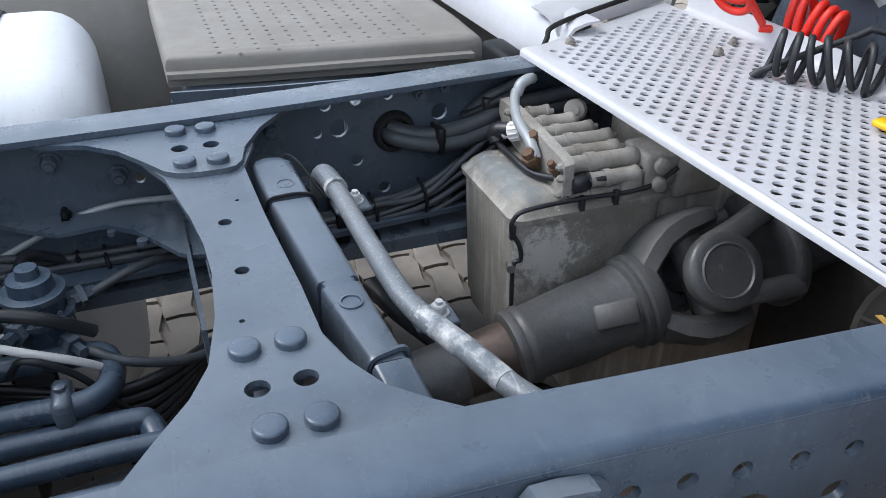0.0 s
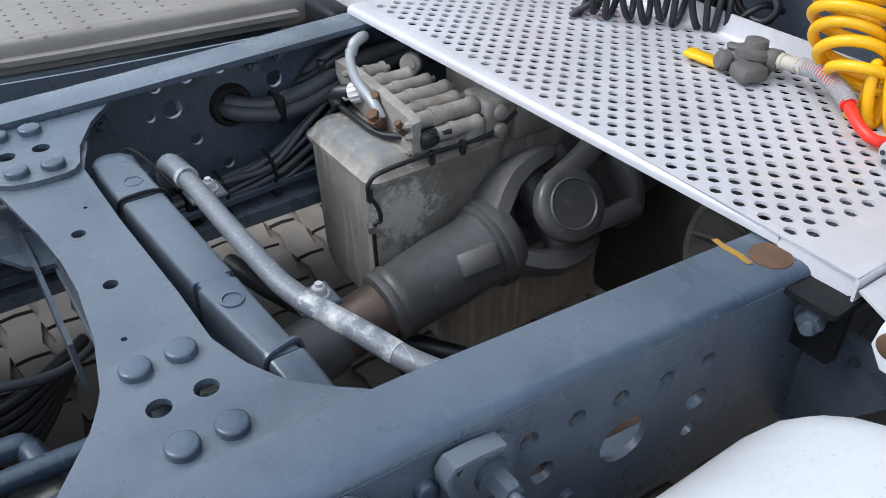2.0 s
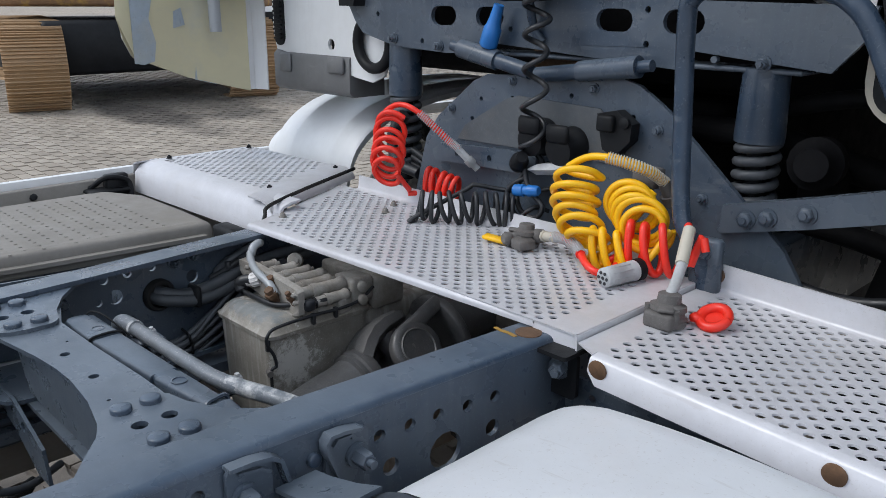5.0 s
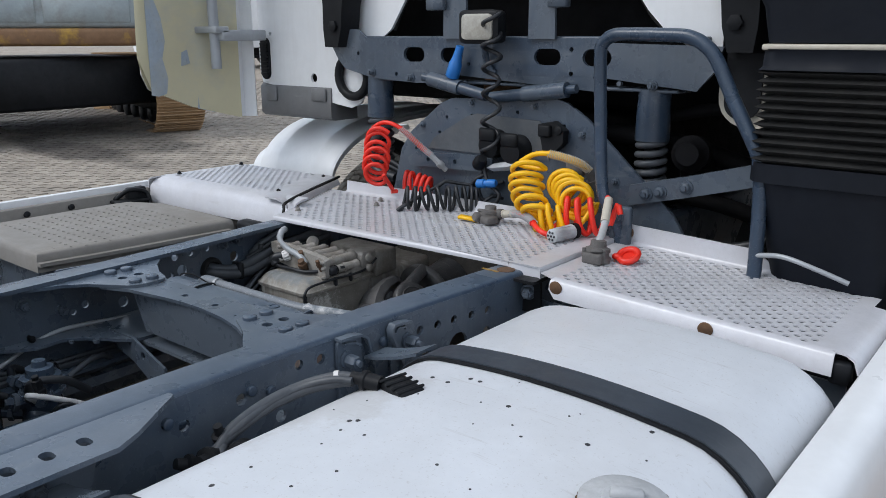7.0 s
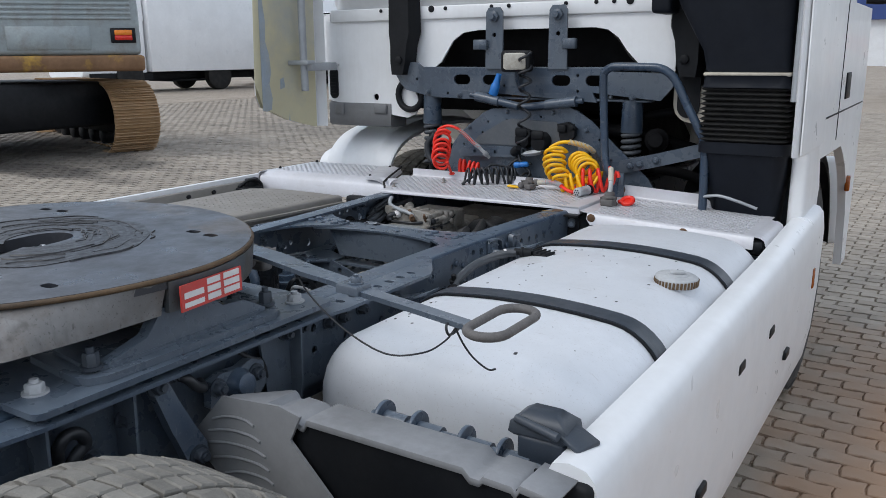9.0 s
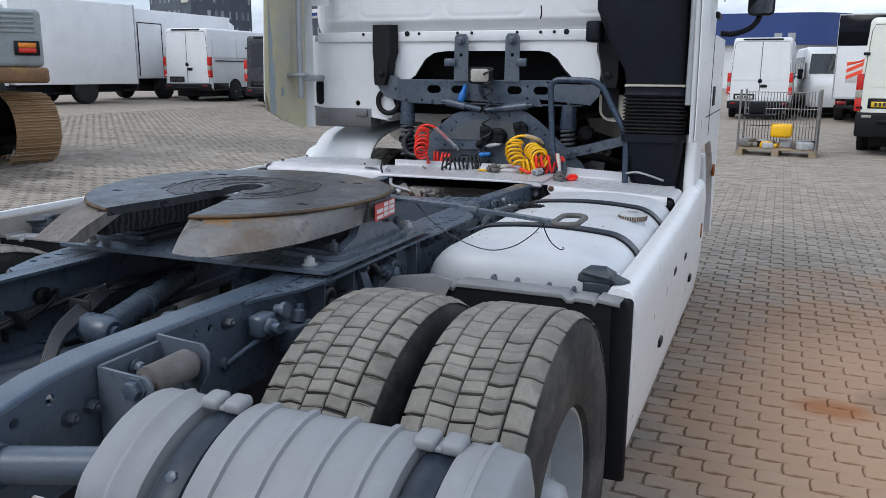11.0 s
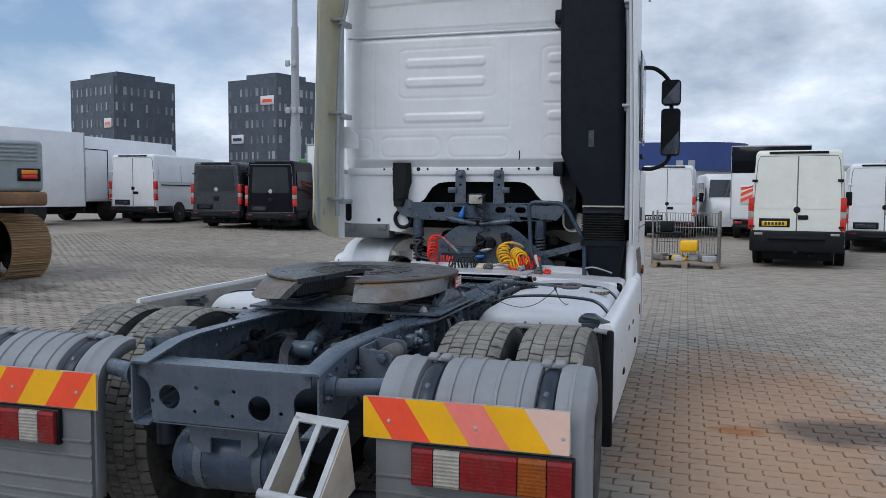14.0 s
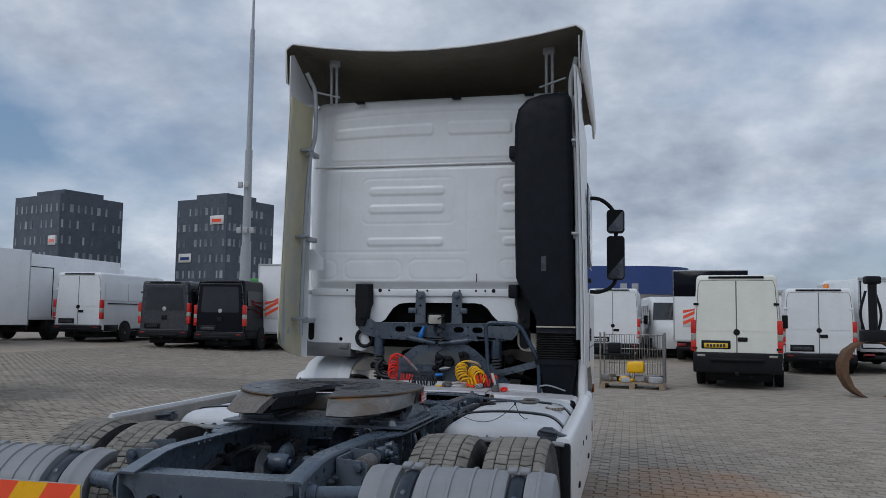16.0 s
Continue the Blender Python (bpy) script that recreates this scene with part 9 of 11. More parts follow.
# -- mirrors, doorside and front wheel housings --
for side in (1, -1):
    bm = bmesh.new()
    hose(bm, [(side * 1.20, 4.55, 2.86), (side * 1.32, 4.58, 2.84), (side * 1.43, 4.62, 2.74), (side * 1.46, 4.64, 2.60), (side * 1.46, 4.64, 2.1), (side * 1.42, 4.62, 1.96), (side * 1.30, 4.6, 1.90), (side * 1.20, 4.58, 1.90)], .020, 10)
    mir = part("mirror", bm, M["black"], truck, "black truck mirror pair on a bent arm")
    for z0, z1, w in ((2.50, 2.74, .090), (2.02, 2.47, .090)):
        bm = bmesh.new()
        loft(bm, [[Vector((side * 1.46 + x, y, z)) for x, z in rrect2(-w * s, w * s, z0 + (1 - s) * .05, z1 - (1 - s) * .05, .035 * s, 4)] for y, s in ((4.58, .97), (4.60, 1.0), (4.68, .95), (4.73, .6))])
        hs = part("housing", bm, M["black"], mir)
        bm = bmesh.new()
        plate(bm, rrect2(side * 1.46 - w + .012, side * 1.46 + w - .012, z0 + .014, z1 - .014, .025), .004, lambda u, v, w_: (u, 4.566 + w_ + (v - z0) * .10 - side * (u - side * 1.46) * .12, v))
        part("glass", bm, M["mirror"], hs)
    bm = bmesh.new()
    if side > 0:
        plate(bm, [(2.965, 1.24), (2.965, 1.85), (4.45, 1.85), (4.50, 1.5), (4.42, .5), (4.26, .5), (4.24, .62), (4.20, .80), (4.10, .966), (3.98, 1.07), (3.83, 1.154), (3.72, 1.20), (3.06, 1.21)], .04, lambda u, v, w: (1.205 + w, u, v))
    else:
        plate(bm, [(2.96, 1.40), (2.96, 1.85), (4.7, 1.85), (4.8, 1.5), (4.75, .6), (4.58, .6)] + [(3.70 + .86 * math.cos(radians(a)), .47 + .86 * math.sin(radians(a))) for a in range(12, 112, 12)] + [(3.2, 1.40)], .03, lambda u, v, w: (side * (1.20 + w), u, v))
    sd = part("door_side", bm, M["white"], cab)
    bm = bmesh.new()
    box(bm, *sorted((side * 1.226, side * 1.236)), 3.55, 4.35, 2.1, 2.85, .003, 1)
    part("side_window", bm, M["glass"], sd)
    bm = bmesh.new()
    box(bm, *sorted((side * 1.231, side * 1.255)), 3.62, 3.80, 1.95, 1.99, .006, 1)
    part("door_handle", bm, M["black"], sd)
    if side > 0:
        bm = bmesh.new()
        box(bm, 1.243, 1.248, 2.99, 4.44, 1.366, 1.373, .001, 1)
        box(bm, 1.243, 1.248, 3.50, 3.507, 1.25, 1.85, .001, 1)
        part("panel_gap", bm, M["black"], sd)
        bm = bmesh.new()
        box(bm, 1.242, 1.252, 3.66, 3.80, 1.42, 1.54, .012, 2)
        part("grip_recess", bm, M["black"], sd)
    bm = bmesh.new()
    rows = []
    for a in range(10, 186, 8):
        c, s = math.cos(radians(a)), math.sin(radians(a))
        rr = (.80 if side < 0 else .70) + (.03 if a > 120 else 0)
        XM = 1.265 if side < 0 else 1.16
        rows.append([Vector((side * x, 3.70 + (rr + d) * c, .47 + (rr + d) * s)) for x, d in ((XM, -.05), (XM - .003, .0), (XM - .025, .012), (.99, .016), (.96, .028), (.93, .016), (.69, .012), (.665, .0), (.665, -.008), (.69, .004), (XM - .025, .004), (XM - .01, -.006))])
    if side < 0:
        bm.free()
        bm = bmesh.new()
        inner_ = smooth_line([(0, 2.86, .92), (0, 2.875, 1.02), (0, 2.915, 1.12), (0, 3.01, 1.195), (0, 3.15, 1.240), (0, 3.4, 1.27), (0, 3.8, 1.25), (0, 4.2, 1.1)], 4)
        cross_ = [(-1.205, -.012), (-1.20, 0), (-1.12, 0), (-1.105, .010), (-1.09, .010), (-1.075, 0), (-.90, 0), (-.885, .010), (-.87, .010), (-.855, 0), (-.785, 0), (-.775, -.012)]
        loft(bm, [[Vector((x, p.y, p.z + d)) for x, d in cross_] + [Vector((-.78, p.y + .01, p.z - .03)), Vector((-1.20, p.y + .01, p.z - .03))] for p in inner_])
        mg = part("front_mudguard", bm, M["white"], truck, "white moulded mudguard over the front wheel")
        bm = bmesh.new()
        lip_ = smooth_line([(0, 2.89, .92), (0, 2.90, 1.04), (0, 2.935, 1.105), (0, 3.02, 1.135), (0, 3.3, 1.15), (0, 3.8, 1.15)], 4)
        loft(bm, [[Vector((x, p.y, p.z + d)) for x, d in ((-1.275, -.05), (-1.272, -.012), (-1.25, 0), (-1.20, .002), (-1.19, -.02), (-1.25, -.02))] for p in lip_])
        part("outer_lip", bm, M["white"], mg)
        continue
    loft(bm, rows)
    part("front_mudguard", bm, M["black"], truck, "black plastic wheel arch liner")
    bm = bmesh.new()
    box(bm, *sorted((side * 1.24, side * 1.262)), 4.09, 4.13, .93, 1.01, .004, 1)
    part("marker_lamp", bm, M["lens_amber"], truck, "small amber side marker lamp")
bm = bmesh.new()
plate(bm, [(2.90, .60), (2.90, 1.22), (3.02, 1.28), (3.10, 1.10), (3.02, .85), (2.98, .60)], .05, sideways(1.20))
loft(bm, [[Vector((x, y, z)) for x, y in rrect2(1.195, 1.255, 2.72, 2.98, .02, 3)] for z in (.95, 1.10, 1.30)])
part("corner_panel", bm, M["white"], truck, "white moulded corner panel behind the cab")
bm = bmesh.new()
box(bm, -1.15, 1.15, 4.98, 5.06, .45, 1.0, .05, 2)
part("bumper", bm, M["white"], truck)
bm = bmesh.new()
plate(bm, rrect2(-1.05, 1.05, 2.05, 3.0, .1), .01, lambda u, v, w: (u, 4.90 + w + (2.9 - v) * .12, v))
part("windscreen", bm, M["glass"], cab)

# ---- coiled hoses lying on the walkway ----
def coiled_hose(name, label, runs, r, material, n=10):
    e = thing(name, label, "hose", group="coiled air lines behind the cab")
    for pts in runs:
        bm = bmesh.new()
        hose(bm, pts, r, n, 3)
        part("coil", bm, material, e)
    return e


def loops(centres, axis, radius, turns, per=16, squash=1.0, seed=1, start=0.0, wide=1.0):
    """Turns of a slack coil whose middle follows a line of centres."""
    rnd = random.Random(seed)
    line = smooth_line(centres, 8)
    d, u, v = axes(axis)
    amp = [1 + rnd.uniform(-.14, .14) for _ in range(int(turns) + 3)]
    tip = [rnd.uniform(-.25, .25) for _ in range(int(turns) + 3)]
    n = int(turns * per)
    out = []
    for k in range(n + 1):
        f = k / n * (len(line) - 1)
        i = min(int(f), len(line) - 2)
        c = line[i].lerp(line[i + 1], f - i)
        w = k / per
        q = int(w)
        a = amp[q] + (amp[q + 1] - amp[q]) * (w - q)
        t_ = tip[q] + (tip[q + 1] - tip[q]) * (w - q)
        ang = 2 * math.pi * w + start
        out.append(c + (u * (wide * math.cos(ang)) + v * (squash * math.sin(ang)) + d * (t_ * math.sin(ang))) * (radius * a))
    return out


def wound(line, r_core, r_wire, core, wire, e, label):
    """A sleeve with a bright wire wound round it."""
    bm = bmesh.new()
    hose(bm, line, r_core, 12, 1)
    sl_ = part("relief_sleeve", bm, core, e)
    pts = []
    for k in range(len(line) - 1):
        wd, wu, wv_ = axes(line[k + 1] - line[k])
        for q in range(8):
            pts.append(line[k].lerp(line[k + 1], q / 8) + (wu * math.cos(q * math.pi / 4) + wv_ * math.sin(q * math.pi / 4)) * (r_core + r_wire * .6))
    bm = bmesh.new()
    hose(bm, pts, r_wire, 5, 1)
    part("relief_spring", bm, wire, sl_, label)


e = coiled_hose("red_air_hose", "bright red coiled air hose hung behind the cab", [
    [(-.215, 2.70, 1.285), (-.235, 2.685, 1.302), (-.265, 2.675, 1.315), (-.30, 2.67, 1.313), (-.335, 2.665, 1.290)] + loops([(-.300, 2.66, 1.272), (-.305, 2.655, 1.240), (-.302, 2.650, 1.205), (-.308, 2.645, 1.172), (-.300, 2.64, 1.14)], (.45, -.85, -.42), .037, 6, 16, 1.0, 3, 3.6) + [(-.285, 2.70, 1.10)],
    [(-.29, 2.70, 1.09)] + loops([(-.275, 2.745, 1.110), (-.17, 2.750, 1.095)], (1, .05, -.15), .042, 5, 14, 1.0, 5, .5, .45)], .0068, M["red_hose"])
relief = smooth_line([(-.232, 2.688, 1.300), (-.205, 2.705, 1.272), (-.175, 2.73, 1.235), (-.155, 2.745, 1.215)], 8)
wound(relief, .0085, .0016, M["red_hose"], M["galv"], e, "bright wound steel spring")
bm = bmesh.new()
turned(bm, (-.157, 2.743, 1.217), (.3, .25, -.4), ((0, .0095), (.035, .0095), (.035, .013), (.052, .013), (.055, .009), (.07, .009)), 6)
part("fitting", bm, M["galv"], e)
e = coiled_hose("yellow_air_hose", "bright yellow coiled air hose heaped on the walkway", [
    [(.405, 2.745, 1.225), (.395, 2.72, 1.245), (.365, 2.69, 1.262), (.32, 2.67, 1.272), (.275, 2.665, 1.265), (.235, 2.66, 1.235)] + loops([(.268, 2.655, 1.232), (.266, 2.650, 1.195), (.272, 2.645, 1.160), (.295, 2.640, 1.128), (.325, 2.635, 1.108)], (.25, -.70, -.80), .045, 6, 18, .95, 7, 3.0) + [(.325, 2.655, 1.075)],
    [(.335, 2.69, 1.10)] + loops([(.362, 2.690, 1.188), (.385, 2.680, 1.176), (.405, 2.672, 1.160), (.425, 2.665, 1.142)], (.30, -.88, -.10), .046, 5, 18, .92, 9, 3.4) + [(.445, 2.64, 1.10), (.41, 2.625, 1.080), (.38, 2.64, 1.078)],
    loops([(.318, 2.625, 1.106), (.350, 2.630, 1.102), (.395, 2.640, 1.102)], (1, .15, .10), .036, 3, 16, 1.0, 11, .4, .35)], .0073, M["yellow_hose"])
relief = smooth_line([(.322, 2.670, 1.272), (.36, 2.688, 1.263), (.392, 2.716, 1.247), (.408, 2.745, 1.224)], 8)
wound(relief, .0100, .0017, M["yellow_hose"], M["cream"], e, "dull wound spring")
bm = bmesh.new()
turned(bm, (.406, 2.742, 1.226), (.1, .3, -.6), ((0, .012), (.03, .012), (.03, .017), (.05, .017)), 8)
box(bm, .33, .385, 2.745, 2.785, 1.205, 1.245, .006, 2)
part("fitting", bm, M["cast"], e)
e = coiled_hose("red_supply_hose", "short red coiled hose with metal coupling", [
    [(.360, 2.645, 1.078)] + loops([(.385, 2.650, 1.120), (.45, 2.652, 1.118), (.530, 2.655, 1.136)], (1, .05, .12), .043, 3.7, 16, 1.0, 13, 2.6, .38) + [(.548, 2.645, 1.165), (.560, 2.640, 1.142)],
    [(.225, 2.640, 1.098), (.26, 2.632, 1.103), (.300, 2.615, 1.100), (.335, 2.59, 1.092), (.358, 2.575, 1.085), (.385, 2.57, 1.078), (.40, 2.60, 1.075), (.385, 2.63, 1.078)]], .0074, M["red_hose"])
relief = smooth_line([(.225, 2.640, 1.098), (.26, 2.632, 1.103), (.300, 2.615, 1.100), (.328, 2.595, 1.094)], 8)
wound(relief, .0098, .0016, M["red_hose"], M["galv"], e, "bright wound steel spring")
bm = bmesh.new()
turned(bm, (.190, 2.645, 1.092), (1, -.15, .15), ((0, .012), (.012, .012), (.012, .0105), (.038, .0105), (.04, .012), (.046, .012)), 8)
part("brass_ferrule", bm, M["cream"], e)
bm = bmesh.new()
turned(bm, (.155, 2.635, 1.066), (0, .1, 1), ((0, .028), (.008, .031), (.010, .024), (.022, .023), (.024, .028), (.032, .028), (.036, .017), (.046, .016), (.048, .010)), 16)
box(bm, .122, .168, 2.610, 2.665, 1.067, 1.096, .008, 2)
box(bm, -.040, .040, -.009, .009, .024, .031, .003, 1, pose(.155, 2.637, 1.068, 0, 6, 35))
box(bm, -.010, .028, -.020, .020, .0, .022, .004, 1, pose(.165, 2.61, 1.068, 0, 0, -20))
turned(bm, (.135, 2.61, 1.082), (-.4, -1, 0), ((0, .013), (.011, .015), (.017, .010)), 10)
turned(bm, (.178, 2.645, 1.090), (1, -.15, .15), ((0, .015), (.014, .015), (.018, .011)), 12)
part("coupling", bm, M["cast"], e)
bm = bmesh.new()
box(bm, -.030, .030, -.012, .012, -.004, .006, .003, 1, pose(.100, 2.605, 1.073, 0, 4, 12))
part("tab", bm, M["yellow_hose"], e, "yellow release tab")
e = coiled_hose("black_cable_coil", "black coiled electric cable lying on the walkway", [
    [(.085, 2.80, 1.15), (.03, 2.785, 1.135), (-.03, 2.76, 1.135), (-.075, 2.72, 1.145), (-.085, 2.70, 1.135)] + loops([(-.150, 2.598, 1.103), (-.10, 2.628, 1.102), (-.05, 2.670, 1.102), (.0, 2.712, 1.100), (.035, 2.735, 1.098)], (1, .75, 0), .034, 10, 16, 1.0, 15, .8, .62) + [(.07, 2.76, 1.11), (.09, 2.79, 1.10)]], .0055, M["black_hose"])
e = coiled_hose("trailer_cable", "loose black trailer cable with grey plugs", [
    loops([(.075, 2.74, 1.64), (.07, 2.75, 1.45), (.06, 2.76, 1.20)], (-.03, .05, -1), .024, 6, 12, 1.0, 17, .2),
    [(.03, 2.77, 1.20), (.055, 2.76, 1.15), (.10, 2.755, 1.12), (.085, 2.75, 1.09), (.04, 2.75, 1.10), (.015, 2.765, 1.14), (.02, 2.785, 1.19)],
    [(.03, 2.775, 1.17), (.0, 2.765, 1.15), (-.01, 2.76, 1.12), (.03, 2.75, 1.085), (.09, 2.75, 1.08)]], .0062, M["black_hose"])
bm = bmesh.new()
turned(bm, (.005, 2.775, 1.195), (.5, -.4, .35), ((0, .016), (.012, .021), (.035, .021), (.04, .016), (.065, .013)), 16)
part("plug", bm, M["black"], e)
bm = bmesh.new()
turned(bm, (.060, 2.745, 1.150), (1, .1, .12), ((-.034, .009), (-.030, .014), (-.006, .014), (-.004, .011), (.004, .011), (.006, .0135), (.030, .012), (.034, .009)), 14)
part("blue_sleeve", bm, M["blue"], e, "bright blue sleeve")
bm = bmesh.new()
turned(bm, (.420, 2.540, 1.083), (.22, 1, .02), ((0, .0165), (.002, .0185), (.035, .0185), (.036, .0178), (.062, .0178), (.065, .0195), (.075, .0195), (.077, .015), (.09, .013), (.10, .010)), 24)
plug = part("seven_pin_plug", bm, M["galv"], e, "ribbed aluminium trailer plug")
for k in range(10):
    a_ = 2 * math.pi * k / 10
    pd, pu, pv = axes((.22, 1, .02))
    c = Vector((.420, 2.540, 1.083)) + (pu * math.cos(a_) + pv * math.sin(a_)) * .018
    bm = bmesh.new()
    cyl(bm, c + pd * .012, c + pd * .060, .0013, 5)
    part("rib", bm, M["galv"], plug)
bm = bmesh.new()
for k in range(7):
    c = Vector((.420, 2.540, 1.083)) - pd * .0008 + (pu * math.cos(k * math.pi / 3) + pv * math.sin(k * math.pi / 3)) * (.0105 if k < 6 else 0)
    turned(bm, c, -pd, ((0, .0032), (.0012, .0032)), 10)
part("pin_hole", bm, M["ink"], plug)
bm = bmesh.new()
turned(bm, Vector((.420, 2.540, 1.083)) + pd * .078, pd, ((0, .0205), (.004, .021), (.012, .021), (.014, .015)), 20)
part("collar", bm, M["black"], plug)
e = thing("air_coupling", "grey cast air coupling with red cap on the walkway", "coupling")
bm = bmesh.new()
turned(bm, (.572, 2.505, 1.050), (0, .12, 1), ((0, .032), (.012, .034), (.016, .029), (.024, .028), (.026, .031), (.034, .030), (.038, .020), (.052, .019), (.054, .015)), 20)
box(bm, .548, .600, 2.470, 2.505, 1.050, 1.078, .006, 2)
box(bm, -.014, .014, -.036, .036, .030, .038, .003, 1, pose(.572, 2.507, 1.05, 0, 0, 25))
for sx in (-1, 1):
    cyl(bm, (.572 + sx * .026, 2.49, 1.06), (.572 + sx * .026, 2.49, 1.084), .006, 8)
part("body", bm, M["cast"], e)
bm = bmesh.new()
hose(bm, [(.570, 2.512, 1.095), (.562, 2.545, 1.112), (.548, 2.585, 1.135), (.535, 2.615, 1.158), (.525, 2.64, 1.175)], .0095, 12)
part("stem", bm, M["galv"], e)
bm = bmesh.new()
hose(bm, [(.550, 2.578, 1.132), (.537, 2.610, 1.156), (.525, 2.64, 1.176)], .0112, 12)
part("spring_guard", bm, M["cream"], e)
bm = bmesh.new()
hose(bm, [(.632 + .022 * math.cos(a), 2.552 + .022 * math.sin(a), 1.066 + .010 * math.sin(a)) for a in [2 * math.pi * k / 14 for k in range(15)]], .0085, 8)
turned(bm, (.632, 2.552, 1.055), (0, -.3, 1), ((0, .023), (.010, .023)), 16)
box(bm, .598, .618, 2.528, 2.548, 1.056, 1.070, .004, 1)
part("cap", bm, M["red_hose"], e, "red plastic cap")
e = thing("blue_plug", "blue electric plug hanging from the beam", "plug")
bm = bmesh.new()
turned(bm, (-.085, 2.80, 1.548), (-.35, 0, -1), ((0, .012), (.03, .014), (.05, .018), (.055, .021), (.095, .022), (.10, .018)), 16)
part("body", bm, M["blue"], e)

# ---- vehicles in the yard ----
def van_section(w, z0, z1, tap, r):
    pts = rrect2(-w, w, z0, z1, r, 4)
    return [(x * (1 - tap * max(0.0, (z - 1.1) / (z1 - 1.1)) ** 1.3), z) for x, z in pts]


def van(label, at, rz, body, L=5.9, W=1.0, H=2.65, split=True, glazed=False, plate_mat=None, beacon=False, twin=False, deep=False):
    v = thing("panel_van", label, "van", at, rz, "vans parked round the yard")
    z0 = .40
    bm = bmesh.new()
    rows = []
    for y, s, zt_ in ((0, .975, .980), (.03, .995, .995), (.15, 1.0, 1.0), (L * .62, 1.0, 1.0), (L * .70, .99, .985), (L * .78, .96, .86), (L * .86, .94, .52), (L * .97, .90, .44), (L, .80, .36)):
        rows.append([Vector((x * s, y, z)) for x, z in van_section(W, z0, z0 + (H - z0) * zt_, .10 if zt_ > .9 else .16, .10)])
    loft(bm, rows)
    part("body", bm, body, v)
    zt2 = H - .14

    def side_in(z):
        return 1 - .10 * max(0.0, (z - 1.1) / (H - 1.1)) ** 1.3

    for s in ((-1, 1) if split else (0,)):
        zs = [.66, 1.1, 1.5, 1.9, zt2 - .12, zt2]
        out = [(W * .93 * side_in(z) - (.04 if z == zt2 else 0), z) for z in zs]
        poly = [(x * s, z) for x, z in out] + [(.008 * s, zt2), (.008 * s, .66)] if s else [(x, z) for x, z in out] + [(-x, z) for x, z in reversed(out)]
        bm = bmesh.new()
        plate(bm, poly, .016, upright(-.016))
        dr = part("rear_door", bm, body, v)
        bm = bmesh.new()
        hose(bm, [(x, -.010, z) for x, z in poly] + [(poly[0][0], -.010, poly[0][1])], .010, 6, smooth=False)
        part("seal", bm, M["seam"], dr)
        lo_, hi_ = 1.36, zt2 - .10
        xa, xb = (W * .10, W * .80) if s else (-W * .76, W * .76)
        field = [(xa * (s or 1), lo_ + .05), ((xa + .05) * (s or 1), lo_), ((xb - .05) * (s or 1), lo_), (xb * (s or 1), lo_ + .05), (xb * side_in(hi_) * (s or 1), hi_ - .05), ((xb * side_in(hi_) - .05) * (s or 1), hi_), ((xa + .05) * (s or 1), hi_), ((xa if s else -xb * side_in(hi_)) * (s or 1), hi_ - .05)]
        bm = bmesh.new()
        if glazed:
            plate(bm, field, .012, upright(-.026))
            part("window", bm, M["vanglass"], dr)
        else:
            plate(bm, field, .012, upright(-.024))
            part("door_field", bm, body, dr)
            bm = bmesh.new()
            plate(bm, [(x * .98, .74 + .52 * (z - lo_) / (hi_ - lo_)) for x, z in field], .008, upright(-.021))
            part("lower_field", bm, body, dr)
        for zh in (.95, 2.0):
            for q in ((s,) if s else (-1, 1)):
                bm = bmesh.new()
                xh = W * .94 * side_in(zh) * q
                box(bm, xh - .075, xh + .045, -.040, .0, zh - .03, zh + .03, .010, 2)
                part("hinge", bm, M["black"] if deep else body, dr)
    bm = bmesh.new()
    box(bm, .02, .24, -.045, -.012, 1.12, 1.22, .015, 2) if split else box(bm, -.10, .10, -.045, -.012, 1.02, 1.18, .02, 2)
    part("door_handle", bm, M["black"], v)
    bm = bmesh.new()
    turned(bm, (0, -.016, 1.42 if not split else 1.34), (0, -1, 0), ((0, .075), (.012, .075), (.016, .055), (.018, .02)), 20)
    part("round_badge", bm, M["black" if split else "galv"], v)
    for s in (-1, 1):
        xc = s * (W - .035)
        tl = None
        for za, zb, mm in ((1.30, 1.62, "van_lamp"), (1.14, 1.295, "lens_clear"), (.88, 1.135, "van_lamp")):
            bm = bmesh.new()
            box(bm, xc - .075, xc + .047, -.040, .12, za, zb, .015, 2)
            if tl is None:
                tl = part("tail_lamp", bm, M[mm], v, "upright red tail lamp")
            else:
                part("segment", bm, M[mm], tl)
    bt = .86 if deep else .64
    bm = bmesh.new()
    box(bm, -W * .99, W * .99, -.11, .14, .38, bt, .035, 2)
    box(bm, -W * .60, W * .60, -.18, -.05, bt - .20, bt - .13, .012, 1)
    bp = part("bumper", bm, M["black"], v)
    for s in (-1, 1):
        bm = bmesh.new()
        box(bm, s * W * .80 - .09, s * W * .80 + .09, -.118, -.105, bt - .10, bt - .05, .004, 1)
        part("reflector", bm, M["lens_clear" if deep else "lens_red"], bp)
    # black box added below the floor for the dark shadow there, with exhaust and hitch
    bm = bmesh.new()
    box(bm, -W * .74, W * .74, .30, L - .35, .17, .44, .02, 1)
    cyl(bm, (W * .3, -.02, .30), (W * .3, .6, .30), .04, 10)
    box(bm, -.05, .05, -.20, .2, .34, .42, .01, 1)
    part("underbody", bm, M["black"], v)
    bm = bmesh.new()
    zp = 1.02 if deep else .78
    box(bm, -W * .80, -W * .14, -.036, -.012, zp - .08, zp + .12, .01, 1)
    holder = part("plate_recess", bm, M["black"], v)
    bm = bmesh.new()
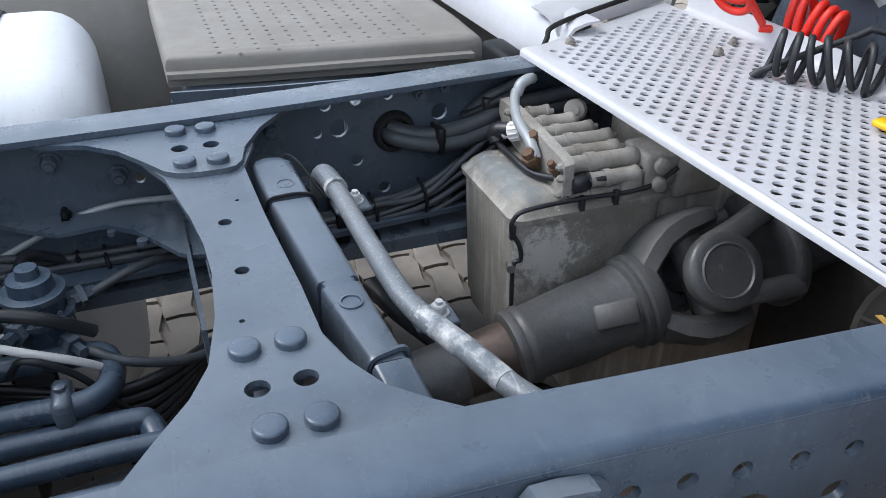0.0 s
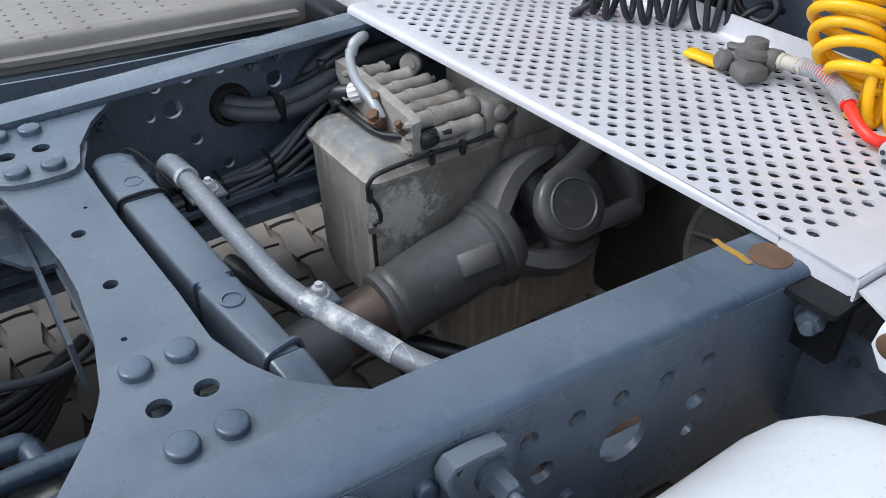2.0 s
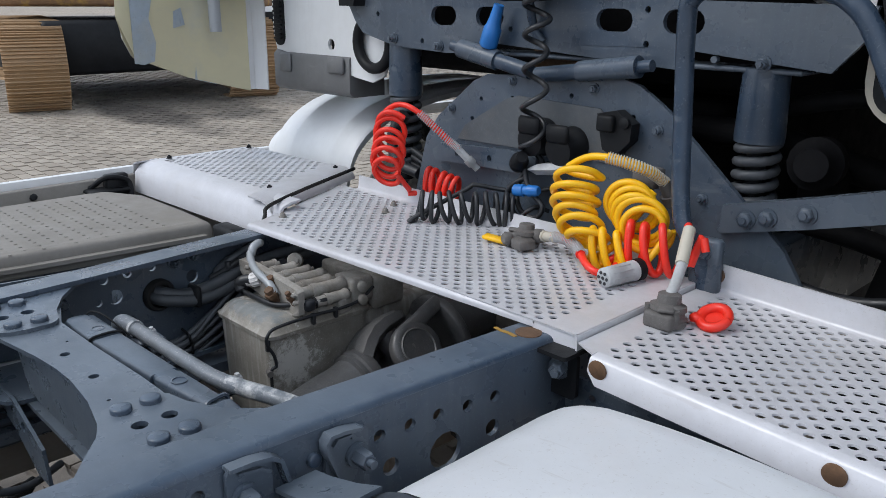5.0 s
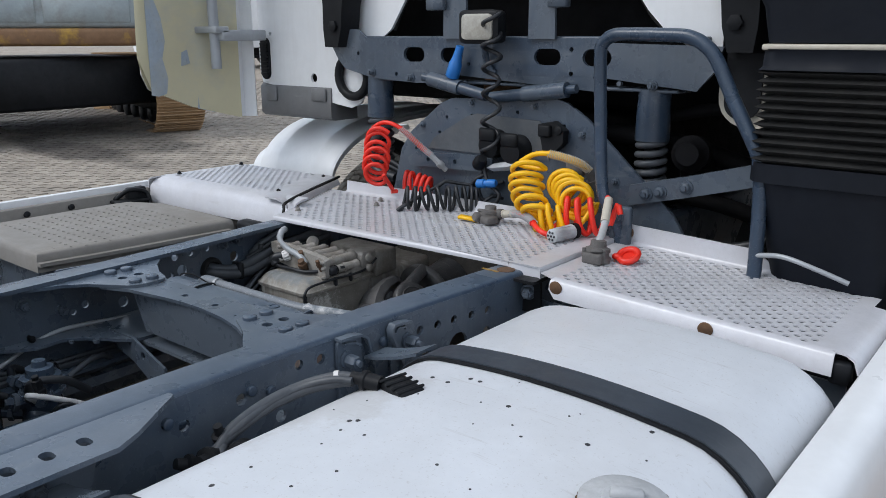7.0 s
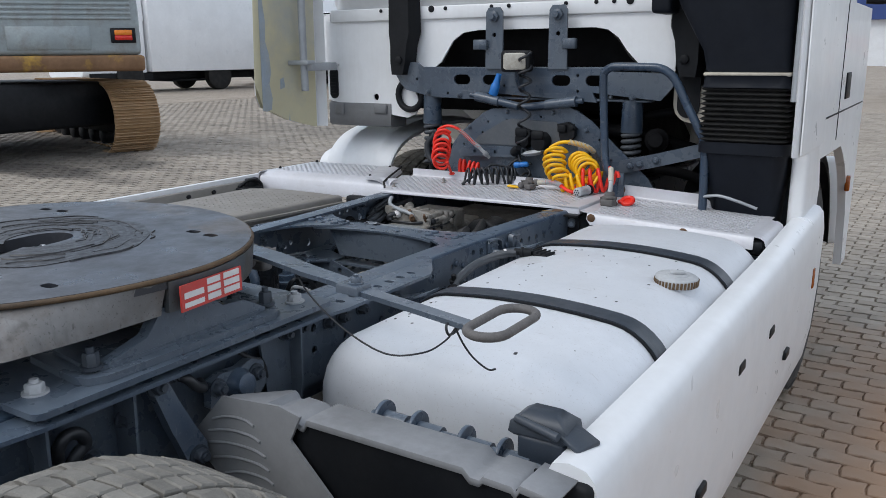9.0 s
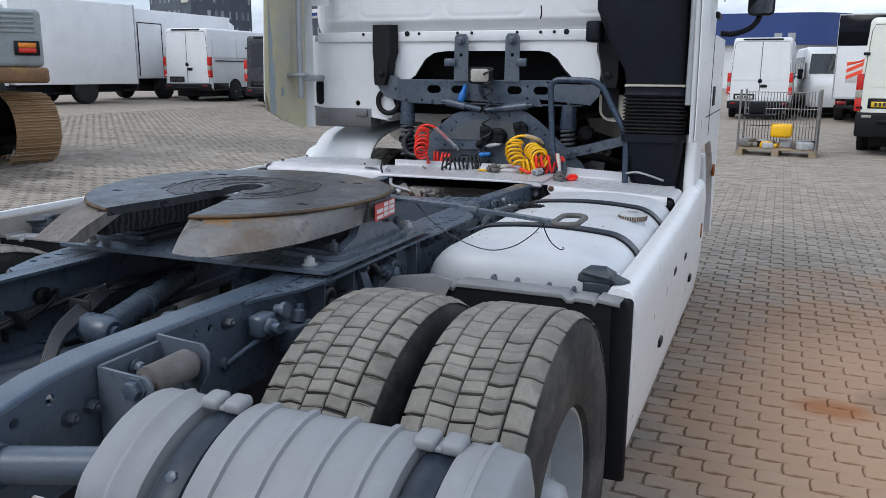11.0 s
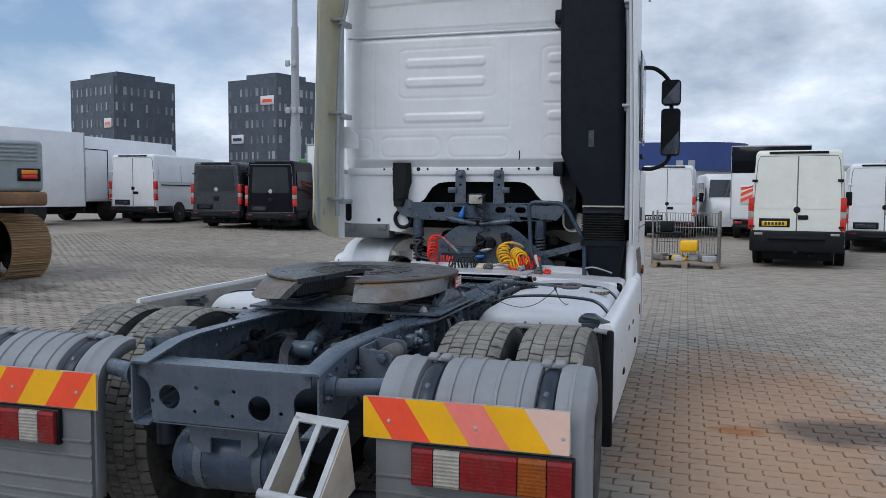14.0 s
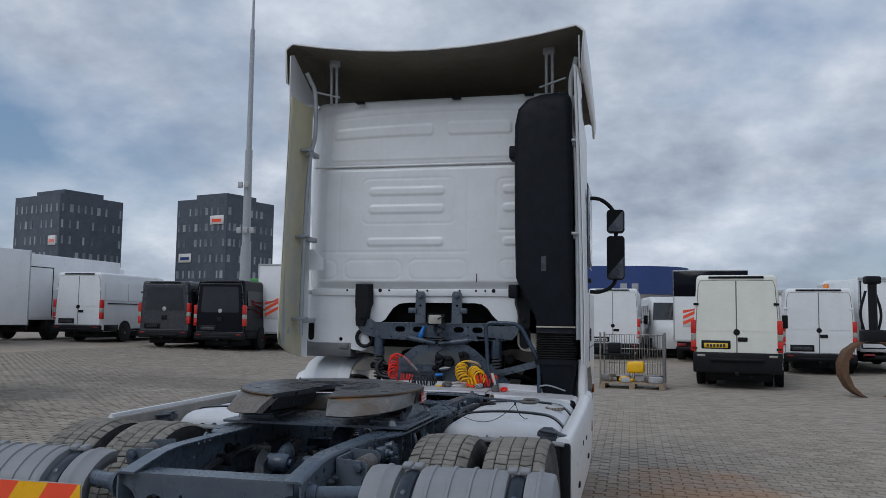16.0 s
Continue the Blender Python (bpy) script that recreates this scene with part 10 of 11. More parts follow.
    box(bm, -W * .74, -W * .20, -.042, -.034, zp - .055, zp + .055, .004, 1)
    part("number_plate", bm, plate_mat or M["paper"], holder)
    bm = bmesh.new()
    for k in range(6):
        box(bm, -W * .68 + k * W * .075, -W * .68 + k * W * .075 + W * .05, -.046, -.040, zp - .035, zp + .035)
    tagged(part("bars", bm, M["ink"], holder), "", "", "", "stuff")
    bm = bmesh.new()
    box(bm, -W * .62, W * .62, -.035, .12, H - .085, H - .035, .012, 1)
    part("brake_light_strip", bm, M["black"], v)
    for y in (L * .24, L * .82):
        for s in (-1, 1):
            bm = bmesh.new()
            turned(bm, (s * (W - .10), y, .40), (s, 0, 0), ((0, .42), (.112, .42), (.112, .34)), 28)
            part("wheel_arch", bm, M["black"], v)
            for dx in ((0, -.24) if twin and y < L * .5 else (0,)):
                we = new("wheel")
                we.parent = v
                we.matrix_basis = pose(s * (W - .085 + dx), y, .345)
                bm = bmesh.new()
                turned(bm, (-.11, 0, 0), (1, 0, 0), ((0, .20), (0, .31), (.02, .34), (.20, .34), (.22, .31), (.22, .20)), 28)
                part("tyre", bm, M["rubber"], we)
                bm = bmesh.new()
                turned(bm, (-.112, 0, 0), (1, 0, 0), ((0, .02), (.004, .05), (.03, .07), (.03, .15), (.008, .205), (.216, .205), (.194, .15), (.194, .07), (.220, .05), (.224, .02)), 20)
                part("rim", bm, M["tube"], we)
    for s in (-1, 1):
        bm = bmesh.new()
        box(bm, *sorted((s * (W - .02), s * (W + .012))), .15, L * .24 - .45, .42, .66, .01, 1)
        box(bm, *sorted((s * (W - .02), s * (W + .012))), L * .24 + .45, L * .80 - .45, .42, .50, .01, 1)
        part("sill", bm, M["black"], v)
        bm = bmesh.new()
        box(bm, *sorted((s * (W - .02), s * (W + .010))), .35, L * .44, 1.46, 1.50, .006, 1)
        part("slide_rail", bm, M["black"], v)
        for ya, yb in ((.25, L * .26), (L * .28, L * .45), (L * .47, L * .60)):
            bm = bmesh.new()
            loft(bm, [[Vector((s * (W * side_in(z) + d), y, z)) for y, z in ((ya, 1.6), (yb, 1.6), (yb, H - .38), (ya, H - .38))] for d in (-.012, .006)])
            part("window" if glazed else "side_field", bm, M["vanglass"] if glazed else body, v)
        bm = bmesh.new()
        loft(bm, [[Vector((s * (W * side_in(z) * .985 + d), y, z)) for y, z in ((L * .615, 1.42), (L * .78, 1.42), (L * .73, 2.0), (L * .615, 2.02))] for d in (-.02, .014)])
        part("cab_window", bm, M["glass"], v)
        bm = bmesh.new()
        box(bm, s * (W + .12) - .08, s * (W + .12) + .08, L * .77, L * .77 + .10, 1.40, 1.78, .03, 2)
        part("mirror", bm, M["black"], v)
    bm = bmesh.new()
    loft(bm, [[Vector((s_ * W * .80 * k, y, z)) for s_, y, z, k in ((-1, L * .855, z0 + (H - z0) * .545, 1.08), (1, L * .855, z0 + (H - z0) * .545, 1.08), (1, L * .775, z0 + (H - z0) * .865, .98), (-1, L * .775, z0 + (H - z0) * .865, .98))], [Vector((s_ * W * .80 * k, y + .03, z + .03)) for s_, y, z, k in ((-1, L * .855, z0 + (H - z0) * .545, 1.08), (1, L * .855, z0 + (H - z0) * .545, 1.08), (1, L * .775, z0 + (H - z0) * .865, .98), (-1, L * .775, z0 + (H - z0) * .865, .98))]])
    part("windscreen", bm, M["glass"], v)
    if beacon:
        bm = bmesh.new()
        turned(bm, (.25, .35, H - .01), (0, 0, 1), ((0, .10), (.02, .10), (.02, .085), (.14, .075), (.16, .05)), 16)
        part("beacon", bm, M["orange"], v, "orange flashing beacon")
    return v


van("white panel van with red tail lamps, parked", (-19.0, 23.4, 0), 2, M["van_white"], 6.4, 1.02, 2.66, split=True, plate_mat=M["van_grey"])
van("dark grey panel van with glazed rear doors", (-14.82, 22.6, 0), 4, M["van_grey"], 6.0, .97, 2.42, glazed=True, split=False, plate_mat=M["van_black"])
van("black panel van with dark rear windows", (-12.72, 22.8, 0), 3, M["van_black"], 6.4, .96, 2.52, split=False, glazed=True, plate_mat=M["van_grey"])
van("cream-white panel van with twin rear wheels and yellow plate", (4.04, 16.55, 0), -9, M["van_cream"], 6.0, 1.0, 2.70, plate_mat=M["plate_yellow"], twin=True, deep=True)
van("white panel van with orange roof beacon", (7.15, 22.8, 0), -8, M["van_white"], 6.0, 1.02, 2.62, beacon=True, plate_mat=M["van_grey"])
van("white panel van half hidden beside the cage", (.90, 29.3, 0), -2, M["van_white"], 6.0, 1.05, 2.82)


def box_lorry(label, at, rz, L, W, H, z0, body, top=None, board=False, door=False, ends=False):
    v = thing("box_lorry", label, "lorry", at, rz, "lorries parked round the yard")
    bm = bmesh.new()
    box(bm, -W, W, 0, L, z0, H, .02, 2)
    part("box_body", bm, body, v)
    bm = bmesh.new()
    for s in (-1, 1):
        box(bm, s * W - .03 if s > 0 else -W - .012, s * W + .012 if s > 0 else -W + .03, -.012, .04, z0, H, .004, 1)
    box(bm, -W, W, -.012, .04, H - .06, H + .012, .004, 1)
    box(bm, -W, W, -.012, .04, z0 - .02, z0 + .06, .004, 1)
    part("corner_profile", bm, M["galv"], v)
    if top:
        bm = bmesh.new()
        box(bm, -W - .01, W + .01, -.02, L, H - 1.0, H - .02, .02, 1)
        part("dark_panel", bm, top, v)
    bm = bmesh.new()
    box(bm, -W * .45, W * .45, .1, L + 1.5, z0 - .28, z0 - .02, .01, 1)
    part("subframe", bm, M["black"], v)
    # black block added between the wheels to darken the shadow under the lorry
    bm = bmesh.new()
    box(bm, -W * .62, W * .62, 1.7, L - 1.0, .30, z0 - .26, .03, 1)
    part("tank_group", bm, M["black"], v)
    bm = bmesh.new()
    box(bm, -W * .95, W * .95, -.05, .05, .45, .58, .02, 1)
    part("underrun_bar", bm, M["black"], v)
    bm = bmesh.new()
    loft(bm, [[Vector((x, y, z)) for x, z in rrect2(-W * .86, W * .86, .50, zz, .15, 4)] for y, zz in ((L + .1, 2.35), (L + .9, 2.30), (L + 1.25, 1.95), (L + 1.6, 1.35), (L + 2.1, 1.15), (L + 2.2, .9))])
    cb_ = part("cab", bm, M["van_white"], v)
    bm = bmesh.new()
    plate(bm, [(-W * .86, 2.20), (W * .86, 2.20), (W * .80, 3.05), (W * .6, 3.22), (-W * .6, 3.22), (-W * .80, 3.05)], .55, upright(L + .06))
    part("roof_deflector", bm, M["van_white"], cb_)
    for s in (-1, 1):
        bm = bmesh.new()
        plate(bm, [(L + .45, 1.32), (L + 1.45, 1.32), (L + 1.18, 1.92), (L + .45, 2.0)], .02, lambda u, v_, w: (s * (W * .86 - .008 + w), u, v_))
        part("side_window", bm, M["glass"], cb_)
        bm = bmesh.new()
        plate(bm, [(L - .1, .40), (L + 2.0, .40), (L + 2.0, .62), (L - .1, .62)], .02, lambda u, v_, w: (s * (W * .86 + w), u, v_))
        part("dark_sill", bm, M["black"], cb_)
        bm = bmesh.new()
        box(bm, s * W - .08, s * W + .08, L + 1.35, L + 1.45, 1.35, 1.75, .03, 2)
        part("mirror", bm, M["black"], cb_)
    if ends:
        for xa, xb in ((-W + .05, -.02), (.02, W - .05)):
            bm = bmesh.new()
            hose(bm, [(xa, -.015, z0 + .1), (xb, -.015, z0 + .1), (xb, -.015, H - .1), (xa, -.015, H - .1), (xa, -.015, z0 + .1)], .022, 6, smooth=False)
            part("door_seal", bm, M["black"], v)
    for y in (2.1, L + .7):
        for s in (-1, 1):
            we = new("wheel")
            we.parent = v
            we.matrix_basis = pose(s * (W - .2), y, .46)
            bm = bmesh.new()
            turned(bm, (-.15, 0, 0), (1, 0, 0), ((0, .26), (0, .42), (.03, .46), (.27, .46), (.30, .42), (.30, .26)), 26)
            part("tyre", bm, M["rubber"], we)
            bm = bmesh.new()
            turned(bm, (-.12, 0, 0), (1, 0, 0), ((0, .1), (0, .26), (.24, .26), (.24, .1)), 18)
            part("rim", bm, M["tube"], we)
    if board:
        bm = bmesh.new()
        box(bm, -W * .75, -W * .28, -.03, -.012, z0 + .55, z0 + 1.25, .004, 1)
        b = part("warning_board", bm, M["paper"], v, "red and white striped warning board")
        for k in range(3):
            bm = bmesh.new()
            zc = z0 + .62 + .22 * k
            plate(bm, [(-W * .74, zc), (-W * .29, zc + .28), (-W * .29, min(z0 + 1.24, zc + .40)), (-W * .74, zc + .12)], .004, upright(-.036))
            part("stripe", bm, M["haz_red"], b)
    if door:
        bm = bmesh.new()
        plate(bm, rrect2(.6, 1.9, z0 + .1, H - .5, .04), .02, lambda u, v, w: (W + w, u, v))
        part("side_door", bm, body, v)
        bm = bmesh.new()
        for a, b in (((W + .025, .6, z0 + .1), (W + .025, .6, H - .5)), ((W + .025, 1.9, z0 + .1), (W + .025, 1.9, H - .5)), ((W + .025, .6, H - .5), (W + .025, 1.9, H - .5))):
            cyl(bm, a, b, .02, 6)
        part("door_seal", bm, M["black"], v)
    for s in (-1, 1):
        bm = bmesh.new()
        box(bm, s * W * .8 - .16, s * W * .8 + .16, -.05, .0, z0 - .2, z0 - .08, .01, 1)
        part("tail_lamp", bm, M["lens_red"], v)
    return v


box_lorry("white box lorry with plain tall body, side-on to the yard", (-20.7, 21.5, 0), 173.5, 4.7, 1.2, 3.32, .64, M["van_white"])
box_lorry("white box body lorry with side door", (-22.2, 22.5, 0), 0, 6.3, 1.2, 3.36, .80, M["van_white"], door=True)
box_lorry("white lorry with red and white warning board", (-11.05, 24.8, 0), 16, 5.0, 1.1, 3.25, .65, M["van_white"], board=True)
box_lorry("lorry with black upper body and warning board", (4.55, 28.6, 0), -5, 8.0, 1.35, 3.5, .8, M["van_white"], top=M["van_black"], board=True)
box_lorry("white box lorry standing at the far side", (9.8, 24.0, 0), 0, 6.0, 1.22, 3.0, .7, M["van_white"], ends=True)
van("small white lorry cab with dark windows, far back", (3.0, 36.5, 0), 185, M["van_white"], 5.0, 1.0, 2.6, glazed=True)

# cage pallet with yard clutter
cg = thing("wire_cage_pallet", "wire cage on a wooden pallet holding yellow and grey scrap", "pallet", (1.65, 16.1, 0), -4)
bm = bmesh.new()
for k in range(5):
    box(bm, -.75, .75, -.45 + .21 * k, -.33 + .21 * k, .12, .145)
for k in range(3):
    box(bm, -.75 + .68 * k, -.62 + .68 * k, -.45, .51, 0, .12)
part("pallet", bm, M["wood"], cg)
bm = bmesh.new()
for k in range(25):
    x = -.72 + .06 * k
    cyl(bm, (x, .48, .14), (x, .48, 1.25), .008, 6)
for k in range(17):
    y = -.44 + .0575 * k
    cyl(bm, (.72, y, .14), (.72, y, 1.25), .008, 6)
for z in (.2, .55, .9, 1.24):
    cyl(bm, (-.72, .48, z), (.72, .48, z), .010, 6)
    cyl(bm, (.72, -.44, z), (.72, .48, z), .010, 6)
part("wire_frame", bm, M["steel"], cg)
for x, y in ((-.72, -.44), (.72, -.44), (-.72, .48), (.72, .48)):
    bm = bmesh.new()
    cyl(bm, (x, y, .1), (x, y, 1.3), .022, 8)
    part("corner_post", bm, M["steel"], cg)
rc = random.Random(5)
for k in range(26):
    bm = bmesh.new()
    x, y = rc.uniform(-.62, .62), rc.uniform(-.35, .35)
    s = rc.uniform(.06, .16)
    box(bm, -s, s, -s * .8, s * .8, 0, s * 1.1, .02, 2, pose(x, y, .145, 0, 0, rc.uniform(0, 90)))
    part("scrap_piece", bm, M[rc.choice(["yellow_hose", "steel", "galv", "black", "galv"])], cg)
bm = bmesh.new()
box(bm, -.7, -.1, -.1, .4, .75, .80, .01, 1)
box(bm, -.6, -.3, .0, .3, .80, 1.05, .03, 2)
part("machine", bm, M["black"], cg)
bm = bmesh.new()
box(bm, -.15, .25, -.1, .25, .35, .62, .05, 2)
part("yellow_engine_cover", bm, M["yellow_hose"], cg)

# timber grab standing at the edge of the yard
gb = thing("grapple", "rusty clam grapple standing on its tips", "grapple", (6.75, 15.6, 0), 10)
for s in (-1, 1):
    bm = bmesh.new()
    rows = []
    for x, z, w in ((.10, 1.22, .10), (.32, 1.18, .10), (.55, 1.02, .09), (.68, .75, .08), (.68, .48, .07), (.56, .22, .055), (.38, .06, .04), (.24, .0, .015)):
        rows.append([Vector((s * x + dx, dy, max(0.0, z + dz))) for dx, dy, dz in ((-w, -.16, -w * .3), (w, -.16, w * .3), (w, .16, w * .3), (-w, .16, -w * .3))])
    loft(bm, rows)
    part("claw", bm, M["rust"], gb)
bm = bmesh.new()
cyl(bm, (0, 0, 1.2), (0, 0, 2.6), .09, 12)
box(bm, -.25, .25, -.16, .16, 1.15, 1.45, .04, 2)
box(bm, -.16, .16, -.12, .12, 2.45, 2.62, .04, 2)
for s in (-1, 1):
    hose(bm, [(s * .12, .1, 1.3), (s * .22, .1, 1.8), (s * .10, .1, 2.3)], .03, 8)
part("rotator", bm, M["black"], gb)

# ---- excavator ----
ex = thing("excavator", "worn grey and yellow crawler excavator with rusty tracks", "excavator", (-8.80, 7.25, 0), 0)
ex.scale = (.92, .92, .93)
ANG = 165
EXM = pose(0, 0, 0, 0, 0, ANG)
for lane, (ox, oy) in enumerate(((-.22, .25), (-.55, -2.75))):
    tr = new("track")
    tr.parent = ex
    tr.matrix_basis = pose(ox, oy, 0) @ EXM
    bm = bmesh.new()
    LT, HT = 4.3, 1.12
    n = 70
    per = 2 * (LT - HT) + math.pi * HT
    path = []
    for k in range(n):
        d = per * k / n
        straight = LT - HT
        if d < straight:
            path.append((HT / 2 + d, 0.0, 0.0))
        elif d < straight + math.pi * HT / 2:
            a = (d - straight) / (HT / 2)
            path.append((LT - HT / 2 + HT / 2 * math.sin(a), HT / 2 - HT / 2 * math.cos(a), a))
        elif d < 2 * straight + math.pi * HT / 2:
            path.append((LT - HT / 2 - (d - straight - math.pi * HT / 2), HT, math.pi))
        else:
            a = (d - 2 * straight - math.pi * HT / 2) / (HT / 2)
            path.append((HT / 2 - HT / 2 * math.sin(a), HT / 2 + HT / 2 * math.cos(a), math.pi + a))
    src = None
    for x, z, a in path:
        m = Matrix.Translation((x - .3, 0, z)) @ Matrix.Rotation(-a, 4, "Y")
        if src is None:
            bm2 = bmesh.new()
            box(bm2, -.072, .072, -.375, .375, 0, .022, .004, 1)
            for q, hh_ in ((-.048, .034), (.0, .020), (.046, .026)):
                box(bm2, q - .007, q + .007, -.375, .375, -hh_, .0, .003, 1)
            box(bm2, -.04, .04, -.10, -.06, .03, .06)
            box(bm2, -.04, .04, .06, .10, .03, .06)
            src = part("track_pad", bm2, M["trackrust"], tr)
            src.matrix_basis = m
        else:
            copies(src, [m])
    for k in range(7):
        bm2 = bmesh.new()
        rr = .44 if k in (0, 6) else .15
        turned(bm2, ((.20 if k == 0 else 3.4 if k == 6 else .55 + .50 * k), -.12, HT / 2 if k in (0, 6) else .22), (0, 1, 0), ((0, rr * .8), (.02, rr), (.22, rr), (.24, rr * .8)), 20)
        part("roller", bm2, M["black"], tr)
    bm2 = bmesh.new()
    box(bm2, .3, 3.3, -.14, .14, .28, .68, .05, 2)
    part("track_frame", bm2, M["black"], tr)
    bm.free()
bm = bmesh.new()
box(bm, -3.2, -.5, -2.6, .3, .45, 1.15, .05, 1)
part("undercarriage", bm, M["black"], ex)
bm = bmesh.new()
box(bm, -3.9, .0, .0, 2.7, 1.20, 1.44, .05, 2)
part("deck_frame", bm, M["exdeck"], ex, "chipped yellow-brown lower frame")
bm = bmesh.new()
box(bm, -3.85, -.05, .05, 2.65, 1.44, 2.32, .08, 3)
body = part("engine_cover", bm, M["exgrey"], ex, "grey-green engine housing with louvres")
for k in range(5):
    bm = bmesh.new()
    box(bm, -3.6, -.15, .03, .11, 1.96 + .07 * k, 2.0 + .07 * k, .008, 1)
    part("louvre", bm, M["exgrey"], body)
for x0, x1 in ((-3.5, -2.0), (-1.9, -.75)):
    bm = bmesh.new()
    box(bm, x0, x1, .035, .06, 1.52, 1.86, .01, 1)
    part("access_panel", bm, M["exgrey"], body)
bm = bmesh.new()
box(bm, -.46, -.10, .02, .07, 1.62, 1.84, .01, 1)
xl_ = part("tail_lamp", bm, M["black"], body, "red and amber tail lamp in dark frame")
for za, zb, mm in ((1.66, 1.73, "van_lamp"), (1.735, 1.81, "orange")):
    bm = bmesh.new()
    box(bm, -.40, -.15, .005, .04, za, zb, .008, 1)
    part("lens", bm, M[mm], xl_)
bm = bmesh.new()
loft(bm, [[Vector((x, y, z)) for x, y in rrect2(-3.8 + i, -1.3 - i, .6, 2.4, .2, 4)] for z, i in ((2.32, 0), (2.5, .05), (2.66, .25))])
part("hood", bm, M["exyellow"], ex)

BODY = pose(.60, .0, .12, 0, 0, 52)
for o in list(ex.children):
    if o.name.split(".")[0] in ("deck_frame", "engine_cover", "hood"):
        o.matrix_basis = BODY

# ---- mast, offices and far halls ----
ms = thing("lamp_mast", "tall tapered steel mast with antennas", "mast", (-25.4, 49.8, 0))
bm = bmesh.new()
turned(bm, (0, 0, 0), (0, 0, 1), ((0, .42), (6, .36), (6, .30), (13, .26), (13, .20), (22, .16), (22, .10), (34, .05)), 16)
part("pole", bm, M["tube"], ms)
for z, n in ((7.1, 3), (10.4, 2)):
    for k in range(n):
        bm = bmesh.new()
        box(bm, -.55 + .5 * k, -.2 + .5 * k, -.5, -.35, z - .22, z + .22, .04, 2)
        box(bm, -.4 + .5 * k, -.35 + .5 * k, -.4, 0, z - .03, z + .03)
        part("antenna", bm, M["galv"], ms)


def office(label, corner, left, right, H, rows, nl, nr, signs):
    """A slab of offices given by three ground corners; windows are built into it."""
    b = thing("office_building", label, "building")
    C, Lf, Rt = (Vector((*p, 0)) for p in (corner, left, right))
    bm = bmesh.new()
    back = Lf + Rt - C
    lo = [C, Lf, back, Rt]
    loft(bm, [[p.copy() for p in lo], [p + Vector((0, 0, H)) for p in lo]])
    part("wall", bm, M["brickdark"], b)
    bm = bmesh.new()
    mid = (C + back) / 2
    ins = [mid + (p - mid) * .62 for p in lo]
    loft(bm, [[p + Vector((0, 0, H)) for p in ins], [p + Vector((0, 0, H + 1.4)) for p in ins]])
    part("roof_house", bm, M["brickdark"], b)
    rnd = random.Random(int(H * 10))
    src = None
    for a, q, n in ((C, Lf, nl), (C, Rt, nr)):
        d = (q - a)
        ln = d.length
        d.normalize()
        nn = Vector((d.y, -d.x, 0))
        if nn.dot(a - mid) < 0:
            nn = -nn
        for r in range(rows):
            for k in range(n):
                if rnd.random() < .18:
                    continue
                w = rnd.choice((.45, .45, .8))
                p = a + d * (ln * (k + .5 + rnd.uniform(-.15, .15)) / n) + nn * .04 + Vector((0, 0, 2.0 + (H - 2.6) * (r + .35) / rows))
                m = Matrix.Translation(p) @ Matrix(((d.x, nn.x, 0), (d.y, nn.y, 0), (0, 0, 1))).to_4x4() @ Matrix.Diagonal((w, 1, 1, 1))
                if src is None:
                    bm = bmesh.new()
                    box(bm, -.5, .5, -.12, .02, -.75, .75)
                    box(bm, -.58, .58, -.04, .05, -.83, -.75)
                    src = part("window", bm, M["window"], b)
                    src.matrix_basis = m
                else:
                    copies(src, [m])
    for face, u, z, w, h, mm in signs:
        a, q = (C, Lf) if face == 0 else (C, Rt)
        d = (q - a)
        p = a + d * u
        d = d.normalized()
        nn = Vector((d.y, -d.x, 0))
        if nn.dot(a - mid) < 0:
            nn = -nn
        bm = bmesh.new()
        box(bm, -w / 2, w / 2, 0, .12, -h / 2, h / 2, .02, 1, Matrix.Translation(p + nn * .06 + Vector((0, 0, z))) @ Matrix(((d.x, nn.x, 0), (d.y, nn.y, 0), (0, 0, 1))).to_4x4())
        sg = part("sign", bm, M["paper"], b, "white sign panel")
        bm = bmesh.new()
        box(bm, -w * .35, w * .35, .1, .16, -h * .22, h * .12, 0, 1, Matrix.Translation(p + nn * .06 + Vector((0, 0, z))) @ Matrix(((d.x, nn.x, 0), (d.y, nn.y, 0), (0, 0, 1))).to_4x4())
        part("bar", bm, mm, sg)
    return b


office("dark brick office tower with small windows and a white sign", (-107.3, 133.2), (-121.8, 138.1), (-103.2, 147.5), 24.8, 7, 9, 9, ((0, .13, 15.6, 2.4, 1.9, M["haz_faded"]),))
office("dark brick office tower with red and white signs", (-80.8, 150.6), (-94.5, 154.3), (-76.2, 163.7), 26.0, 7, 9, 9, ((0, .18, 21.3, 3.8, 1.9, M["haz_red"]), (0, .80, 13.4, 3.6, 1.9, M["roofblue"])))
hall = thing("blue_hall", "long blue clad hall with rounded corner", "building")
bm = bmesh.new()
ol = [(-30, 86), (2.0, 86)] + arc2(2.0, 92, 6, -90, 0, 8)[1:] + [(8, 120), (-30, 120)]
plate(bm, ol, 3.0, flat(4.3))
part("upper_wall", bm, M["roofblue"], hall)
bm = bmesh.new()
plate(bm, [(-29.5, 86.6), (2.0, 86.6), (7.4, 92), (7.4, 119), (-29.5, 119)], 4.3, flat(0))
part("lower_wall", bm, M["van_white"], hall)
for k in range(5):
    bm = bmesh.new()
    box(bm, 1.5 + 1.2 * k - 1, 2.2 + 1.2 * k - 1, 85.9 + (0 if k < 2 else .4 * (k - 1) ** 1.6), 86.3 + (0 if k < 2 else .4 * (k - 1) ** 1.6), 4.6, 5.4)
    part("window", bm, M["window"], hall)
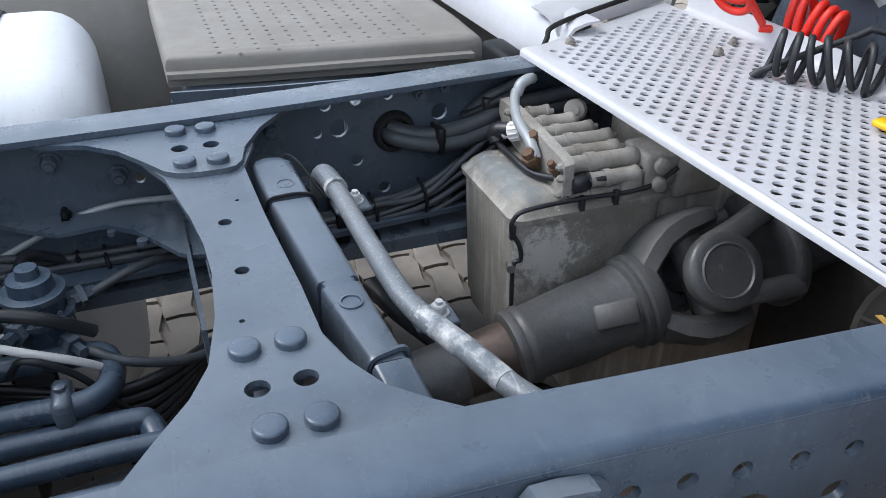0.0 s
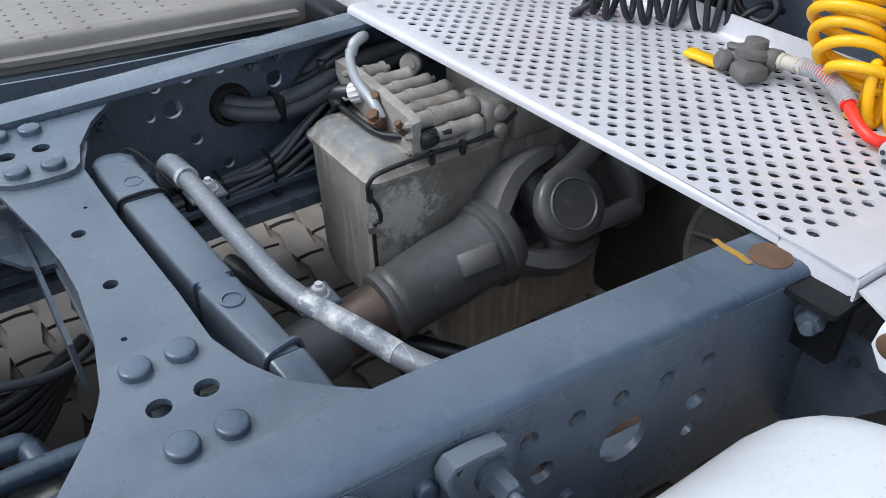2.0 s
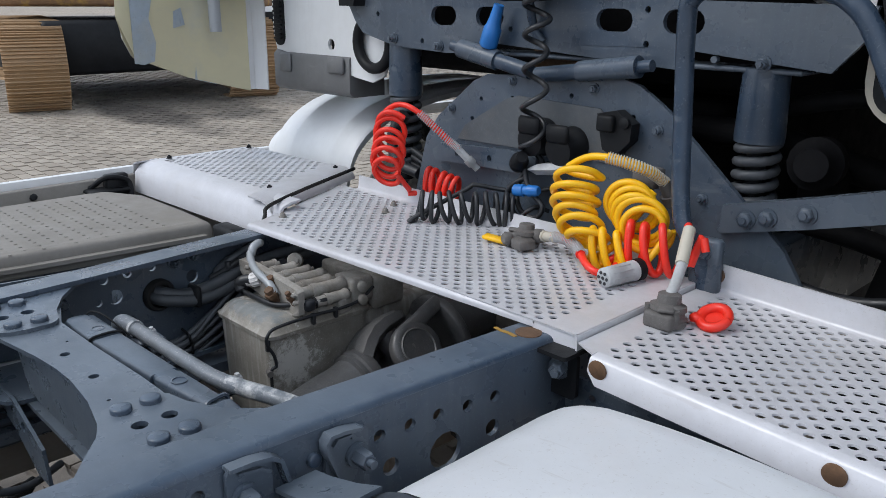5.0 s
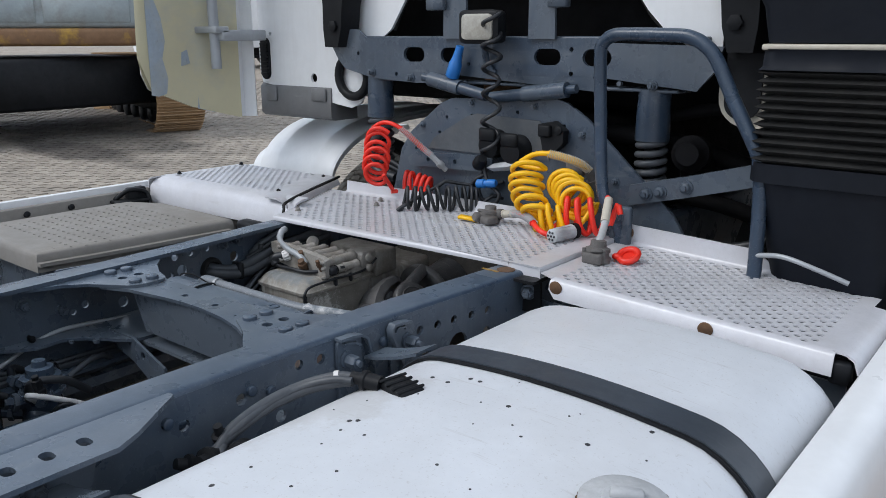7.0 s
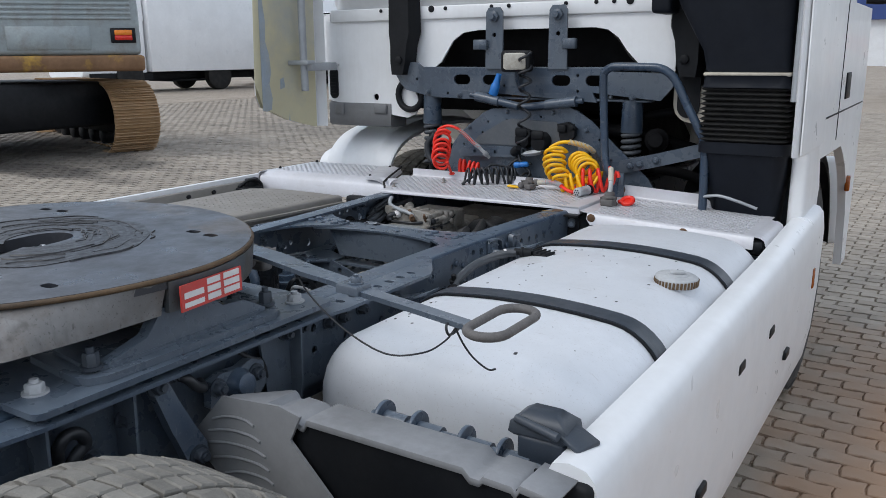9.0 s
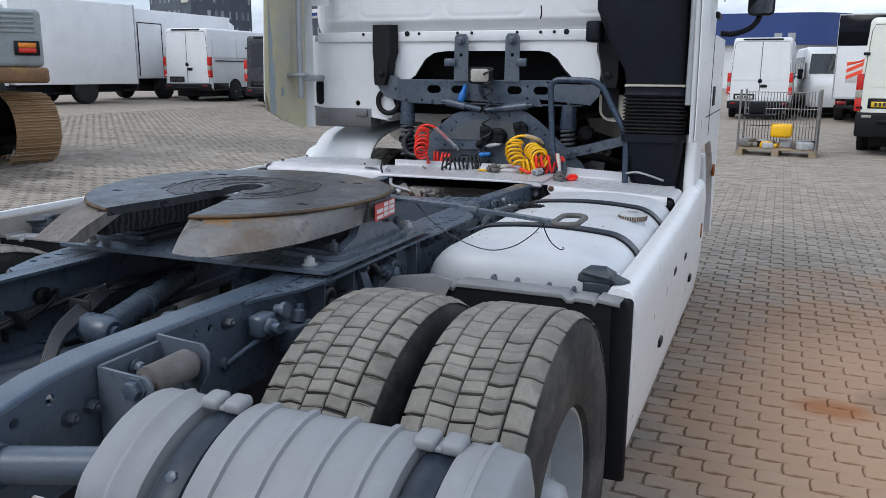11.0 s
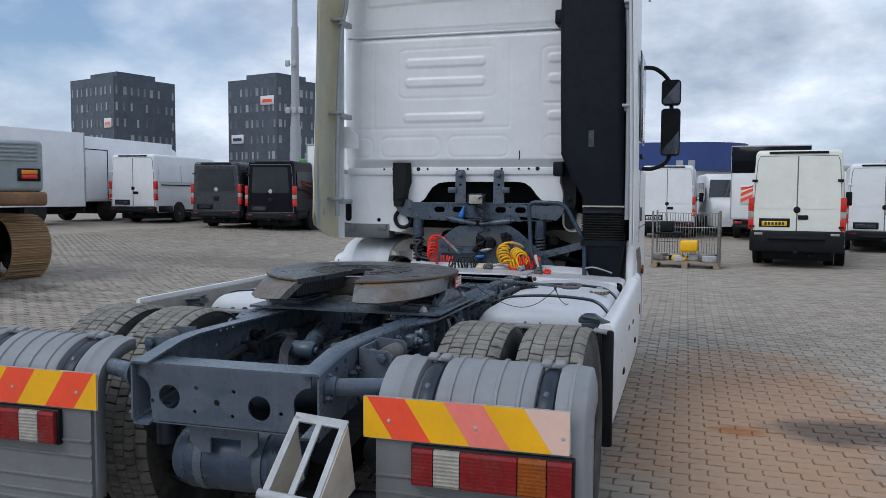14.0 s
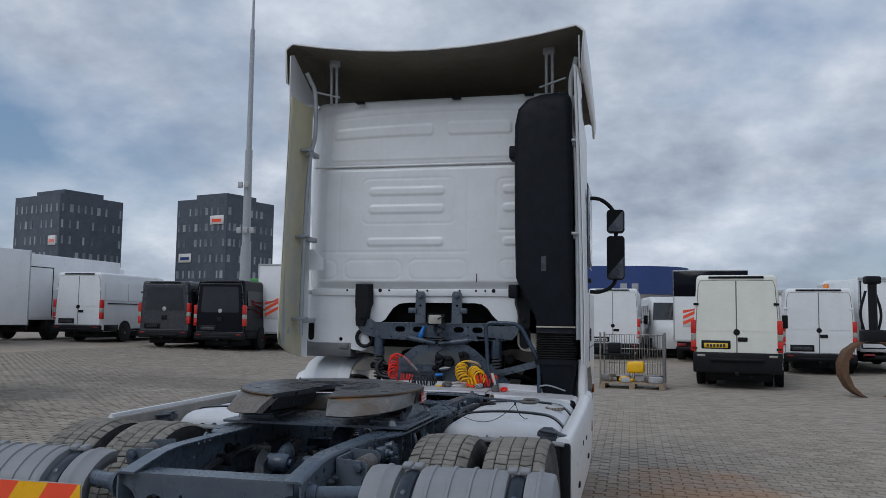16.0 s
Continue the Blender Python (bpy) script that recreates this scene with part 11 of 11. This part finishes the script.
hw2 = thing("white_hall", "low white industrial hall far off", "building")
bm = bmesh.new()
box(bm, 8, 60, 95, 130, 0, 4.6, .05, 1)
part("wall", bm, M["van_white"], hw2)
bm = bmesh.new()
box(bm, 7.8, 60.2, 94.8, 130.2, 4.6, 5.1, .05, 1)
part("parapet", bm, M["galv"], hw2)
gl = thing("green_skip", "green topped lorry body behind the vans", "lorry", (-12.7, 27.1, 0), 20)
gl.scale = (.75, .75, .78)
bm = bmesh.new()
box(bm, -1.2, 1.2, 0, 4, .6, 3.3, .05, 1)
part("body", bm, M["black"], gl)
bm = bmesh.new()
box(bm, -1.25, 1.25, -.05, 4.05, 3.3, 3.55, .04, 1)
part("top_rail", bm, M["green"], gl)
for x in (-1.05, .75):
    for y in (.5, 3.2):
        bm = bmesh.new()
        turned(bm, (x, y, .45), (1, 0, 0), ((0, .3), (0, .42), (.05, .45), (.25, .45), (.3, .42), (.3, .3)), 18)
        part("wheel", bm, M["rubber"], gl)

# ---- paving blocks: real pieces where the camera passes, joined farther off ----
def yard_patch(m, spots):
    """Rusty, oily and shade-dark patches with blotchy edges, at places of the yard."""
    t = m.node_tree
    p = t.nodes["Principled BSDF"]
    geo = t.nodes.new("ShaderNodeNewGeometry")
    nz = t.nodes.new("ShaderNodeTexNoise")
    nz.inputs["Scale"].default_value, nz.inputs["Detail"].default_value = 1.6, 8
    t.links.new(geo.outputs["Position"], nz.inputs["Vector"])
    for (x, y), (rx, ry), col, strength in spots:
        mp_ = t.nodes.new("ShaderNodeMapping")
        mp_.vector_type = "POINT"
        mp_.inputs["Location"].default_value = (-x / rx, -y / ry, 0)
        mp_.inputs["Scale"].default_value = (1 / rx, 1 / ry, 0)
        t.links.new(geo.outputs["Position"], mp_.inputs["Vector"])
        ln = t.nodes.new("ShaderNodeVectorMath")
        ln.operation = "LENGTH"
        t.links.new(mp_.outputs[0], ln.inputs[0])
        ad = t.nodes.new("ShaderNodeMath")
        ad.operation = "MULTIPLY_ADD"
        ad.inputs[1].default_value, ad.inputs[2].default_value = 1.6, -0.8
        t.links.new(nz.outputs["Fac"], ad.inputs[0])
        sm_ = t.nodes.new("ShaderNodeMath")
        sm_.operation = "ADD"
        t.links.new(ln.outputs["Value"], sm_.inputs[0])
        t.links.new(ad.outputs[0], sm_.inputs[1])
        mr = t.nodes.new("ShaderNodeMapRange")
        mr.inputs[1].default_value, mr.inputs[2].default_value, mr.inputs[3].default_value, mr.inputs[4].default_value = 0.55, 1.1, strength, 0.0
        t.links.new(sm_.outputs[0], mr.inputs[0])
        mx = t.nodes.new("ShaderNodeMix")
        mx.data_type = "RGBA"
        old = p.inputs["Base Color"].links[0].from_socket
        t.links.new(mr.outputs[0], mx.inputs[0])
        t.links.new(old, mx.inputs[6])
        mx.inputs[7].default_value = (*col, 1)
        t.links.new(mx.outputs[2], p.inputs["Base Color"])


# first spot: shade beneath the truck, painted onto the paving
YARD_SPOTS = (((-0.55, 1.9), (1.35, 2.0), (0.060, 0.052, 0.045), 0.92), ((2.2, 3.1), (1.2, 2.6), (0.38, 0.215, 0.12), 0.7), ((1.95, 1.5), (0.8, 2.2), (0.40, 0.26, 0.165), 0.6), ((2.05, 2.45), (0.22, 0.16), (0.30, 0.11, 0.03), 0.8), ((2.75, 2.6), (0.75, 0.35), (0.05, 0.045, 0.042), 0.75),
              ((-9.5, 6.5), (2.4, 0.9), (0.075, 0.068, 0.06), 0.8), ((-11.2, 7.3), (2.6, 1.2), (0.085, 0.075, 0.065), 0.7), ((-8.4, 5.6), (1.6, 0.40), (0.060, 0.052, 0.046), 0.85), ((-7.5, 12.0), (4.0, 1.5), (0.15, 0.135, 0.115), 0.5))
yard_patch(M["paver"], YARD_SPOTS)
yard_patch(ground.data.materials[0], YARD_SPOTS)


def paver_profile(w, d):
    """A wavy-edged interlocking block, seen from above."""
    e = .010
    return [(-w, -d), (-w * .5, -d + e), (0, -d), (w * .5, -d - e), (w, -d), (w - e * .6, 0), (w, d), (w * .5, d - e), (0, d), (-w * .5, d + e), (-w, d), (-w - e * .6, 0)]


PW, PD = .21, .105
prof = paver_profile(PW / 2 - .0035, PD / 2 - .0035)
n_p = len(prof)
prof_in = [(x * .955, y * .91) for x, y in prof]
tmpl_v = [(x, y, -.034) for x, y in prof] + [(x, y, -.004) for x, y in prof] + [(x, y, 0.0) for x, y in prof_in]
tmpl_f = [(i, (i + 1) % n_p, n_p + (i + 1) % n_p, n_p + i) for i in range(n_p)] + [(n_p + i, n_p + (i + 1) % n_p, 2 * n_p + (i + 1) % n_p, 2 * n_p + i) for i in range(n_p)]
tmpl_top = list(range(2 * n_p, 3 * n_p))
near_v = [(x, y, -.034) for x, y in prof] + [(x, y, 0.0) for x, y in prof_in]
near_f = [(i, (i + 1) % n_p, n_p + (i + 1) % n_p, n_p + i) for i in range(n_p)] + [tuple(range(n_p, 2 * n_p))]


def near_zone(x, y):
    return 1.36 < x < 2.75 and -.4 < y < 4.2


rp = random.Random(11)
piece_me = bpy.data.meshes.new("paving_block")
piece_me.from_pydata(tmpl_v, [], tmpl_f + [tmpl_top])
piece_me.materials.append(M["paver"])
far_v, far_f = [], []
simple = [(-PW / 2 + .002, -PD / 2 + .002), (PW / 2 - .002, -PD / 2 + .002), (PW / 2 - .002, PD / 2 - .002), (-PW / 2 + .002, PD / 2 - .002)]
count = 0
for j in range(-40, 230):
    y = j * PD
    for i in range(-80, 60):
        x = i * PW + (PW / 2 if j % 2 else 0)
        dz = rp.uniform(-.0025, .0025) + gz(x)
        if near_zone(x, y) and count < 290:
            o = new("paving_block", piece_me)
            o.parent = ground
            o.location = (x, y, dz)
            count += 1
            continue
        if x < -16 or x > 10:
            continue
        rich = -2.2 < x < 4.5 and -3.5 < y < 11
        base = len(far_v)
        if rich:
            far_v += [(x + a, y + b, c + dz) for a, b, c in near_v]
            far_f += [tuple(base + k for k in f) for f in near_f]
        else:
            far_v += [(x + a, y + b, dz - .034) for a, b in simple] + [(x + a * .985, y + b * .965, dz) for a, b in simple]
            far_f += [(base, base + 1, base + 5, base + 4), (base + 1, base + 2, base + 6, base + 5), (base + 2, base + 3, base + 7, base + 6), (base + 3, base, base + 4, base + 7), (base + 4, base + 5, base + 6, base + 7)]
far_me = bpy.data.meshes.new("paving_blocks")
far_me.from_pydata(far_v, [], far_f)
far_me.materials.append(M["paver"])
far_ob = new("paving_blocks", far_me)
far_ob.parent = ground
tagged(far_ob, "", "", "", "stuff")
